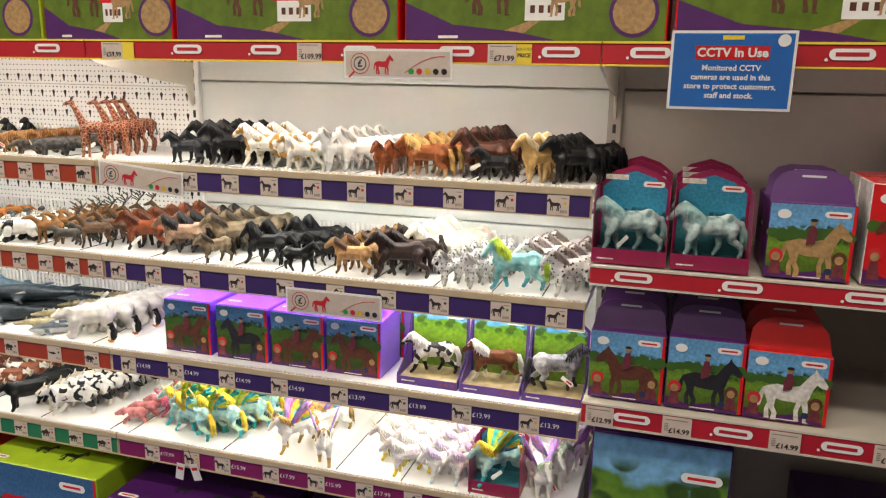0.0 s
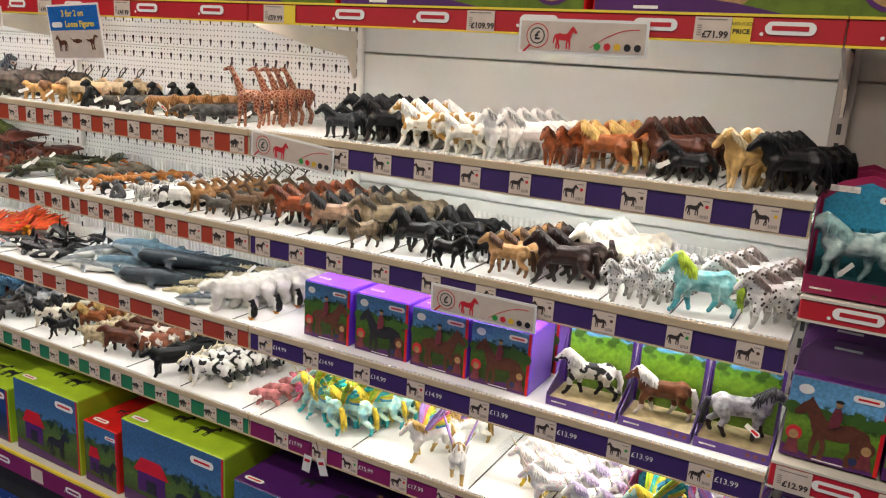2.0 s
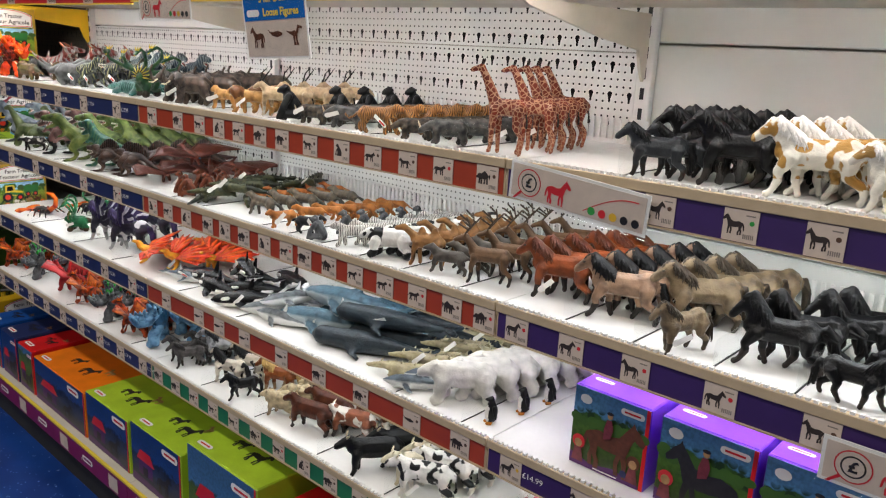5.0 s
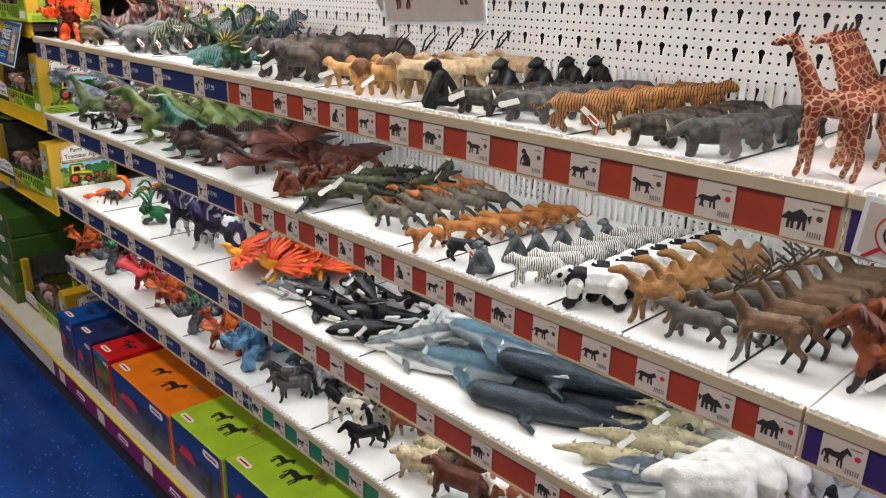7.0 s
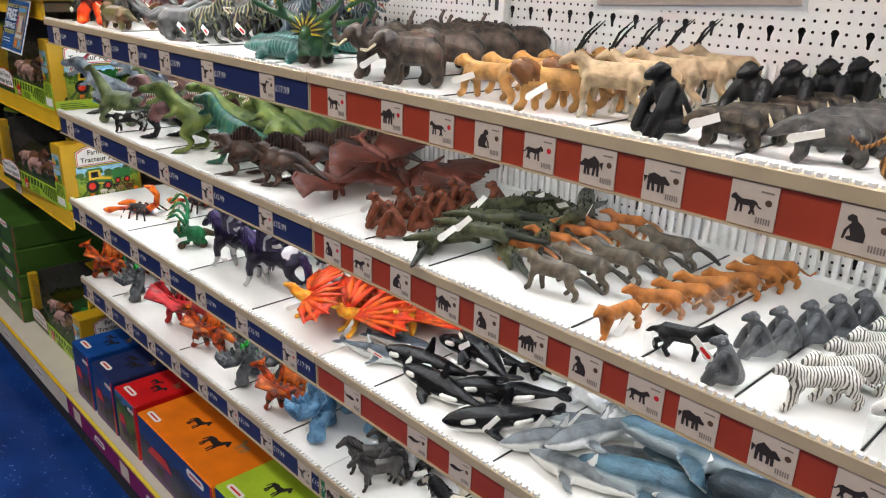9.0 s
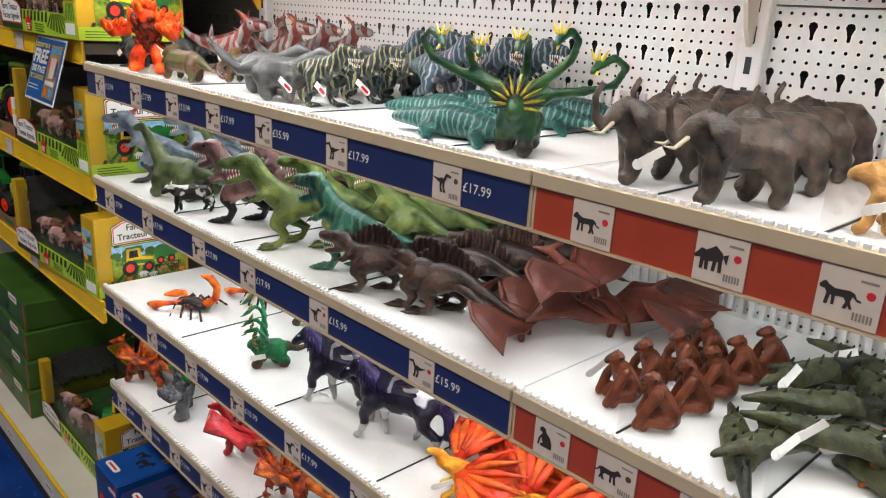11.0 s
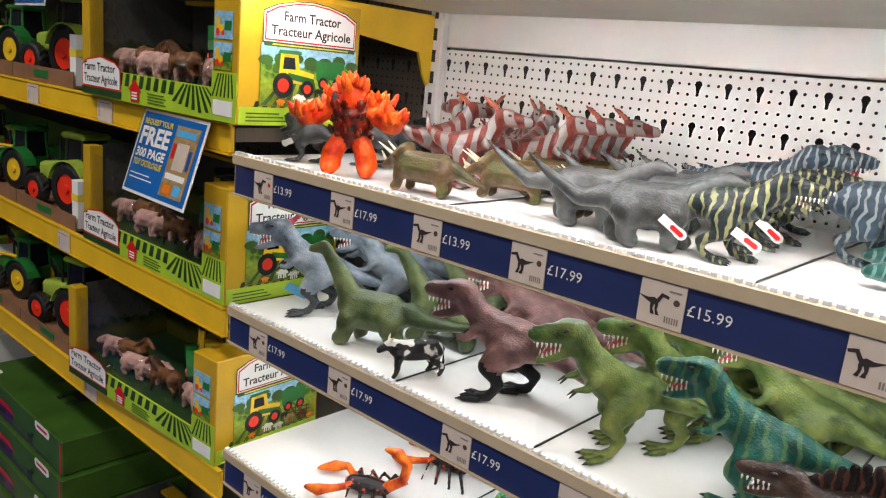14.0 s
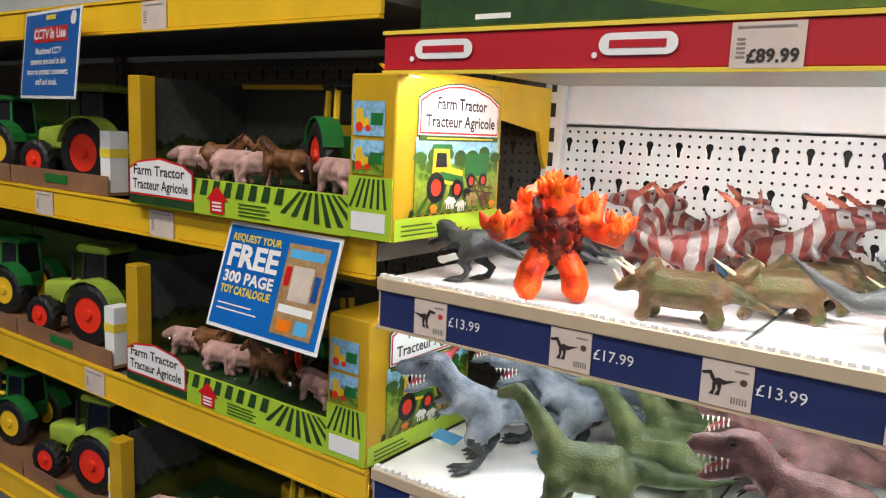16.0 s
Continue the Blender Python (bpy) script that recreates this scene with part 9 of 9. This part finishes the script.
def cctv_sign(m):
    e = sign(m, 0.176, 0.116, BLUE, "blue camera notice in a clear sleeve")
    slab("red_bar", (-0.052, 0.052, -0.0012, -0.0007, 0.016, 0.036), SCARLET, e)
    lettering("CCTV In Use", 0.018, PAPER, e, front(0, -0.0018, 0.026), "lettering", 0.1, 0.0006)
    for k, words in enumerate(("Monitored CCTV", "cameras are used in this", "store to protect customers,", "staff and stock.")):
        lettering(words, 0.0115, PAPER, e, front(0, -0.0018, 0.004 - 0.0135 * k), "lettering", None, 0.0003)
    bm = bmesh.new()
    disc(bm, 0.07, 0.044, 0.009, 0.009, -0.0014, 14, 0)
    poly(bm, [(-0.015, 0.045), (0.015, 0.045), (0.015, 0.051), (-0.015, 0.051)], -0.0014, 1)
    part("emblem", bm, [PAPER, GOLDY], e)


cctv_sign(pose(1.194, -0.03, 1.246, 4, 0, 0))
cctv_sign(pose(-2.552, -0.028, 1.272, -6, 0, -6))
e = sign(pose(-2.122, -0.028, 1.03, -17, 0, -2), 0.176, 0.118, BLUE, "blue catalogue notice in a clear sleeve")
lettering("REQUEST YOUR", 0.011, GOLDY, e, front(-0.036, -0.0014, 0.042), "lettering", 0.08, 0.0003)
lettering("FREE", 0.034, PAPER, e, front(-0.036, -0.0014, 0.021), "lettering", 0.082, 0.0012)
lettering("300 PAGE", 0.017, PAPER, e, front(-0.036, -0.0014, -0.002), "lettering", 0.082, 0.0006)
lettering("TOY CATALOGUE", 0.012, GOLDY, e, front(-0.036, -0.0014, -0.016), "lettering", 0.082, 0.0004)
bm = bmesh.new()
for k in range(2):
    poly(bm, [(-0.076, -0.032 - 0.006 * k), (-0.02 + 0.01 * k, -0.032 - 0.006 * k), (-0.02 + 0.01 * k, -0.0305 - 0.006 * k), (-0.076, -0.0305 - 0.006 * k)], -0.0012)
part("small_print", bm, PAPER, e)
slab("catalogue_cover", (0.016, 0.076, -0.0016, -0.0007, -0.048, 0.046), TANP, e, "printed brown catalogue cover")
slab("pale_square", (0.031, 0.061, -0.0022, -0.0017, -0.012, 0.024), TICKET, e)
for cx, cz, cw, chh, mm in ((0.046, 0.036, 0.05, 0.009, SKYC), (0.024, 0.012, 0.008, 0.02, SCARLET), (0.068, 0.004, 0.008, 0.026, COBALT), (0.046, -0.021, 0.05, 0.008, PAPER), (0.034, -0.038, 0.02, 0.012, ORANGE), (0.06, -0.037, 0.018, 0.014, SKYC)):
    slab("cover_patch", (cx - cw / 2, cx + cw / 2, -0.0021, -0.0017, cz - chh / 2, cz + chh / 2), mm, e)

e = sign(pose(-0.478, -0.02, 1.216, 5, -3, 0), 0.172, 0.116, TICKET, "cream and blue offer card under the fascia")
slab("blue_band", (-0.082, 0.082, -0.0012, -0.0007, 0.004, 0.054), BLUE, e)
lettering("3 for 2 on", 0.018, GOLDY, e, front(0, -0.0018, 0.038), "lettering", None, 0.0005)
lettering("Loose Figures", 0.017, GOLDY, e, front(0.02, -0.0018, 0.016), "lettering", None, 0.0005)
bm = bmesh.new()
pill(bm, -0.056, 0.016, 0.036, 0.011, -0.0016, 1)
beast_print(bm, -0.048, -0.022, 0.036, -0.0014, 0, -1)
beast_print(bm, 0.002, -0.018, 0.036, -0.0014, 0, 1, "whale")
beast_print(bm, 0.052, -0.02, 0.038, -0.0014, 0, 1, "dino")
part("print", bm, [BROWNP, PAPER], e)


def range_sign(x, y, z, roll=0.0):
    """A long cream strip with a pound ring, a red horse, a curve and coloured dots."""
    e = sign(pose(x, y, z, 3, roll, 0), 0.198, 0.05, TICKET, "cream price guide strip with a red horse", "price_guide_strip")
    bm = bmesh.new()
    disc(bm, -0.068, 0.0, 0.018, 0.018, -0.001, 22, 0)
    disc(bm, -0.068, 0.0, 0.0165, 0.0165, -0.0012, 22, 1)
    disc(bm, -0.068, 0.0, 0.012, 0.012, -0.0014, 22, 2)
    disc(bm, -0.068, 0.0, 0.0102, 0.0102, -0.0016, 22, 1)
    poly(bm, [(-0.092, -0.024), (-0.08, -0.012), (-0.078, -0.015), (-0.088, -0.024)], -0.001, 0)
    beast_print(bm, -0.026, -0.001, 0.034, -0.0012, 0)
    for k in range(9):
        a, b = 0.014 + 0.008 * k, 0.014 + 0.008 * (k + 1)
        f = lambda t: -0.018 + 0.03 * math.sin(min(1, (t - 0.01) / 0.07) * math.pi / 2)  # noqa: E731
        poly(bm, [(a, f(a)), (b, f(b)), (b, f(b) + 0.0014), (a, f(a) + 0.0014)], -0.001, 0)
    part("print", bm, [DOTS[1], TICKET, DARKP], e)
    lettering("£", 0.017, DARKP, e, front(-0.068, -0.0022, 0.0), "lettering", None, 0.0006)
    for k in range(5):
        bm = bmesh.new()
        disc(bm, 0.026 + 0.0148 * k, -0.012, 0.0052, 0.0052, -0.0016, 14)
        part("price_dot", bm, [DOTS[0], DOTS[1], DOTS[2], DARKP, DARKP][k], e)


range_sign(0.656, -0.012, 1.25)
range_sign(0.112, -0.008, 1.022, 5)
range_sign(0.528, -0.008, 0.806)
range_sign(-0.85, -0.012, 1.24)
range_sign(1.79, -0.012, 1.25)
